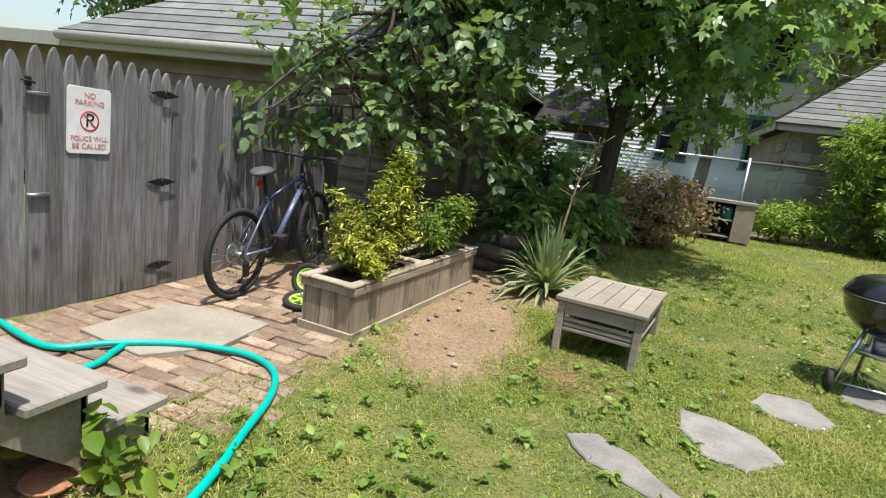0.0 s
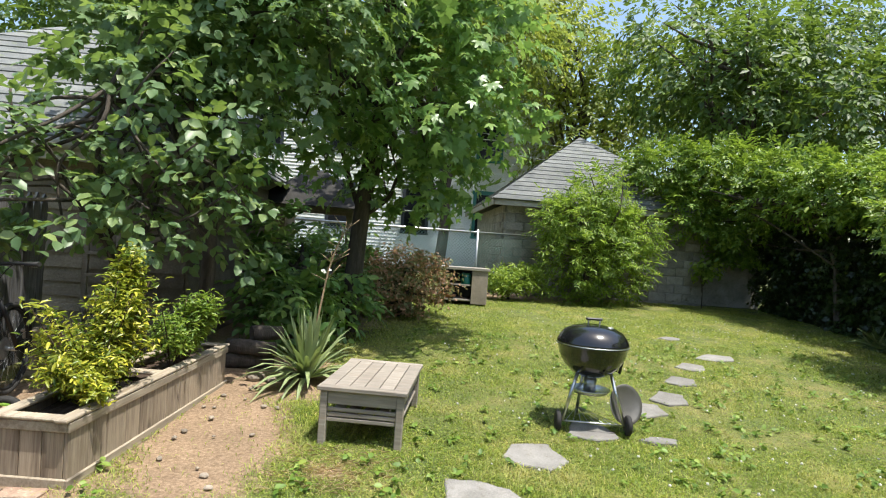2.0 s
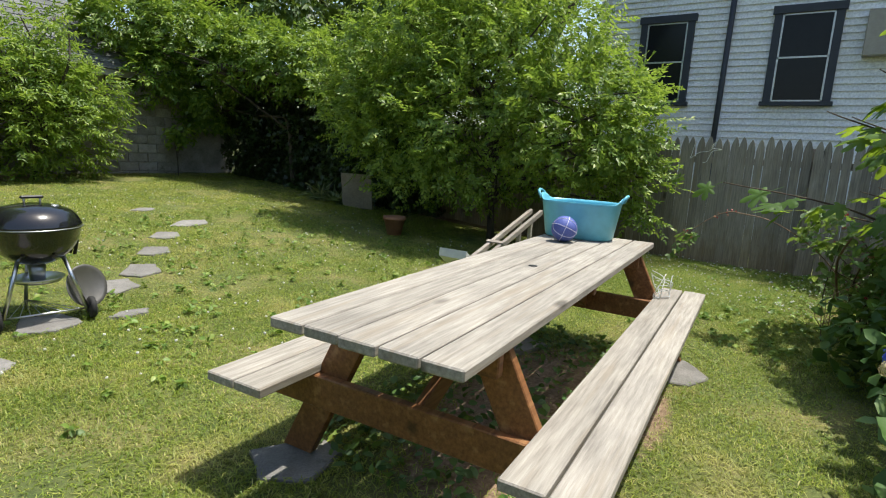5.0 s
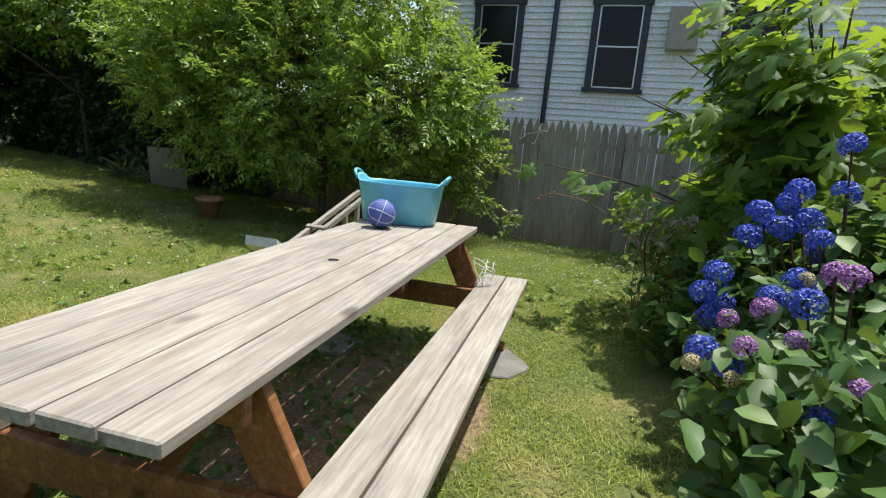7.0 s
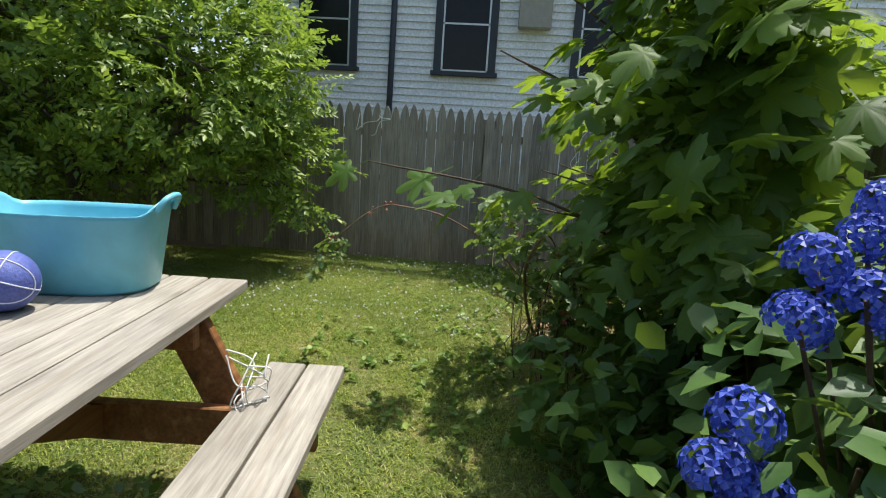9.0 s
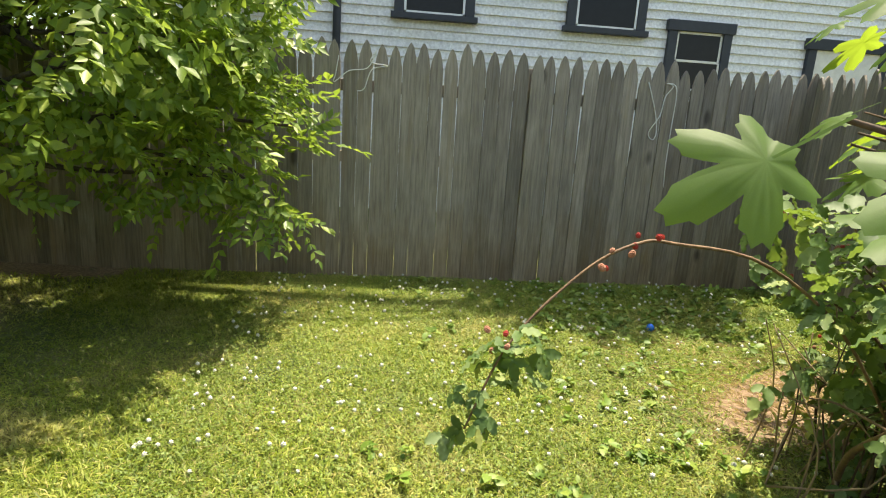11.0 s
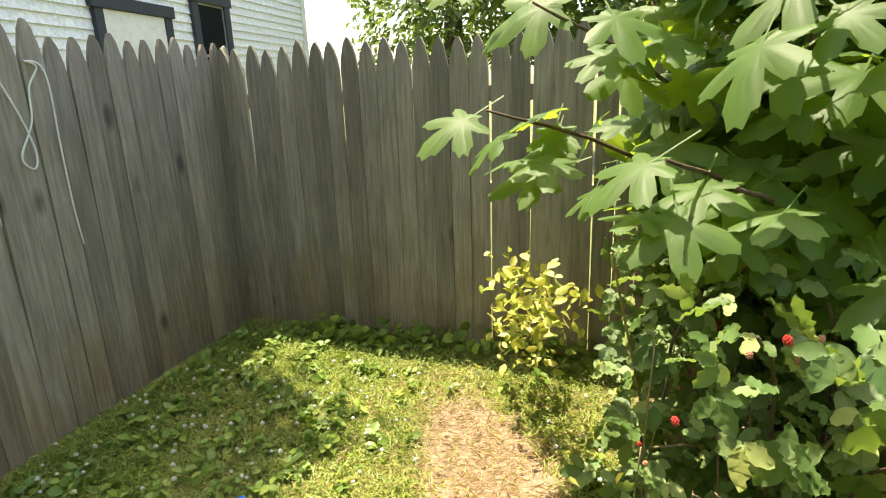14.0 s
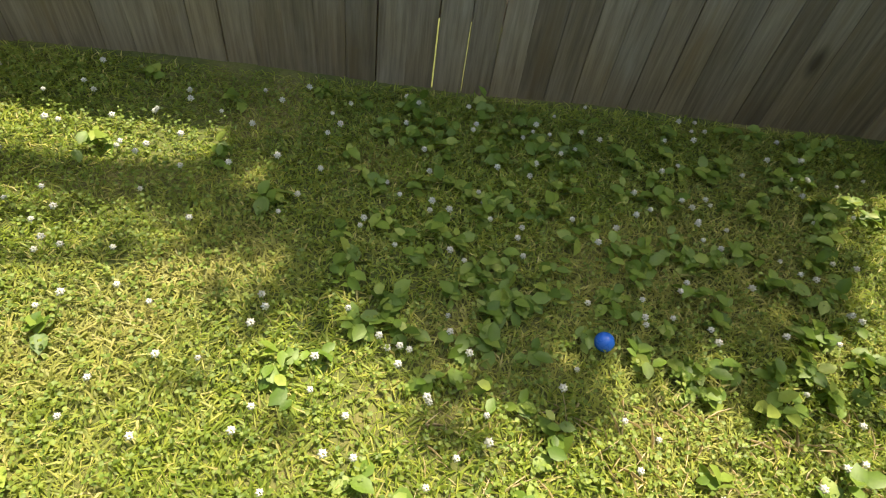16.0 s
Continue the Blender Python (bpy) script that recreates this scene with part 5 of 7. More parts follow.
def build_hydrangea():
    t = plant("hydrangea", "hydrangea bush with blue and mauve flower heads", "shrub", (3.95, -1.4, 0))
    rng = random.Random(21)
    blobs = [(3.95, -1.45, 0.55, 0.62, 0.52, 0.52), (4.45, -1.45, 0.55, 0.5, 0.45, 0.5), (3.55, -1.45, 0.45, 0.45, 0.42, 0.42), (4.0, -1.6, 0.95, 0.5, 0.4, 0.3), (4.8, -1.45, 0.40, 0.35, 0.35, 0.36), (4.75, -0.92, 0.42, 0.32, 0.32, 0.40), (3.1, -1.15, 0.48, 0.42, 0.3, 0.36), (2.75, -1.2, 0.45, 0.35, 0.3, 0.34)]
    p = crown(blobs, 5600, 0.45, 7, 0.10)
    p = p[p[:, 1] < np.where(p[:, 0] > 4.3, -0.58, -0.74)] - np.array((3.95, -1.4, 0))
    leaf_cloud("leaves", p, 0.105, leaf_oval(0.66, 0.08), LEAF_HYD, t, 0.9, out=(0, -0.2, 0.4), droop=0.4, jitter=0.3)
    heads = [(3.80, -1.17, 1.23, 1), (3.80, -1.34, 1.24, 1), (3.75, -1.03, 1.12, 1), (3.78, -1.13, 1.17, 1), (3.72, -1.21, 1.11, 1), (3.70, -1.10, 1.07, 1), (3.70, -0.99, 1.02, 1), (3.60, -1.23, 1.05, 1), (3.75, -1.31, 1.44, 1), (3.62, -0.89, 0.85, 1), (3.60, -0.85, 0.76, 1), (3.60, -0.92, 0.72, 1), (3.58, -0.88, 0.67, 1), (3.40, -1.14, 0.90, 1), (3.30, -1.04, 0.85, 1), (3.35, -1.15, 0.93, 3), (3.12, -0.88, 0.79, 2), (3.15, -0.99, 0.84, 2), (2.85, -0.90, 0.78, 2), (3.20, -0.83, 0.63, 1), (3.10, -0.79, 0.61, 3), (3.00, -0.89, 0.66, 1), (2.90, -0.89, 0.65, 3), (3.90, -1.31, 0.95, 1), (3.10, -1.10, 0.89, 1), (2.90, -1.04, 0.81, 2), (3.00, -1.13, 1.02, 2), (2.90, -1.15, 1.03, 2), (2.70, -1.15, 0.76, 2), (2.75, -1.11, 0.63, 1)]
    pal = {1: PETAL_BLUE, 2: PETAL_MAUVE, 3: PETAL_CREAM}
    made = {k: [flower_head(rng, m) for _ in range(3)] for k, m in pal.items()}
    names = {1: "deep blue flower head", 2: "mauve flower head", 3: "fading cream flower head"}
    for x, y, z, k in heads:
        x, y = x - 3.95, y + 1.4
        o = new("flower_head", rng.choice(made[k]))
        o.parent = t
        o["label"] = names[k]
        s = rng.uniform(0.58, 0.76) * (0.55 if k == 3 else 0.68 if k == 2 else 1.0)
        o.matrix_basis = Matrix.Translation((x, y, z)) @ pose(0, 0, 0, rng.uniform(-45, -5), rng.uniform(-30, 25), rng.uniform(0, 360)) @ Matrix.Scale(s, 4)
        part("stem", tube(bmesh.new(), smooth_line([(x * 0.35, y * 0.3 - 0.1, 0.0), (x * 0.7, y * 0.7 - 0.05, z * 0.6), (x, y, z)], 4), 0.005, 5), CANE_DARK, t)
    for k in range(16):
        a = rng.uniform(0, 6.28)
        part("stem", tube(bmesh.new(), smooth_line([(0.15 * math.cos(a), 0.1 * math.sin(a), 0), (0.35 * math.cos(a), 0.25 * math.sin(a), 0.4), (0.55 * math.cos(a), 0.3 * math.sin(a), 0.75)], 4), 0.006, 5), CANE_DARK, t)


build_hydrangea()


def build_raspberry():
    t = plant("raspberry_bush", "raspberry canes with ripening red berries", "shrub", (6.02, -1.08, 0))
    rng = random.Random(31)
    ends = []

    def cane(pts, r0, r1, mat, seg=5):
        part("cane", tube(bmesh.new(), pts, [r0 + (r1 - r0) * i / (len(pts) - 1) for i in range(len(pts))], seg), mat, t)

    for k in range(40):
        bx, by = rng.uniform(-0.5, 0.34), rng.uniform(-0.75, 0.42)
        h = rng.uniform(0.35, 0.98)
        e = Vector((bx + rng.uniform(-0.25, 0.18), by + rng.uniform(-0.1, 0.35), h))
        L = smooth_line([(bx, by, 0), (bx * 0.9 + rng.uniform(-0.06, 0.06), by + 0.02, h * 0.7), e], 5)
        cane(L, 0.007, 0.003, CANE_DARK if k % 3 else CANE)
        ends.append(L)
    # long arching cane out over the lawn, and a fallen one through the bush
    arch = smooth_line([(0.0, 0.05, 0.0), (-0.12, 0.55, 0.62), (-0.22, 0.92, 0.88), (-0.27, 1.20, 0.94), (-0.28, 1.28, 0.94), (-0.29, 1.37, 0.90), (-0.31, 1.47, 0.82), (-0.33, 1.54, 0.75), (-0.35, 1.59, 0.68), (-0.38, 1.65, 0.55)], 5)
    cane(arch, 0.0048, 0.0024, CANE_MID, 6)
    cane(smooth_line([(-0.55, 0.42, 0.86), (-0.31, 0.47, 0.66), (-0.19, 0.45, 0.45), (-0.02, 0.40, 0.25), (0.10, 0.30, 0.0)], 5), 0.008, 0.011, CANE_MID, 7)
    cane(smooth_line([(-0.18, 0.44, 0.42), (-0.05, 0.50, 0.44), (0.10, 0.46, 0.38)], 4), 0.005, 0.003, CANE_MID, 5)
    cane(smooth_line([(0.25, -0.3, 0.0), (0.36, -0.02, 0.55), (0.45, 0.18, 0.98)], 4), 0.005, 0.003, CANE, 6)
    for k in range(22):
        x, y = rng.uniform(-0.5, 0.45), rng.uniform(-0.2, 0.5)
        cane(smooth_line([(x, y, 0.0), (x + rng.uniform(-0.06, 0.06), y + rng.uniform(-0.05, 0.08), rng.uniform(0.2, 0.4)), (x + rng.uniform(-0.18, 0.18), y + rng.uniform(-0.05, 0.12), rng.uniform(0.4, 0.85))], 4), 0.004, 0.002, CANE if k % 2 else CANE_DARK)
    for k in range(16):
        x, y = rng.uniform(-0.5, 0.3), rng.uniform(-0.5, 0.5)
        cane(smooth_line([(x, y, 0.02), (x + rng.uniform(-0.3, 0.3), y + rng.uniform(-0.2, 0.2), rng.uniform(0.15, 0.4)), (x + rng.uniform(-0.3, 0.12), y + rng.uniform(-0.2, 0.15), rng.uniform(0.2, 0.6))], 4), 0.004, 0.002, CANE)
    P = []
    for L in ends:
        for k in range(15):
            q = L[rng.randrange(len(L) // 3, len(L))]
            P.append(tuple(q + Vector((rng.uniform(-0.14, 0.14), rng.uniform(-0.12, 0.16), rng.uniform(-0.08, 0.10)))))
    for k in range(95):
        P.append((rng.uniform(-0.45, 0.25), rng.uniform(0.40, 0.75), rng.uniform(0.70, 1.0)))
    for k in range(150):
        P.append((rng.uniform(0.1, 0.45), rng.uniform(-0.7, 0.2), rng.uniform(0.05, 0.85)))
    for k in range(260):
        P.append((rng.uniform(-0.6, 0.35), rng.uniform(-0.75, 0.25), rng.uniform(0.08, 0.75)))
    P = np.array(P)
    trio = leaf_trio()
    leaf_cloud("leaves", P, 0.066, trio, LEAF_BERRY, t, 0.8, out=(0, -0.8, 0.0), droop=0.5)
    A = np.array([tuple(q + Vector((rng.uniform(-0.05, 0.05), rng.uniform(-0.05, 0.05), rng.uniform(-0.05, 0.02)))) for q in arch[34:] for _ in range(3)])
    leaf_cloud("leaves", A, 0.045, trio, LEAF_BERRY, t, 0.5, droop=1.2)
    Y = crown([(0.74, -0.56, 0.58, 0.15, 0.2, 0.26), (0.30, 0.18, 0.28, 0.12, 0.10, 0.16), (0.80, -0.78, 0.40, 0.14, 0.14, 0.3)], 340, 0.8, 6, 0.06)
    leaf_cloud("yellow_leaves", Y, 0.052, OVAL, LEAF_YELLOW, t, 0.6, label="small yellowing leaves")
    berry = bmesh.new()
    for k in range(34):
        a, zz = k * 2.39996, 1 - 2 * (k + 0.5) / 34
        s = math.sqrt(1 - zz * zz)
        bmesh.ops.create_icosphere(berry, subdivisions=1, radius=0.0032, matrix=Matrix.Translation((0.0075 * s * math.cos(a), 0.0075 * s * math.sin(a), 0.010 * zz)))
    bme = bpy.data.meshes.new("berry")
    berry.to_mesh(bme)
    berry.free()
    bme.materials.append(BERRY_RED)
    pale = bme.copy()
    pale.materials[0] = BERRY_PALE
    spots = [e[-1] for e in ends[:20]] + [arch[17], arch[23], arch[37], Vector((-0.1, 0.5, 1.0)), Vector((-0.2, 0.45, 0.98)), Vector((0.1, 0.45, 0.9)), Vector((0.3, 0.5, 0.75))]
    for q in spots:
        for k in range(rng.choice((2, 3, 5))):
            o = new("berry", bme if rng.random() < 0.45 else pale)
            o.parent = t
            o.matrix_basis = pose(q.x + rng.uniform(-0.04, 0.04), q.y + rng.uniform(-0.03, 0.05), q.z + rng.uniform(-0.04, 0.03), rng.uniform(-40, 40), rng.uniform(-40, 40)) @ Matrix.Scale(rng.uniform(0.55, 0.85), 4)


def leaf_trio():
    """A raspberry leaf: an end leaflet and two side leaflets, each ribbed."""
    rv, rf = leaf_rib()
    v, f = [], []
    for turn, x0, y0, s in ((0.0, 0.35, 0.0, 1.0), (1.15, 0.30, 0.02, 0.8), (-1.15, 0.30, -0.02, 0.8)):
        k = len(v)
        c, w = math.cos(turn), math.sin(turn)
        v += [(x0 + s * (x * c - y * w), y0 + s * (x * w + y * c), z * s) for x, y, z in rv]
        f += [tuple(k + i for i in q) for q in rf]
    return v, f


def leaf_rib():
    """A toothed, ribbed leaf."""
    n, v, f = 7, [], []
    for i in range(n + 1):
        x = i / n
        w = 0.31 * math.sin(math.pi * min(1, x * 0.92 + 0.06)) ** 0.8
        tooth = 0.05 if i % 2 else 0.0
        z = 0.05 * (1 if i % 2 else -1) - 0.2 * x * x
        v += [(x, w - tooth, z + 0.06), (x, 0, 0.6 * z - 0.08 * x * x), (x, -w + tooth, z + 0.06)]
    for i in range(n):
        a = 3 * i
        f += [(a, a + 1, a + 4, a + 3), (a + 1, a + 2, a + 5, a + 4)]
    return v, f


build_raspberry()

# ---------------------------------------------------------------- picnic table and what lies on it
def build_picnic_table():
    t = thing("picnic_table", "long bleached wooden picnic table with attached benches", "picnic table", pose(3.12, 0.715, 0, 0, 0, 5.6))
    rng = random.Random(4)
    w = 0.1405
    for i in range(5):
        y = (i - 2) * 0.1495
        bm = boxed(-1.465 + rng.uniform(-0.006, 0.006), y - w / 2, 0.712, 1.465 + rng.uniform(-0.006, 0.006), y + w / 2, 0.75, 0.005)
        ob = part("top_board", bm, TABLE_TOP, t)
        if i == 2:
            ring = lathe(bmesh.new(), [(0.021, 0.7505), (0.024, 0.7505), (0.024, 0.752), (0.0, 0.7515)], 20)
            bmesh.ops.translate(ring, verts=ring.verts, vec=(0, y, 0))
            part("umbrella_hole", ring, IRON, t, "dark umbrella hole")
    for s in (-1, 1):
        for k in range(2):
            y = s * (0.535 + k * 0.148)
            part("bench_board", boxed(-1.42, y - 0.069, 0.407, 1.42, y + 0.069, 0.445, 0.005), TABLE_TOP, t)
    for s in (-1, 1):
        x = 1.12 * s
        part("bench_beam", boxed(x - 0.02, -0.72, 0.27, x + 0.02, 0.72, 0.406, 0.005), TABLE_LEG, t)
        part("top_beam", boxed(x - 0.06, -0.345, 0.615, x - 0.02, 0.345, 0.711, 0.005), TABLE_LEG, t)
        for q in (-1, 1):
            a, b = Vector((x + 0.042, q * 0.26, 0.70)), Vector((x + 0.042, q * 0.60, 0.02))
            d = (b - a).normalized()
            n = Vector((0, d.z, -d.y))
            bm = bmesh.new()
            vs = []
            for xx in (-0.02, 0.02):
                for p, e in ((a, -1), (a, 1), (b, 1), (b, -1)):
                    hw = 0.07 / abs(d.z)
                    vs.append(bm.verts.new((p.x + xx, p.y + e * hw, p.z)))
            for f in ((0, 1, 2, 3), (7, 6, 5, 4), (0, 4, 5, 1), (1, 5, 6, 2), (2, 6, 7, 3), (3, 7, 4, 0)):
                bm.faces.new([vs[i] for i in f])
            bmesh.ops.recalc_face_normals(bm, faces=bm.faces)
            bmesh.ops.bevel(bm, geom=list(bm.edges), offset=0.004, segments=1, affect='EDGES')
            part("leg", bm, TABLE_LEG, t)
        a, b = Vector((x, 0.0, 0.33)), Vector((0.36 * s, 0.0, 0.70))
        d = (b - a).normalized()
        bm = boxed(0, -0.02, -0.045, (b - a).length, 0.02, 0.045, 0.004, Matrix.Translation(a) @ d.to_track_quat('X', 'Z').to_matrix().to_4x4())
        part("brace", bm, TABLE_LEG, t)
    bm = boxed(-0.05, -0.345, 0.66, 0.0, 0.345, 0.711)
    part("batten", bm, TABLE_LEG, t)


build_picnic_table()


def build_tub():
    t = thing("plastic_tub", "sky-blue flexible plastic tub with loop handles", "tub", pose(4.36, 0.965, 0.752, 0, 0, -79))
    prof = [(0.0, 0.0), (0.78, 0.0), (0.83, 0.012), (0.97, 0.245), (1.0, 0.262), (0.975, 0.262), (0.95, 0.245), (0.80, 0.02), (0.0, 0.018)]
    bm = bmesh.new()
    n, rings = 40, []
    for r, z in prof:
        ring = []
        for k in range(n):
            a = 2 * math.pi * k / n
            c, s = math.cos(a), math.sin(a)
            px = 0.292 * r * math.copysign(abs(c) ** 0.7, c)
            py = 0.18 * r * math.copysign(abs(s) ** 0.7, s)
            lift = 0.045 * max(0, abs(c) - 0.86) / 0.14 * (z > 0.2)
            ring.append(bm.verts.new((px, py, z + lift)))
        rings.append(ring)
    for a, b in zip(rings, rings[1:]):
        for k in range(n):
            f = bm.faces.new((a[k], a[(k + 1) % n], b[(k + 1) % n], b[k]))
            f.smooth = True
    bmesh.ops.remove_doubles(bm, verts=bm.verts, dist=0.0005)
    part("body", bm, TUB, t)
    for s in (-1, 1):
        bm = tube(bmesh.new(), smooth_line([(s * 0.282, -0.07, 0.27), (s * 0.305, -0.055, 0.31), (s * 0.316, 0.0, 0.322), (s * 0.305, 0.055, 0.31), (s * 0.282, 0.07, 0.27)], 5), 0.011, 8)
        part("handle", bm, TUB, t)


build_tub()


def build_basketball():
    b = thing("basketball", "worn blue rubber basketball with white seams", "ball", pose(4.05, 0.95, 0.752 + 0.088, 20, 15, 30))
    bm = bmesh.new()
    bmesh.ops.create_uvsphere(bm, u_segments=32, v_segments=20, radius=0.088)
    for f in bm.faces:
        f.smooth = True
    part("skin", bm, BALL_BLUE, b)
    bm = bmesh.new()
    R = 0.0885
    for kind in range(4):
        pts = []
        for k in range(41):
            a = 2 * math.pi * k / 40
            if kind == 0:
                p = Vector((math.cos(a), math.sin(a), 0))
            elif kind == 1:
                p = Vector((math.cos(a), 0, math.sin(a)))
            else:
                s = 1 if kind == 2 else -1
                p = Vector((s * (0.62 - 0.25 * math.cos(2 * a)), math.cos(a), math.sin(a) * 0.8)).normalized()
            pts.append(p * R)
        tube(bm, pts, 0.0022, 5, False)
    part("seams", bm, BALL_LINE, b, "pale raised seams")


build_basketball()


def build_string_bundle():
    s = thing("string_bundle", "tangled white string tied to the table leg", "string", pose(4.24, 0.36, 0.45))
    bm = bmesh.new()
    rng = random.Random(9)
    for k in range(6):
        pts = [(rng.uniform(-0.06, 0.06), rng.uniform(-0.10, 0.04), 0.16 - 0.06 * j + rng.uniform(-0.05, 0.05)) for j in range(6)]
        tube(bm, smooth_line(pts, 5), 0.0028, 5)
    part("strands", bm, STRING, s)


build_string_bundle()


def build_lounge():
    c = thing("folded_lounger", "narrow folded wooden lounger with white curled headrest", "chair", pose(5.05, 2.05, -0.03, 0, 0, 4))
    for y in (-0.06, 0.06):
        part("rail", boxed(-0.75, y - 0.02, -0.025, 1.0, y + 0.02, 0.025, 0.004, pose(0, 0, 0.485, 0, -15, 0)), TEAK, c)
        part("leg", boxed(0.66, y - 0.018, -0.02, 0.71, y + 0.018, 0.66, 0.004), TEAK, c)
        part("leg", boxed(-0.66, y - 0.018, -0.02, -0.61, y + 0.018, 0.44, 0.004), TEAK, c)
    for x in (-0.45, -0.02):
        part("slat", boxed(x, -0.09, 0.027, x + 0.05, 0.09, 0.041, 0.003, pose(0, 0, 0.485, 0, -15, 0)), TEAK, c)
    bm = bmesh.new()
    edge = [(-0.80, 0.545), (-0.72, 0.49), (-0.62, 0.45), (-0.50, 0.43)]
    top = [bm.verts.new((x, y, z)) for x, z in edge for y in (-0.13, 0.13)]
    low = [bm.verts.new((x - 0.005, y, z - 0.07)) for x, z in edge for y in (-0.13, 0.13)]
    for i in range(3):
        a, b = 2 * i, 2 * i + 2
        bm.faces.new((top[a], top[b], top[b + 1], top[a + 1]))
        bm.faces.new((low[a], low[a + 1], low[b + 1], low[b]))
        bm.faces.new((top[a], low[a], low[b], top[b]))
        bm.faces.new((top[a + 1], top[b + 1], low[b + 1], low[a + 1]))
    bm.faces.new((top[0], top[1], low[1], low[0]))
    bm.faces.new((top[6], low[6], low[7], top[7]))
    part("headrest", bm, TRIM_WHITE, c, "white curled end panel")


build_lounge()

# ---------------------------------------------------------------- coffee table, grill
def build_coffee_table():
    g = 0.02
    t = thing("garden_coffee_table", "silvered teak slatted low garden table", "table", pose(0.245, 3.60, g, 0, 0, -8.5))
    L, W, H = 0.93, 0.59, 0.37
    for y0, y1 in ((-L / 2, -L / 2 + 0.075), (L / 2 - 0.075, L / 2)):
        part("breadboard", boxed(-W / 2, y0, H - 0.028, W / 2, y1, H, 0.004), TEAK, t)
    for k in range(6):
        x = -W / 2 + k * W / 6
        part("slat", boxed(x + 0.003, -L / 2 + 0.078, H - 0.026, x + W / 6 - 0.003, L / 2 - 0.078, H - 0.002, 0.003), TEAK, t)
    for sx in (-1, 1):
        for sy in (-1, 1):
            part("leg", boxed(sx * (W / 2 - 0.045) - 0.024, sy * (L / 2 - 0.04) - 0.024, -0.02, sx * (W / 2 - 0.045) + 0.024, sy * (L / 2 - 0.04) + 0.024, H - 0.03, 0.005), TEAK, t)
    for sy in (-1, 1):
        part("apron", boxed(-W / 2 + 0.07, sy * (L / 2 - 0.035) - 0.011, H - 0.115, W / 2 - 0.07, sy * (L / 2 - 0.035) + 0.011, H - 0.03, 0.003), TEAK, t)
        for k in range(3):
            z = H - 0.15 - k * 0.033
            part("rail", boxed(-W / 2 + 0.07, sy * (L / 2 - 0.035) - 0.009, z - 0.012, W / 2 - 0.07, sy * (L / 2 - 0.035) + 0.009, z + 0.012, 0.003), TEAK, t)
    for sx in (-1, 1):
        part("apron", boxed(sx * (W / 2 - 0.04) - 0.011, -L / 2 + 0.07, H - 0.115, sx * (W / 2 - 0.04) + 0.011, L / 2 - 0.07, H - 0.03, 0.003), TEAK, t)
    for k in range(5):
        x = -W / 2 + 0.06 + k * 0.105
        part("shelf_slat", boxed(x, -L / 2 + 0.05, 0.15, x + 0.07, L / 2 - 0.05, 0.168, 0.003), TEAK, t)


build_coffee_table()


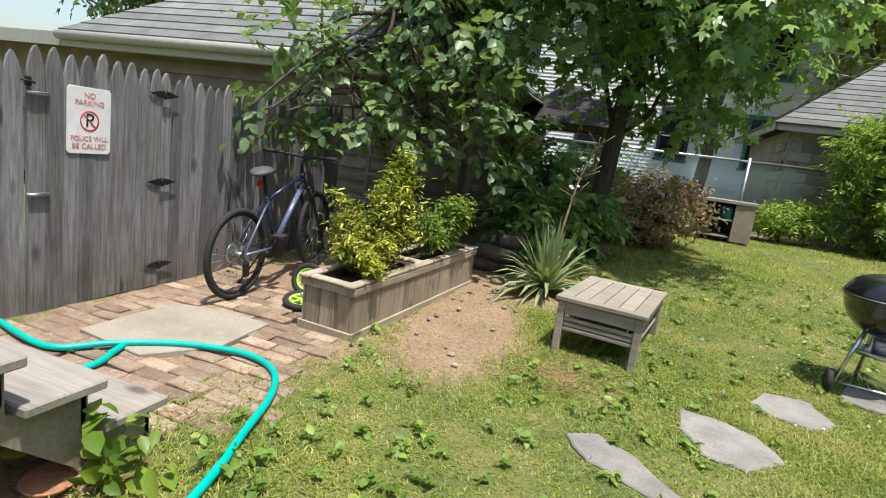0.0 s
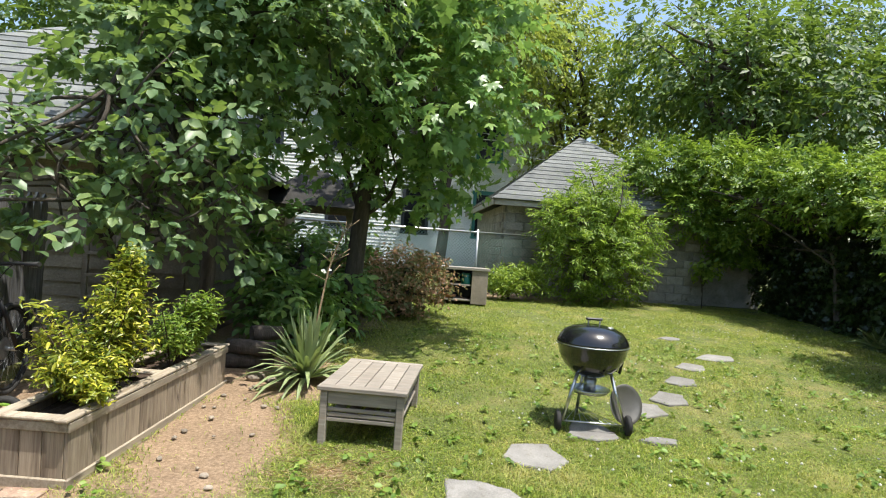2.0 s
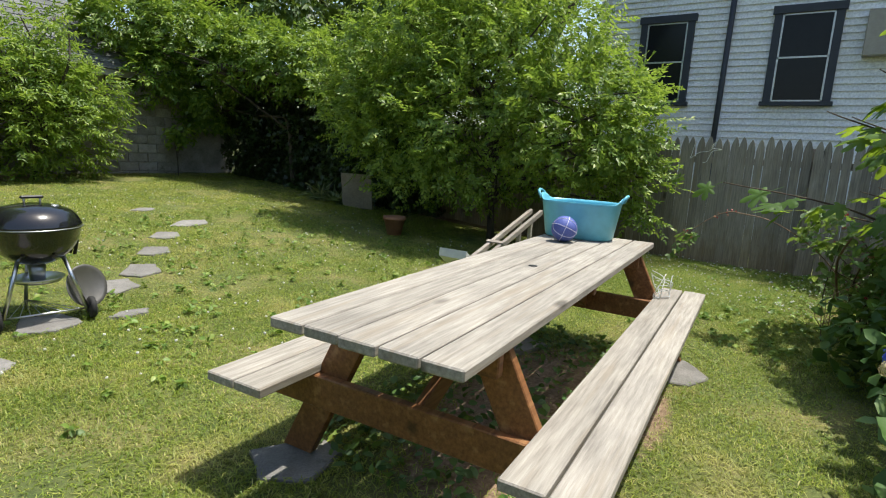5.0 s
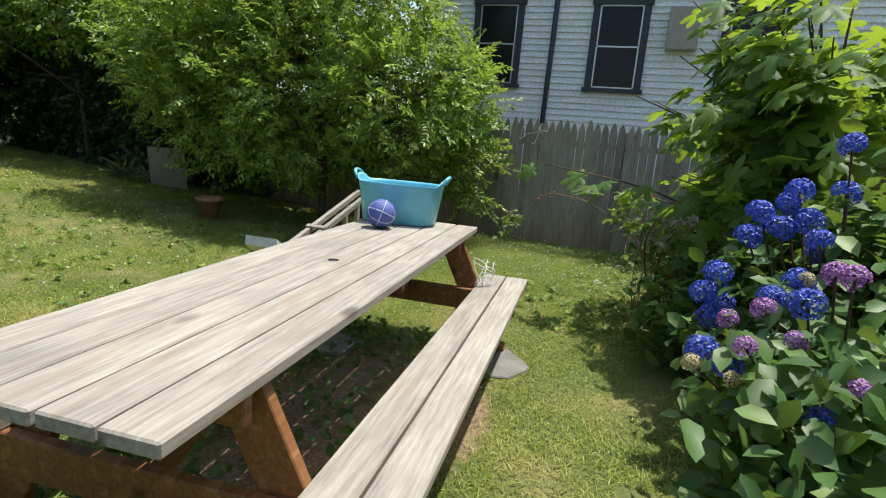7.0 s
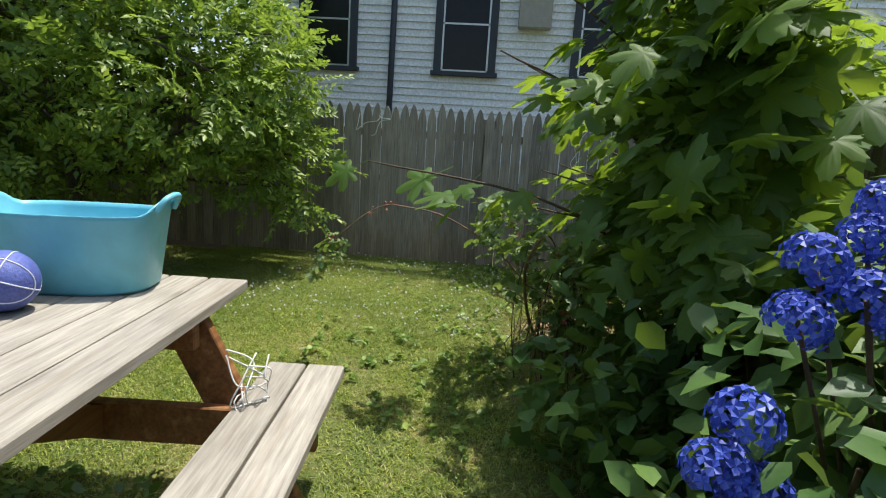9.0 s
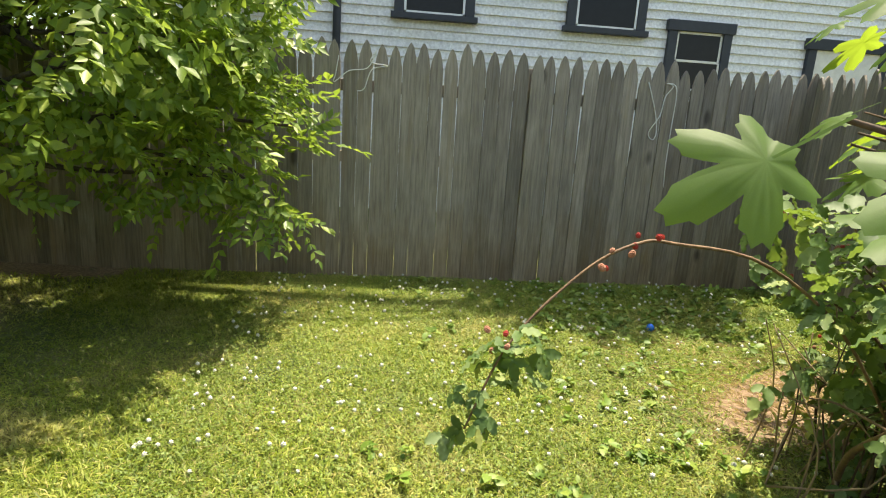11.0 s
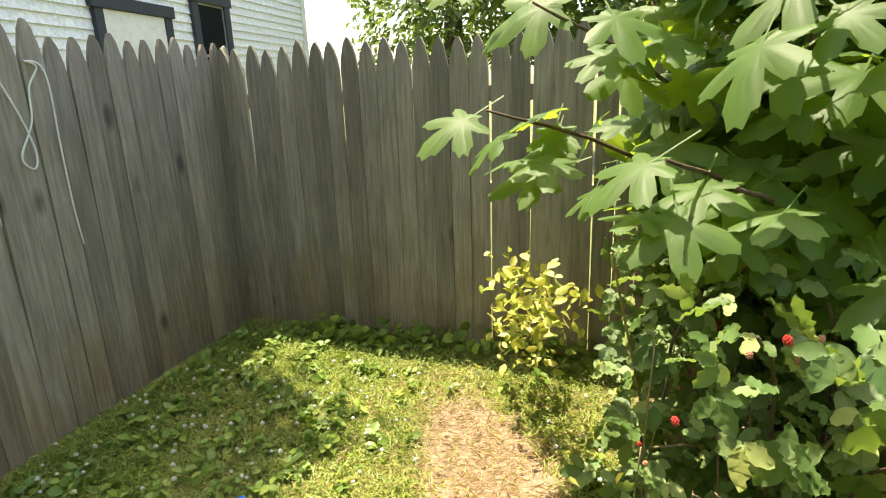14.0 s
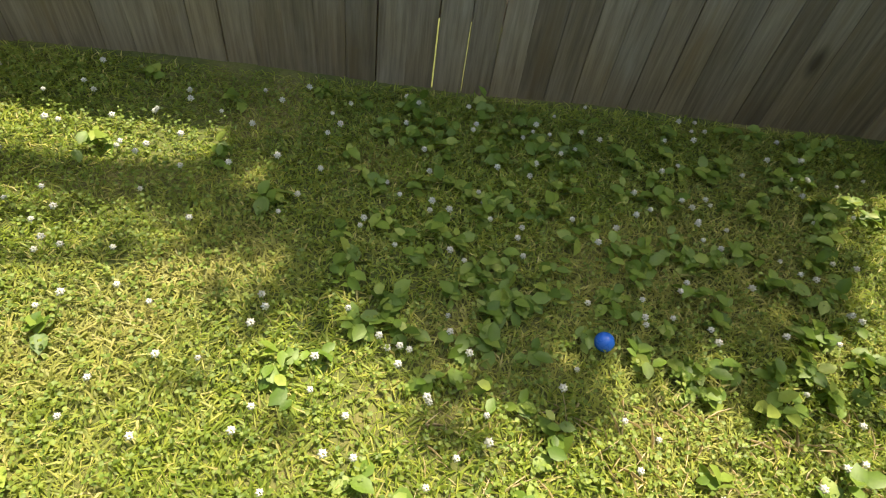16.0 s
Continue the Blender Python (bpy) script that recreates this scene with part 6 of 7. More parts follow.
def build_grill():
    g = float(rise(1.87, 3.72))
    t = thing("kettle_grill", "black kettle charcoal grill on tripod legs", "grill", pose(1.88, 3.72, g))
    R = 0.262
    bowl = [(0.001, 0.385), (0.08, 0.392), (0.15, 0.425), (0.21, 0.485), (0.248, 0.555), (R, 0.625), (R + 0.006, 0.632), (R + 0.006, 0.638), (R - 0.012, 0.64), (0.001, 0.64)]
    part("bowl", lathe(bmesh.new(), bowl, 40), ENAMEL, t)
    lid = [(R + 0.004, 0.645), (R + 0.010, 0.648), (R + 0.008, 0.66), (0.25, 0.70), (0.218, 0.740), (0.16, 0.770), (0.09, 0.786), (0.001, 0.79)]
    lo = part("lid", lathe(bmesh.new(), [(0.001, 0.645)] + lid, 40), ENAMEL, t, "glossy black domed lid")
    part("rim", tube(bmesh.new(), [(math.cos(a) * (R + 0.009), math.sin(a) * (R + 0.009), 0.643) for a in [2 * math.pi * k / 40 for k in range(41)]], 0.004, 6, False), METAL, lo)
    h = tube(bmesh.new(), [(-0.045, 0, 0.785), (-0.045, 0, 0.826)], 0.006, 6)
    tube(h, [(0.045, 0, 0.785), (0.045, 0, 0.826)], 0.006, 6)
    part("handle_post", h, METAL, lo)
    part("handle", boxed(-0.065, -0.013, 0.822, 0.065, 0.013, 0.842, 0.007), IRON, lo)
    vent = lathe(bmesh.new(), [(0.03, 0.775), (0.032, 0.783), (0.0, 0.785)], 16)
    bmesh.ops.translate(vent, verts=vent.verts, vec=(0.10, -0.06, -0.002))
    part("vent", vent, METAL, lo, "silver lid vent")
    feet = ((-0.235, -0.11, 0.075), (0.22, -0.17, 0.075), (0.0, 0.27, 0.0))
    tops = ((-0.12, -0.07, 0.45), (0.12, -0.09, 0.45), (0.0, 0.15, 0.45))
    for a, b in zip(tops, feet):
        part("leg", tube(bmesh.new(), [a, b], 0.013, 10), ALU, t)
    for x, y, z in feet[:2]:
        wb = lathe(bmesh.new(), [(0.02, -0.018), (0.066, -0.018), (0.075, -0.010), (0.075, 0.010), (0.066, 0.018), (0.02, 0.018)], 24)
        bmesh.ops.rotate(wb, verts=wb.verts, cent=(0, 0, 0), matrix=Euler((0, radians(90), radians(-8))).to_matrix())
        bmesh.ops.translate(wb, verts=wb.verts, vec=(x + (0.03 if x > 0 else -0.03), y, 0.076))
        part("wheel", wb, RUBBER, t)
    part("axle", tube(bmesh.new(), [(-0.26, -0.106, 0.076), (0.26, -0.178, 0.076)], 0.006, 8), ALU, t)
    wire = bmesh.new()
    for k in range(8):
        u = k / 7
        tube(wire, [(-0.21 + 0.40 * u, -0.115 - 0.05 * u, 0.075), (0.0, 0.25, 0.09)], 0.0025, 5)
    part("rack", wire, METAL, t, "wire bottom rack")
    part("ash_catcher", lathe(bmesh.new(), [(0.001, 0.268), (0.13, 0.27), (0.155, 0.30), (0.15, 0.302), (0.12, 0.28), (0.001, 0.278)], 28), ALU, t, "aluminium ash pan")
    part("ash_pipe", lathe(bmesh.new(), [(0.045, 0.28), (0.05, 0.39), (0.0, 0.39)], 16), METAL, t)
    sh = tube(bmesh.new(), [(0.235, 0.02, 0.42), (0.265, 0.02, 0.56), (0.268, 0.05, 0.58)], 0.012, 8)
    tube(sh, [(0.235, 0.09, 0.42), (0.265, 0.09, 0.56), (0.268, 0.05, 0.58)], 0.012, 8)
    part("side_handle", sh, IRON, t)
    gr = bmesh.new()
    lathe(gr, [(0.001, -0.006), (0.135, -0.004), (0.152, 0.012), (0.150, 0.016), (0.13, 0.004), (0.001, 0.003)], 32)
    bmesh.ops.rotate(gr, verts=gr.verts, cent=(0, 0, 0), matrix=Euler((radians(72), 0, radians(18))).to_matrix())
    bmesh.ops.translate(gr, verts=gr.verts, vec=(0.26, -0.07, 0.205))
    part("hanging_lid_tray", gr, DULL, t, "dull round metal tray hung beside the legs")


build_grill()

# ---------------------------------------------------------------- planters and shrubs in them
def build_planter(x, y, turn, length=0.93, tilt=0.0, cross=False):
    g = float(rise(x, y)) - (0.005 if cross else 0)
    t = thing("wooden_planter", "long weathered wooden planter box of dark soil" if cross else "weathered wooden planter box filled with dark soil", "planter", pose(x, y, g, tilt, 0, turn), "planters by the patio")
    W, L, H = 0.37, length, 0.335
    rng = random.Random(int(y * 10))
    for sx in (-1, 1):
        n = max(4, round(L / 0.152))
        for k in range(n):
            y0 = -L / 2 + k * L / n
            part("board", boxed(sx * W / 2 - 0.011, y0 + 0.002, 0.0, sx * W / 2 + 0.011, y0 + L / n - 0.002, H - 0.02, 0.003), PLANTER_WOOD, t)
    for sy in (-1, 1):
        n = 3
        for k in range(n):
            x0 = -W / 2 + 0.012 + k * (W - 0.024) / n
            part("board", boxed(x0 + 0.002, sy * (L / 2 - 0.014) - 0.011, 0.0, x0 + (W - 0.024) / n - 0.002, sy * (L / 2 - 0.014) + 0.011, H - 0.02, 0.003), PLANTER_WOOD, t)
    for z0, z1, o in ((-0.02, 0.045, 0.018), (H - 0.055, H - 0.004, 0.012)):
        for sx in (-1, 1):
            part("band", boxed(sx * (W / 2 + 0.011) - (0 if sx > 0 else o), -L / 2 - o, z0, sx * (W / 2 + 0.011) + (o if sx > 0 else 0), L / 2 + o, z1, 0.004), PLANTER_TRIM, t)
        for sy in (-1, 1):
            part("band", boxed(-W / 2 - 0.010, sy * L / 2 - (0 if sy > 0 else o), z0, W / 2 + 0.010, sy * L / 2 + (o if sy > 0 else 0), z1, 0.004), PLANTER_TRIM, t)
    for sx in (-1, 1):
        part("cap", boxed(sx * (W / 2 - 0.012) - 0.036, -L / 2 - 0.035, H - 0.002, sx * (W / 2 - 0.012) + 0.036, L / 2 + 0.035, H + 0.02, 0.007), PLANTER_TRIM, t)
    for sy in (-1, 1):
        part("cap", boxed(-W / 2 + 0.026, sy * (L / 2 - 0.012) - 0.036, H - 0.001, W / 2 - 0.026, sy * (L / 2 - 0.012) + 0.036, H + 0.019, 0.007), PLANTER_TRIM, t)
    if cross:
        part("cap", boxed(-W / 2 + 0.026, -0.04, H - 0.003, W / 2 - 0.026, 0.04, H + 0.017, 0.007), PLANTER_TRIM, t)
    bm = bmesh.new()
    bmesh.ops.create_grid(bm, x_segments=16, y_segments=30, size=0.5)
    for v in bm.verts:
        v.co = Vector((v.co.x * (W - 0.03), v.co.y * (L - 0.05), H - 0.05 + noise.noise(v.co * 9) * 0.018))
    part("soil", bm, SOIL, t)
    return t


build_planter(-1.328, 3.44, -5.5, 1.90, 1.4, True)
build_planter(-2.25, 4.45, 84, 0.7)


def twig_shrub(name, label, x, y, z, blobs, n, size, mat, stems):
    t = plant(name, label, "shrub", (x, y, z))
    rng = random.Random(n)
    bm = bmesh.new()
    P = []
    for k in range(stems):
        b = rng.choice(blobs)
        e = Vector((b[0] + rng.uniform(-1, 1) * b[3], b[1] + rng.uniform(-1, 1) * b[4], b[2] + rng.uniform(-0.6, 1.0) * b[5]))
        a = Vector((e.x * 0.2, e.y * 0.3, 0))
        L = smooth_line([a, a.lerp(e, 0.5) + Vector((0, 0, 0.04)), e], 5)
        tube(bm, L, 0.0035, 5)
        for q in L[3:]:
            for j in range(max(1, n // (stems * 8))):
                P.append(tuple(q + Vector((rng.gauss(0, 0.028), rng.gauss(0, 0.028), rng.gauss(0.01, 0.028)))))
    part("stems", bm, CANE_DARK, t)
    leaf_cloud("leaves", np.array(P), size, NARROW, mat, t, 0.8, out=(0, 0, -0.1))


twig_shrub("gold_shrub", "golden-tipped evergreen shrub growing in the planter", -1.36, 2.98, 0.29, [(-0.05, -0.02, 0.36, 0.26, 0.30, 0.22), (0.03, 0.12, 0.56, 0.14, 0.18, 0.18), (0.06, 0.16, 0.72, 0.04, 0.04, 0.16), (0.0, -0.22, 0.18, 0.20, 0.16, 0.12)], 9600, 0.046, LEAF_GOLD, 110)
twig_shrub("green_shrub", "smaller green shrub growing in the far planter", -1.22, 3.75, 0.34, [(0.0, 0.0, 0.28, 0.20, 0.26, 0.18), (0.12, 0.1, 0.40, 0.1, 0.12, 0.12)], 3400, 0.048, LEAF_BUSH, 50)


def build_bicycle():
    b = thing("bicycle", "navy and pale blue hybrid bicycle leaning by the fence", "bicycle", pose(-2.27, 2.68, 0.0, 0, -5, 93))
    R = 0.325
    fw = 1.02
    for nm, x in (("rear_wheel", 0.0), ("front_wheel", fw)):
        w = new(nm)
        w.parent = b
        w.matrix_basis = pose(x, 0, R, 90, 0, 0 if x == 0 else 8)
        ring = lambda r, k: [(r * math.cos(2 * math.pi * i / k), r * math.sin(2 * math.pi * i / k), 0) for i in range(k + 1)]
        part("tyre", tube(bmesh.new(), ring(R - 0.02, 48), 0.021, 8, False), RUBBER, w)
        part("rim", tube(bmesh.new(), ring(R - 0.046, 48), 0.011, 6, False), IRON, w)
        bm = bmesh.new()
        for k in range(28):
            a = 2 * math.pi * k / 28
            tube(bm, [(0.02 * math.cos(a + 1.3), 0.02 * math.sin(a + 1.3), 0.02 * (-1) ** k), ((R - 0.05) * math.cos(a), (R - 0.05) * math.sin(a), 0)], 0.0012, 3)
        part("spokes", bm, METAL, w)
        part("hub", tube(bmesh.new(), [(0, 0, -0.05), (0, 0, 0.05)], 0.017, 10), METAL, w)
        part("brake_disc", lathe(bmesh.new(), [(0.05, -0.032), (0.08, -0.032), (0.08, -0.029), (0.05, -0.029)], 24), METAL, w)
    bb, seat, head, headlow, rear, front = (0.43, 0, 0.29), (0.32, 0, 0.72), (0.80, 0, 0.83), (0.83, 0, 0.71), (0, 0, R), (fw, 0, R)
    part("top_tube", tube(bmesh.new(), [(0.335, 0, 0.66), (0.80, 0, 0.80)], 0.017, 10), FRAME_NAVY, b)
    part("down_tube", tube(bmesh.new(), [bb, (0.82, 0, 0.74)], 0.022, 10), FRAME_BLUE, b)
    part("seat_tube", tube(bmesh.new(), [bb, (0.325, 0, 0.70)], 0.017, 10), FRAME_NAVY, b)
    part("head_tube", tube(bmesh.new(), [head, headlow], 0.022, 10), FRAME_NAVY, b)
    for s in (-1, 1):
        part("seat_stay", tube(bmesh.new(), [(0.33, s * 0.015, 0.66), (0, s * 0.06, R)], 0.009, 8), FRAME_BLUE, b)
        part("chain_stay", tube(bmesh.new(), [(0.43, s * 0.03, 0.29), (0, s * 0.06, R)], 0.010, 8), FRAME_BLUE, b)
        part("fork_blade", tube(bmesh.new(), [(0.835, s * 0.05, 0.70), (0.90, s * 0.055, 0.58), (fw, s * 0.055, R)], 0.014, 8), IRON, b)
    part("fork_crown", tube(bmesh.new(), [(0.835, -0.06, 0.70), (0.835, 0.06, 0.70)], 0.016, 8), IRON, b)
    part("seat_post", tube(bmesh.new(), [(0.322, 0, 0.70), (0.29, 0, 0.86)], 0.014, 8), IRON, b)
    sd = bmesh.new()
    bmesh.ops.create_uvsphere(sd, u_segments=20, v_segments=10, radius=1)
    for v in sd.verts:
        wx = 0.085 * (1.0 - 0.72 * max(0, (v.co.x + 0.3) / 1.3))
        v.co = Vector((0.30 + v.co.x * 0.135, v.co.y * wx, 0.885 + v.co.z * 0.032 - 0.02 * v.co.x * v.co.x))
    for f in sd.faces:
        f.smooth = True
    part("saddle", sd, SADDLE, b, "grey padded saddle")
    part("rear_light", boxed(0.235, -0.022, 0.77, 0.262, 0.022, 0.815, 0.006), RED_LENS, b, "red rear reflector")
    part("stem", tube(bmesh.new(), [(0.795, 0, 0.83), (0.785, 0, 0.91), (0.85, 0, 0.945)], 0.016, 8), IRON, b)
    part("handlebar", tube(bmesh.new(), smooth_line([(0.76, -0.31, 0.975), (0.84, -0.10, 0.955), (0.855, 0, 0.945), (0.84, 0.10, 0.955), (0.76, 0.31, 0.975)], 5), 0.012, 8), IRON, b)
    for s in (-1, 1):
        part("grip", tube(bmesh.new(), [(0.775, s * 0.24, 0.968), (0.745, s * 0.34, 0.978)], 0.017, 8), RUBBER, b)
        part("brake_lever", tube(bmesh.new(), [(0.81, s * 0.19, 0.955), (0.85, s * 0.27, 0.94)], 0.005, 6), METAL, b)
    cr = lathe(bmesh.new(), [(0.02, -0.004), (0.085, -0.004), (0.09, 0.0), (0.085, 0.004), (0.02, 0.004)], 32)
    bmesh.ops.rotate(cr, verts=cr.verts, cent=(0, 0, 0), matrix=Euler((radians(90), 0, 0)).to_matrix())
    bmesh.ops.translate(cr, verts=cr.verts, vec=(0.43, -0.05, 0.29))
    part("chainring", cr, IRON, b)
    for s in (-1, 1):
        e = (0.43 + s * 0.11, s * 0.08, 0.29 - s * 0.12)
        part("crank", tube(bmesh.new(), [(0.43, s * 0.07, 0.29), e], 0.010, 6), IRON, b)
        part("pedal", boxed(e[0] - 0.045, e[1] + (0 if s > 0 else -0.09), e[2] - 0.012, e[0] + 0.045, e[1] + (0.09 if s > 0 else 0), e[2] + 0.012, 0.004), RUBBER, b)
    ch = tube(bmesh.new(), [(0.43, -0.05, 0.375), (0.02, -0.05, R + 0.045), (-0.03, -0.05, R), (0.02, -0.05, R - 0.04), (0.03, -0.05, 0.20), (0.06, -0.05, 0.17), (0.43, -0.05, 0.205)], 0.005, 5)
    part("chain", ch, IRON, b)
    part("derailleur", boxed(0.0, -0.07, 0.16, 0.05, -0.04, 0.27, 0.006), IRON, b)
    part("kickstand", tube(bmesh.new(), [(0.38, 0.05, 0.27), (0.22, 0.16, 0.01)], 0.007, 6), IRON, b)
    cab = tube(bmesh.new(), smooth_line([(0.80, -0.15, 0.955), (0.90, -0.05, 0.90), (0.84, 0.0, 0.80), (0.70, 0.02, 0.76)], 5), 0.003, 5)
    part("cable", cab, RUBBER, b)


build_bicycle()


def build_balance_bike():
    b = thing("balance_bike", "small toy bike with lime green wheels lying down", "toy", pose(-1.86, 2.92, 0.0, 0, 0, 30))
    for nm, m in (("wheel", pose(-0.02, -0.12, 0.05, 12, 0, 0)), ("wheel", pose(0.0, 0.14, 0.14, 68, 0, -20))):
        w = new(nm)
        w.parent = b
        w.matrix_basis = m
        part("tyre", tube(bmesh.new(), [(0.105 * math.cos(a), 0.105 * math.sin(a), 0) for a in [2 * math.pi * k / 32 for k in range(33)]], 0.024, 8, False), RUBBER, w)
        part("rim", tube(bmesh.new(), [(0.082 * math.cos(a), 0.082 * math.sin(a), 0) for a in [2 * math.pi * k / 32 for k in range(33)]], 0.014, 6, False), LIME, w, "lime green plastic rim")
        for k in range(5):
            a = 2 * math.pi * k / 5
            part("spoke", boxed(0.0, -0.011, -0.008, 0.08, 0.011, 0.008, 0.003, Matrix.Rotation(a, 4, 'Z')), LIME, w)
        part("hub", lathe(bmesh.new(), [(0.024, -0.02), (0.026, 0.0), (0.024, 0.02)], 14), LIME, w)
    part("frame", tube(bmesh.new(), smooth_line([(-0.02, -0.12, 0.09), (0.1, -0.02, 0.13), (0.0, 0.14, 0.14)], 5), 0.018, 8), TRIM_WHITE, b, "white tube frame")


build_balance_bike()


def build_hose():
    h = thing("garden_hose", "teal garden hose snaking over bricks and grass", "hose")
    pts = [(-2.75, 1.42, 0.03), (-2.28, 1.35, 0.03), (-2.10, 1.56, 0.03), (-1.85, 1.76, 0.03), (-1.52, 1.86, 0.03), (-1.27, 1.78, 0.03), (-1.11, 1.56, 0.03), (-0.99, 1.23, 0.03), (-0.89, 0.95, 0.03), (-0.78, 0.5, 0.03), (-0.7, 0.0, 0.03)]
    part("loop", tube(bmesh.new(), smooth_line(pts, 8), 0.017, 12), HOSE, h)
    part("loop", tube(bmesh.new(), smooth_line([(-2.06, 1.60, 0.022), (-2.02, 1.50, 0.022), (-1.96, 1.36, 0.022), (-1.98, 1.15, 0.022), (-2.2, 0.9, 0.022)], 8), 0.017, 12), HOSE, h)


build_hose()

STONES = [((0.18, 2.04), (0.30, 2.15), (0.50, 2.02), (0.70, 1.78), (0.62, 1.70), (0.42, 1.80), (0.24, 1.92)),
          ((0.70, 2.74), (0.86, 2.72), (1.07, 2.62), (1.15, 2.40), (0.96, 2.20), (0.78, 2.24), (0.70, 2.48)),
          ((1.10, 3.09), (1.22, 3.32), (1.47, 3.35), (1.53, 3.05), (1.36, 2.90), (1.2, 2.95)),
          ((1.66, 3.50), (1.78, 3.78), (2.02, 3.74), (2.06, 3.50), (1.86, 3.42)),
          ((2.20, 3.48), (2.32, 3.56), (2.50, 3.52), (2.44, 3.43), (2.28, 3.42)),
          ((2.33, 4.12), (2.52, 4.36), (2.72, 4.32), (2.70, 4.06), (2.46, 3.94)),
          ((2.72, 4.46), (2.95, 4.74), (3.12, 4.62), (3.04, 4.36), (2.82, 4.30)),
          ((3.16, 5.06), (3.36, 5.32), (3.56, 5.22), (3.46, 4.98), (3.26, 4.94)),
          ((3.60, 5.72), (3.82, 5.96), (4.02, 5.84), (3.92, 5.62), (3.70, 5.56)),
          ((4.12, 6.22), (4.42, 6.50), (4.72, 6.40), (4.60, 6.16), (4.30, 6.10)),
          ((4.20, 7.38), (4.38, 7.54), (4.58, 7.46), (4.48, 7.30), (4.30, 7.28)),
          ((1.84, 1.35), (2.11, 1.22), (2.10, 1.05), (1.87, 0.98), (1.74, 1.16)),
          ((3.92, 0.16), (4.20, 0.24), (4.40, 0.14), (4.17, -0.06), (3.96, 0.02)),
          ((3.66, 1.22), (3.9, 1.40), (4.06, 1.2), (4.0, 0.98), (3.74, 1.02))]


def build_stones():
    rng = random.Random(8)
    for i, o in enumerate(STONES):
        cx, cy = sum(p[0] for p in o) / len(o), sum(p[1] for p in o) / len(o)
        pts = []
        for k, p in enumerate(o):
            q = o[(k + 1) % len(o)]
            for u in (0.0, 0.33, 0.66):
                j = rng.uniform(-0.012, 0.012)
                pts.append((p[0] + (q[0] - p[0]) * u - cx + j, p[1] + (q[1] - p[1]) * u - cy + rng.uniform(-0.012, 0.012)))
        n, s = len(pts), sum(pts[k][0] * pts[(k + 1) % len(pts)][1] - pts[(k + 1) % len(pts)][0] * pts[k][1] for k in range(len(pts)))
        if s < 0:
            pts = pts[::-1]
        bm = slab_of(pts, -0.05, 0.016, 0.007)
        ob = part("stepping_stone", bm, STONE, None)
        ob.matrix_world = pose(cx, cy, float(rise(cx, cy)), math.degrees(0.04) if cy > 3.5 else 0, rng.uniform(-1, 1), 0)
        tagged(ob, "irregular grey flagstone set in the grass" if i < 11 else "grey paving stone under a picnic table leg", "stone", "stepping stones" if i < 11 else "pavers under the table")


build_stones()


def build_edge_stone():
    t = thing("stone", "reddish-brown stone half buried at the dirt edge", "stone", pose(6.42, -1.10, 0.0, 0, 0, 25))
    bm = bmesh.new()
    bmesh.ops.create_icosphere(bm, subdivisions=3, radius=1.0)
    for v in bm.verts:
        k = 1 + 0.22 * noise.noise(v.co * 1.7)
        v.co = Vector((v.co.x * 0.13 * k, v.co.y * 0.065 * k, 0.012 + v.co.z * 0.05 * k))
    part("body", bm, BROWN_STONE, t)


build_edge_stone()
# ---------------------------------------------------------------- back of the yard
def build_shelf_bench():
    g = 0.38
    s = thing("potting_bench", "low grey wooden potting shelf holding garden odds", "bench", pose(1.53, 9.6, g))
    part("top", boxed(-0.48, -0.25, 0.60, 0.46, 0.25, 0.65, 0.006), STEP_WOOD, s)
    part("side", boxed(0.14, -0.23, 0.0, 0.42, -0.20, 0.60, 0.004), STEP_SIDE, s)
    part("side", boxed(-0.44, -0.22, 0.0, -0.41, 0.22, 0.60, 0.004), STEP_SIDE, s)
    part("side", boxed(0.40, -0.22, 0.0, 0.43, 0.22, 0.60, 0.004), STEP_SIDE, s)
    part("back", boxed(-0.44, 0.20, 0.0, 0.43, 0.22, 0.60, 0.004), TRIM_DARK, s)
    part("shelf", boxed(-0.41, -0.2, 0.05, 0.14, 0.2, 0.08, 0.004), STEP_WOOD, s)
    part("shelf", boxed(-0.41, -0.2, 0.32, 0.14, 0.2, 0.345, 0.004), STEP_WOOD, s)
    b = thing("watering_can", "teal plastic watering can on the shelf", "watering can", pose(1.58, 9.5, g + 0.345))
    part("body", lathe(bmesh.new(), [(0.085, 0), (0.09, 0.02), (0.08, 0.19), (0.06, 0.2), (0.0, 0.2)], 20), TEAL, b)
    part("spout", tube(bmesh.new(), [(0.07, 0, 0.05), (0.18, 0, 0.2)], 0.012, 8), TEAL, b)
    part("handle", tube(bmesh.new(), smooth_line([(-0.07, 0, 0.05), (-0.14, 0, 0.12), (-0.05, 0, 0.21)], 4), 0.008, 6), TEAL, b)
    p = thing("flower_pot", "terracotta saucer on the lower shelf", "pot", pose(1.3, 9.5, g + 0.08))
    part("body", lathe(bmesh.new(), [(0.06, 0), (0.11, 0.05), (0.12, 0.06), (0.0, 0.05)], 20), TERRACOTTA, p)


build_shelf_bench()


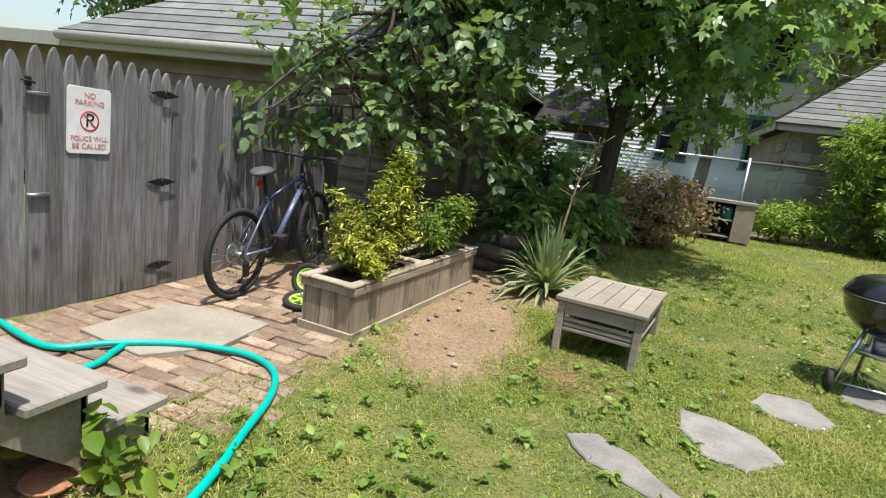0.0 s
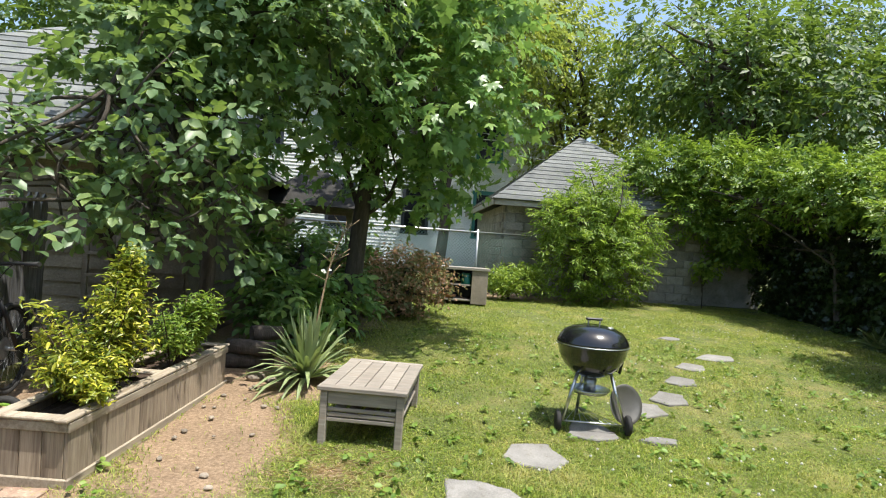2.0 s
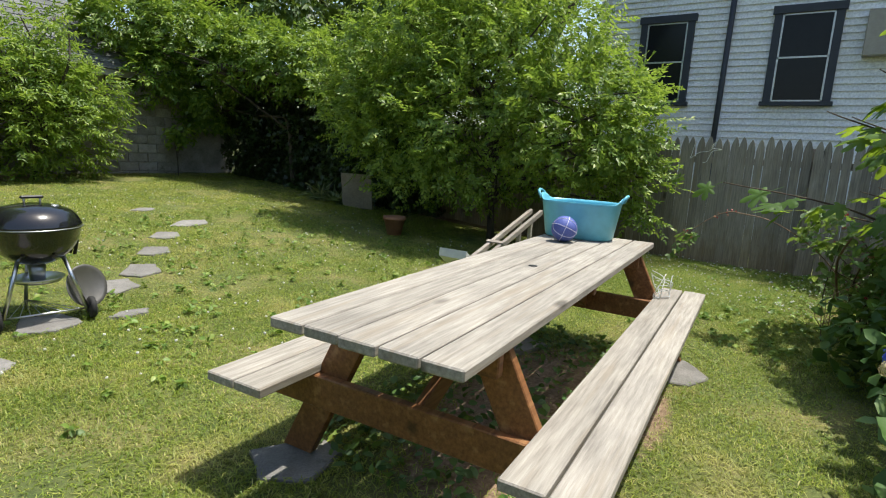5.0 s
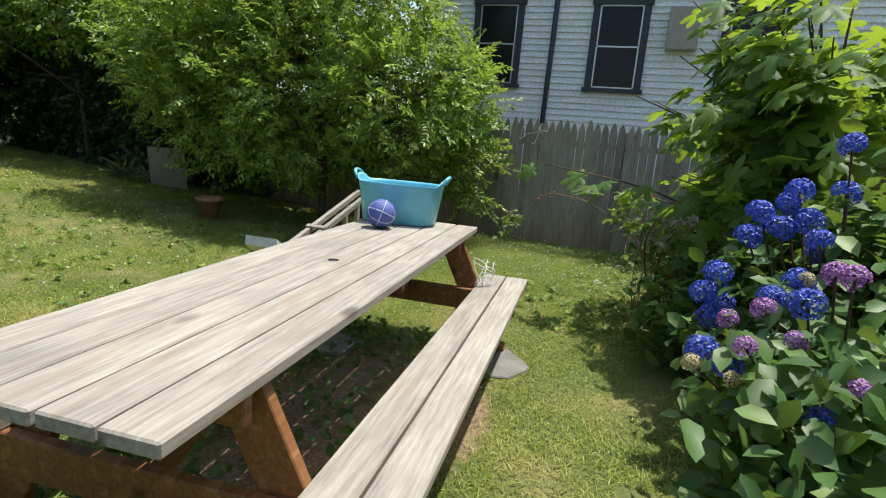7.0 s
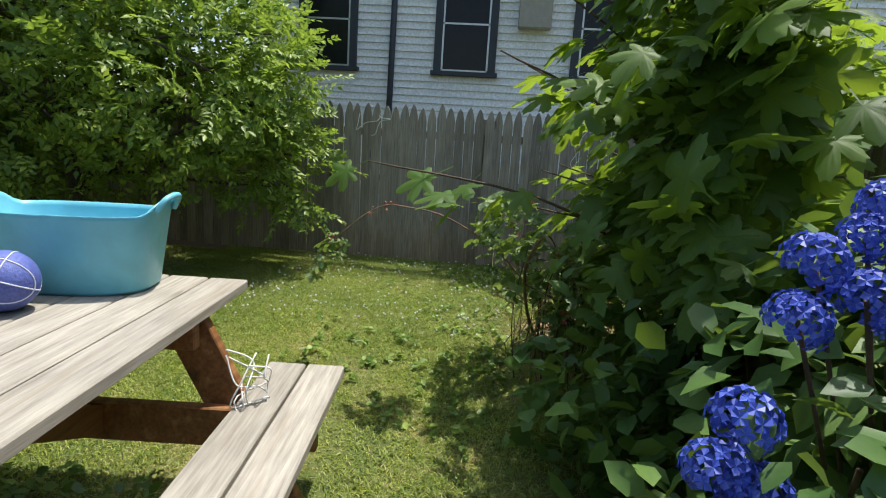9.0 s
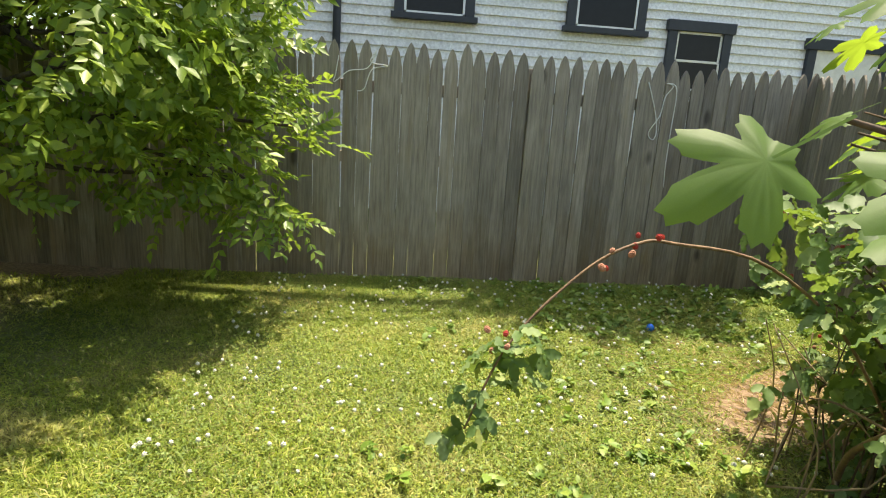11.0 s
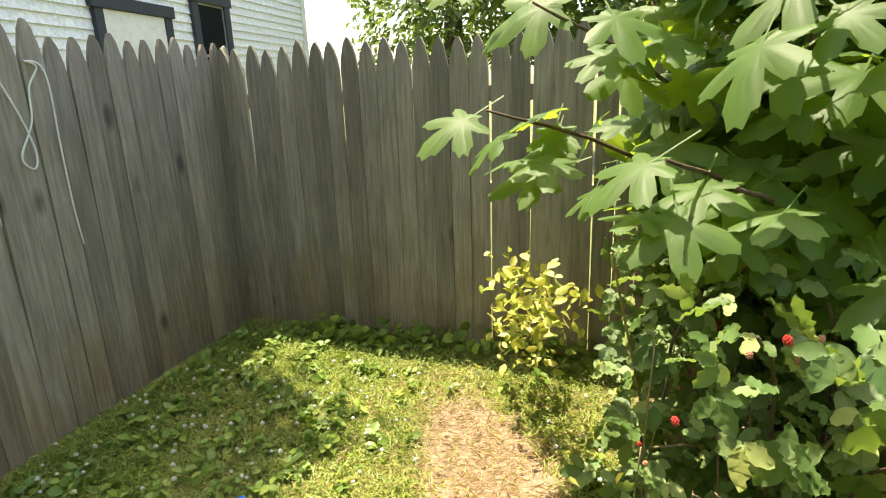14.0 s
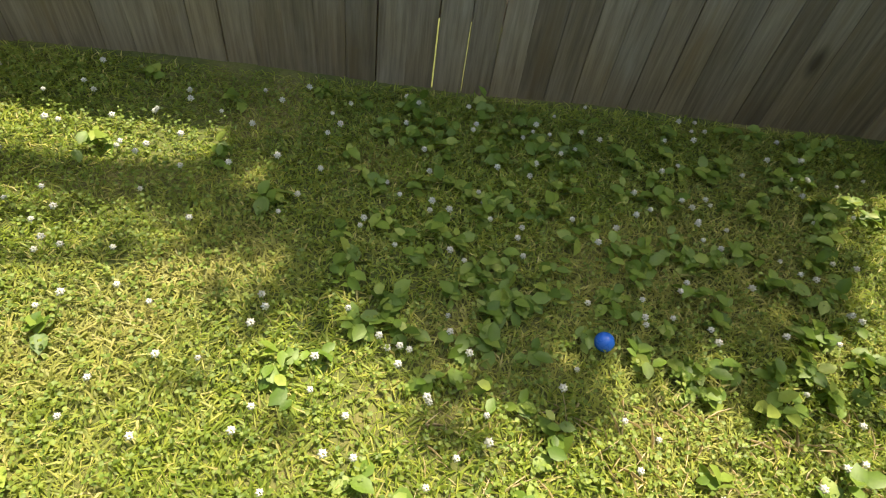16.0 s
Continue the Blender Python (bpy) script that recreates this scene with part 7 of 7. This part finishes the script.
def build_chain_link():
    f = thing("chain_link_fence", "chain-link fence with galvanised top rail", "fence", kind="structure")
    y, x0, x1, z0, z1 = 11.05, -3.2, 3.1, 0.45, 1.73
    part("top_rail", tube(bmesh.new(), [(x0, y, z1), (x1, y, z1)], 0.022, 8), METAL, f)
    for x in (-2.9, -0.46, 1.95):
        part("post", tube(bmesh.new(), [(x, y, z0 - 0.2), (x, y, z1 + 0.06)], 0.03, 10), METAL, f)
    bm = bmesh.new()
    s = 0.07
    H = z1 - z0
    k = x0 - H
    while k < x1:
        for sg in (1, -1):
            a, b = (k, z0), (k + H, z1)
            xa, za, xb, zb = a[0], a[1], b[0], b[1]
            if xa < x0:
                za += x0 - xa
                xa = x0
            if xb > x1:
                zb -= xb - x1
                xb = x1
            if xb > xa:
                if sg > 0:
                    tube(bm, [(xa, y - 0.003, za), (xb, y - 0.003, zb)], 0.003, 3)
                else:
                    tube(bm, [(xa, y + 0.003, z0 + z1 - za), (xb, y + 0.003, z0 + z1 - zb)], 0.003, 3)
        k += s
    part("mesh", bm, CHAIN, f, "green diamond wire mesh")


build_chain_link()


def build_arbor():
    a = thing("garden_shelter", "dark wooden playhouse shelter under the maple", "playhouse", pose(-1.1, 8.9, 0.33))
    for x in (-0.62, 0.62):
        for y in (-0.5, 0.5):
            part("post", boxed(x - 0.045, y - 0.045, -0.1, x + 0.045, y + 0.045, 1.55, 0.005), STEP_SIDE, a)
    for y in (-0.5, 0.5):
        part("beam", boxed(-0.75, y - 0.03, 1.46, 0.75, y + 0.03, 1.56, 0.005), STEP_SIDE, a)
        part("rail", boxed(-0.6, y - 0.02, 0.52, 0.6, y + 0.02, 0.60, 0.004), STEP_SIDE, a)
    bm = bmesh.new()
    V = [bm.verts.new(p) for p in ((-0.9, -0.75, 1.52), (0.9, -0.75, 1.52), (0.9, 0.75, 1.52), (-0.9, 0.75, 1.52), (-0.15, 0, 2.15), (0.15, 0, 2.15))]
    for f in ((0, 1, 5, 4), (1, 2, 5), (2, 3, 4, 5), (3, 0, 4), (3, 2, 1, 0)):
        bm.faces.new([V[i] for i in f])
    part("roof", bm, ROOF_DARK, a, "dark shingled hip roof")
    part("floor", boxed(-0.65, -0.55, 0.10, 0.65, 0.55, 0.14, 0.004), STEP_WOOD, a)


build_arbor()


def build_trellis():
    t = thing("trellis", "grey wooden ladder trellis beside the garage", "trellis", pose(-2.35, 4.85, 0.13))
    for x in (-0.14, 0.14):
        part("upright", boxed(x - 0.022, -0.015, 0, x + 0.022, 0.015, 1.2, 0.003), STEP_WOOD, t)
    for k in range(6):
        part("rung", boxed(-0.13, -0.028, 0.12 + k * 0.2, 0.13, -0.014, 0.15 + k * 0.2, 0.003), STEP_WOOD, t)


build_trellis()


def build_logs():
    rng = random.Random(6)
    for k, (x, y, z, l, r, a) in enumerate(((-1.0, 4.85, 0.06, 0.5, 0.075, 10), (-0.95, 4.8, 0.19, 0.45, 0.07, -6), (-0.85, 4.95, 0.30, 0.28, 0.07, 25))):
        bm = tube(bmesh.new(), [(-l / 2, 0, 0), (-l / 4, 0.01, 0.004), (l / 4, -0.008, 0), (l / 2, 0, 0.003)], [r, r * 1.05, r * 0.97, r * 0.9], 12)
        o = part("log", bm, BARK, None)
        o.matrix_world = pose(x, y, float(rise(x, y)) + z, 0, 0, a)
        tagged(o, "old grey log stacked beside the planter", "log", "stacked logs")
    for k in range(24):
        x, y = rng.uniform(-1.0, -0.35), rng.uniform(2.5, 4.4)
        if k > 18:
            x, y = rng.uniform(-0.9, -0.6), rng.uniform(4.4, 4.7)
        s = rng.uniform(0.010, 0.028) * (3.2 if k > 18 else 1)
        bm = bmesh.new()
        bmesh.ops.create_icosphere(bm, subdivisions=2, radius=1)
        for v in bm.verts:
            v.co *= 1 + 0.25 * noise.noise(v.co * 1.3 + Vector((k, 0, 0)))
            v.co = Vector((v.co.x * s, v.co.y * s * 0.8, v.co.z * s * 0.55))
        o = part("stone", bm, ROCK, None)
        o.matrix_world = pose(x, y, float(rise(x, y)) + s * 0.1, 0, 0, rng.uniform(0, 360))
        tagged(o, "small brown stone lying on bare soil", "stone", "loose stones")


build_logs()


def build_wires():
    w = thing("overhead_wires", "thin utility wires strung above the yard", "wire")
    for a, b, s in (((-2, 17, 5.6), (14, 19, 4.8), 0.15), ((-2, 17, 5.2), (14, 19, 4.2), 0.2), ((0.5, 9.0, 6.5), (2.5, 12.0, 6.9), 0.0)):
        A, B = Vector(a), Vector(b)
        part("wire", tube(bmesh.new(), [A.lerp(B, k / 10) - Vector((0, 0, s * 4 * (k / 10) * (1 - k / 10))) for k in range(11)], 0.014, 5), WIRE, w)


build_wires()


def build_fence_string(name, label, y, pts, x=8.675):
    s = thing(name, label, "string", pose(x, y, 0))
    part("strand", tube(bmesh.new(), smooth_line([(0, a, b) for a, b in pts], 6), 0.004, 5), STRING, s)
    return s


build_fence_string("fence_string", "loose white string caught on the fence", -1.2, [(0.10, 1.55), (0.02, 1.34), (-0.01, 1.20), (0.01, 1.14), (0.05, 1.19), (-0.02, 1.32), (-0.04, 1.45), (-0.09, 1.53), (-0.04, 1.55), (-0.12, 1.51), (-0.12, 1.20), (-0.12, 0.95), (-0.13, 0.79)])
build_fence_string("fence_string", "white twine hanging over the fence top", 0.97, [(0.17, 1.58), (0.19, 1.46), (0.20, 1.40), (0.10, 1.48), (-0.03, 1.51), (-0.09, 1.63), (-0.05, 1.55), (-0.17, 1.53), (-0.06, 1.50), (-0.01, 1.37), (0.04, 1.35)])

ball = part("toy_ball", None or (lambda b: (bmesh.ops.create_uvsphere(b, u_segments=24, v_segments=14, radius=0.024), [setattr(f, "smooth", True) for f in b.faces], b)[2])(bmesh.new()), TOY_BLUE)
ball.matrix_world = pose(7.654, -0.859, 0.032)
tagged(ball, "small bright blue plastic ball in the clover", "ball")

saucer = part("plant_saucer", lathe(bmesh.new(), [(0.001, 0.0), (0.075, 0.0), (0.09, 0.02), (0.084, 0.022), (0.07, 0.008), (0.001, 0.008)], 24), TERRACOTTA)
saucer.matrix_world = pose(-1.31, 0.70, 0.005, 4)
tagged(saucer, "terracotta plant saucer under the porch steps", "saucer")
sp = plant("hosta_sprout", "small bright green plant beside the steps", "plant", (-1.14, 0.80, 0))
leaf_cloud("leaves", np.concatenate([RNG.normal(size=(34, 3)) * np.array((0.07, 0.06, 0.05)) + np.array((0, 0, 0.14)), RNG.normal(size=(16, 3)) * np.array((0.08, 0.05, 0.02)) + np.array((0.05, 0, 0.05))]), 0.085, OVAL, LEAF_VINE, sp, 0.5, out=(0, 0, -0.1))
for q in ((-0.03, 0.0), (0.05, 0.02), (0.0, -0.03)):
    part("stem", tube(bmesh.new(), [(q[0], q[1], 0.0), (q[0] * 1.5, q[1] * 1.5, 0.14)], 0.004, 5), LEAF_VINE, sp)
yb = plant("fence_foot_weeds", "low green weeds along the fence foot", "weed", (7.3, -2.25, 0))
leaf_cloud("leaves", np.stack((RNG.random(240) * 1.6 - 0.8, RNG.normal(size=240) * 0.06, 0.02 + RNG.random(240) * 0.09), -1), 0.06, BROAD, LEAF_BUSH, yb, 0.9)
cp = thing("clay_pot", "terracotta pot half hidden under the bush", "pot", pose(6.5, 4.55, float(rise(6.5, 4.55))))
part("body", lathe(bmesh.new(), [(0.10, 0), (0.15, 0.22), (0.165, 0.22), (0.165, 0.26), (0.14, 0.26), (0.12, 0.2), (0.0, 0.2)], 24), TERRACOTTA, cp)
bd = part("leaning_board", boxed(-0.32, -0.012, 0, 0.32, 0.012, 0.62, 0.004), STEP_SIDE)
bd.matrix_world = pose(7.75, 6.5, float(rise(7.75, 6.5)), -8, 0, 100)
tagged(bd, "taupe board leaning against the ivy", "board")
for k, (x, y) in enumerate(((7.75, 7.5), (7.8, 6.95))):
    lp = plant("spiky_plant", "narrow-leaved clump at the ivy foot", "plant", (x, y, float(rise(x, y))))
    pts = RNG.normal(size=(90, 3)) * np.array((0.06, 0.08, 0.02)) + np.array((0, 0, 0.05))
    leaf_cloud("leaves", pts, 0.34, leaf_diamond(0.09), LEAF_YUCCA, lp, 0.1, out=(0, 0, -0.3))

# ---------------------------------------------------------------- lawn
def lawn_points(n, x0, y0, x1, y1):
    x, y = x0 + RNG.random(n) * (x1 - x0), y0 + RNG.random(n) * (y1 - y0)
    keep = RNG.random(n) > np.clip(bare_at(x, y) * 1.6 - 0.25, 0, 0.985)
    keep &= (x > -2.0) | (y > 5)
    for o in STONES:
        inside = np.zeros(n, bool)
        for (ax, ay), (bx, by) in zip(o, o[1:] + o[:1]):
            with np.errstate(divide='ignore', invalid='ignore'):
                inside ^= ((ay > y) != (by > y)) & (x < (bx - ax) * (y - ay) / (by - ay if by != ay else 1e-9) + ax)
        keep &= ~inside
    return x[keep], y[keep]


def grass(name, label, areas, hmin, hmax, wid, material, parent=None):
    X, Y = [], []
    for n, *r in areas:
        x, y = lawn_points(n, *r)
        X.append(x)
        Y.append(y)
    x, y = np.concatenate(X), np.concatenate(Y)
    n = len(x)
    z = rise(x, y) - 0.012
    patch = np.array([noise.noise((a * 0.9, b * 0.9, 7.0)) for a, b in zip(x, y)])
    h = (hmin + (hmax - hmin) * RNG.random(n)) * (1 + 0.45 * patch)
    a = RNG.random(n) * 2 * np.pi
    lean = 0.3 + 0.9 * RNG.random(n)
    wx, wy = -np.sin(a), np.cos(a)
    w = wid * (0.7 + 0.6 * RNG.random(n))
    far = np.clip((np.hypot(x - 3, y) - 3) / 5, 0, 1.3) * (y > 2.6)
    w = w * (1 + far)
    base = np.stack((x, y, z), -1)
    side = np.stack((wx * w, wy * w, np.zeros(n)), -1)
    mid = base + np.stack((np.cos(a) * h * lean * 0.4, np.sin(a) * h * lean * 0.4, h * 0.6), -1)
    tip = base + np.stack((np.cos(a) * h * lean * 1.3, np.sin(a) * h * lean * 1.3, h * (1.0 - 0.45 * lean)), -1)
    co = np.stack((base, mid + side, tip, mid - side), 1).reshape(-1, 3)
    ob = raw_mesh(name, co, [(0, 1, 2, 3)], n, 4, material)
    return tagged(ob, label, "grass", kind="stuff")


grass("lawn_grass", "short sunlit lawn grass with dry straw blades", [(340000, 5.0, -2.4, 8.65, 2.6), (170000, -1.5, 0.3, 3.2, 4.0), (80000, 3.2, -0.9, 5.0, 4.0), (150000, -1.0, 4.0, 8.4, 8.0), (80000, 0.0, 8.0, 8.4, 11.4), (30000, -1.0, -0.6, 3.2, 0.3), (24000, 5.0, 2.6, 8.4, 4.0)], 0.018, 0.045, 0.0022, GRASS)


def weeds(name, label, n, areas, size, shape, material, rosette, lift, up=1.4):
    P = []
    for m, *r in areas:
        x, y = lawn_points(m, *r)
        k = rosette
        a = RNG.random((len(x), k)) * 2 * np.pi
        d = size * 0.45 * np.sqrt(RNG.random((len(x), k)))
        px, py = x[:, None] + d * np.cos(a), y[:, None] + d * np.sin(a)
        P.append(np.stack((px, py, rise(px, py) + lift * (0.4 + 0.8 * RNG.random(px.shape))), -1).reshape(-1, 3))
    P = np.concatenate(P)
    ob = leaf_cloud(name, P, size, shape, material, None, up)
    return tagged(ob, label, "weeds", kind="stuff")


weeds("clover_patch", "clover leaves spread through the lawn", 0, [(20000, 6.0, -2.2, 8.6, 1.6), (15000, 0.2, 1.6, 6.0, 7.0), (5000, 3.6, -0.7, 6.0, 2.6)], 0.0095, leaf_diamond(0.9), CLOVER, 3, 0.038)
weeds("broadleaf_weeds", "broad-leaved weeds growing in the lawn", 0, [(150, 5.8, -2.2, 8.6, 0.6), (200, 7.5, -2.3, 8.6, -0.2), (110, -1.3, 0.9, 0.8, 3.0), (160, 2.0, 0.1, 4.4, 1.3), (70, 4.8, -0.6, 6.4, 0.8), (420, 0.5, 2.0, 6.0, 7.0)], 0.042, leaf_oval(0.7, 0.07), LEAF_WEED, 7, 0.04)
weeds("dry_straw", "dry straw scattered on the bare patch", 0, [(500, 6.4, -2.0, 7.5, -0.4), (120, -0.3, 2.5, 0.4, 3.1)], 0.06, leaf_diamond(0.04), STRAW, 4, 0.012, 2.0)


def bare_straw():
    n = 2000
    u, w = RNG.normal(size=n) * 0.17, RNG.normal(size=n) * 0.40
    x, y = 6.86 + u - 0.5 * w, -1.24 + 0.45 * u + 0.85 * w
    x2, y2 = 0.04 + RNG.normal(size=350) * 0.12, 2.78 + RNG.normal(size=350) * 0.10
    x, y = np.concatenate((x, x2)), np.concatenate((y, y2))
    ob = leaf_cloud("straw", np.stack((x, y, np.full(len(x), 0.004) + RNG.random(len(x)) * 0.012), -1), 0.05, leaf_diamond(0.035), STRAW, None, 2.6)
    tagged(ob, "pale dry straw lying on bare soil", "straw", kind="stuff")


bare_straw()
n = 900
tw = np.stack((2.0 + RNG.random(n) * 2.3, 0.15 + RNG.random(n) * 1.15, np.full(n, 0.02) + RNG.random(n) * 0.05), -1)
tagged(leaf_cloud("shade_weeds", tw, 0.05, leaf_oval(0.75, 0.07), LEAF_HYD, None, 1.3), "low dark weeds growing under the picnic table", "weeds", kind="stuff")


def clover_flowers():
    v, f = [], []
    for k in range(14):
        a, zz = k * 2.39996, 1 - 1.7 * (k + 0.5) / 14
        s = math.sqrt(1 - zz * zz)
        c = Vector((s * math.cos(a), s * math.sin(a), zz))
        u = c.orthogonal().normalized()
        w = c.cross(u)
        b = len(v)
        v += [tuple(c * 0.6 + u * 0.35), tuple(c * 0.6 + w * 0.35), tuple(c * 0.6 - u * 0.35), tuple(c * 0.6 - w * 0.35), tuple(c * 1.1)]
        f += [(b, b + 1, b + 4), (b + 1, b + 2, b + 4), (b + 2, b + 3, b + 4), (b + 3, b, b + 4)]
    xs, ys = lawn_points(520, 6.2, -1.9, 8.6, 1.6)
    x2, y2 = lawn_points(420, 0.8, 2.2, 7.0, 9.0)
    x, y = np.concatenate((xs, x2)), np.concatenate((ys, y2))
    n = len(x)
    c = np.stack((x, y, rise(x, y) + 0.035 + 0.03 * RNG.random(n)), -1)
    co = (c[:, None, :] + 0.0085 * (0.8 + 0.5 * RNG.random(n))[:, None, None] * np.array(v)[None]).reshape(-1, 3)
    ob = raw_mesh("clover_flowers", co, f, n, len(v), CLOVER_WHITE)
    tagged(ob, "white clover blossoms dotting the grass", "flowers", kind="stuff")


clover_flowers()

# ---------------------------------------------------------------- patio of bricks, blocks of the hut
def build_patio():
    p = thing("patio", "worn tan and red brick patio", "pavement", kind="structure")
    rng = random.Random(12)
    kinds = []
    for k in range(6):
        bm = boxed(-0.098, -0.047, -0.05, 0.098, 0.047, 0.0, 0)
        for v in bm.verts:
            v.co.x += rng.uniform(-0.006, 0.006)
            v.co.y += rng.uniform(-0.004, 0.004)
        bmesh.ops.bevel(bm, geom=[e for e in bm.edges if all(v.co.z > -0.01 for v in e.verts)], offset=0.006, segments=1, affect='EDGES')
        me = bpy.data.meshes.new("brick")
        bm.to_mesh(me)
        bm.free()
        me.materials.append(BRICK)
        kinds.append(me)
    count = 0
    for i in range(-2, 22):
        for j in range(-1, 9):
            cx, cy = -2.72 + j * 0.206, 0.95 + i * 0.103
            if i % 4 in (2, 3):
                cx += 0.10
            if cx > -1.15 + 0.12 * math.sin(cy * 5) or cx < -2.80 or (cx > -1.45 and cy < 1.12) or (cx > -1.66 and cy > 2.42):
                continue
            if -2.45 < cx < -1.70 and 1.58 < cy < 2.36:
                continue
            o = new("brick", rng.choice(kinds))
            o.parent = p
            o.matrix_basis = pose(cx + rng.uniform(-0.006, 0.006), cy + rng.uniform(-0.004, 0.004), 0.006 + rng.uniform(-0.008, 0.006), rng.uniform(-1.6, 1.6), rng.uniform(-1.2, 1.2), rng.uniform(-3, 3))
            count += 1
    s = part("concrete_slab", slab_of([(-2.42, 1.62), (-1.92, 1.56), (-1.70, 1.88), (-1.74, 2.36), (-2.1, 2.36), (-2.42, 2.28)][::1], -0.03, 0.016, 0.004), SLAB, p, "square sandy concrete slab")


build_patio()


def build_blocks():
    rng = random.Random(14)
    kinds = []
    for k in range(5):
        bm = boxed(-0.19, -0.02, -0.09, 0.19, 0.016, 0.09, 0.008)
        for v in bm.verts:
            if v.co.y < 0:
                v.co.y += rng.uniform(-0.012, 0.006)
        me = bpy.data.meshes.new("block")
        bm.to_mesh(me)
        bm.free()
        me.materials.append(BLOCK)
        kinds.append(me)
    for i in range(11):
        for j in range(12):
            x = 2.80 + j * 0.39 + (0.195 if i % 2 else 0)
            if x > 7.1:
                continue
            o = new("block", rng.choice(kinds))
            o.parent = hut
            o.matrix_basis = pose(x, 11.488, 0.42 + i * 0.19)
        if i < 11:
            for j in range(4):
                o = new("block", rng.choice(kinds))
                o.parent = hut
                o.matrix_basis = pose(2.588, 11.7 + j * 0.39 + (0.195 if i % 2 else 0), 0.42 + i * 0.19, 0, 0, -90)


build_blocks()
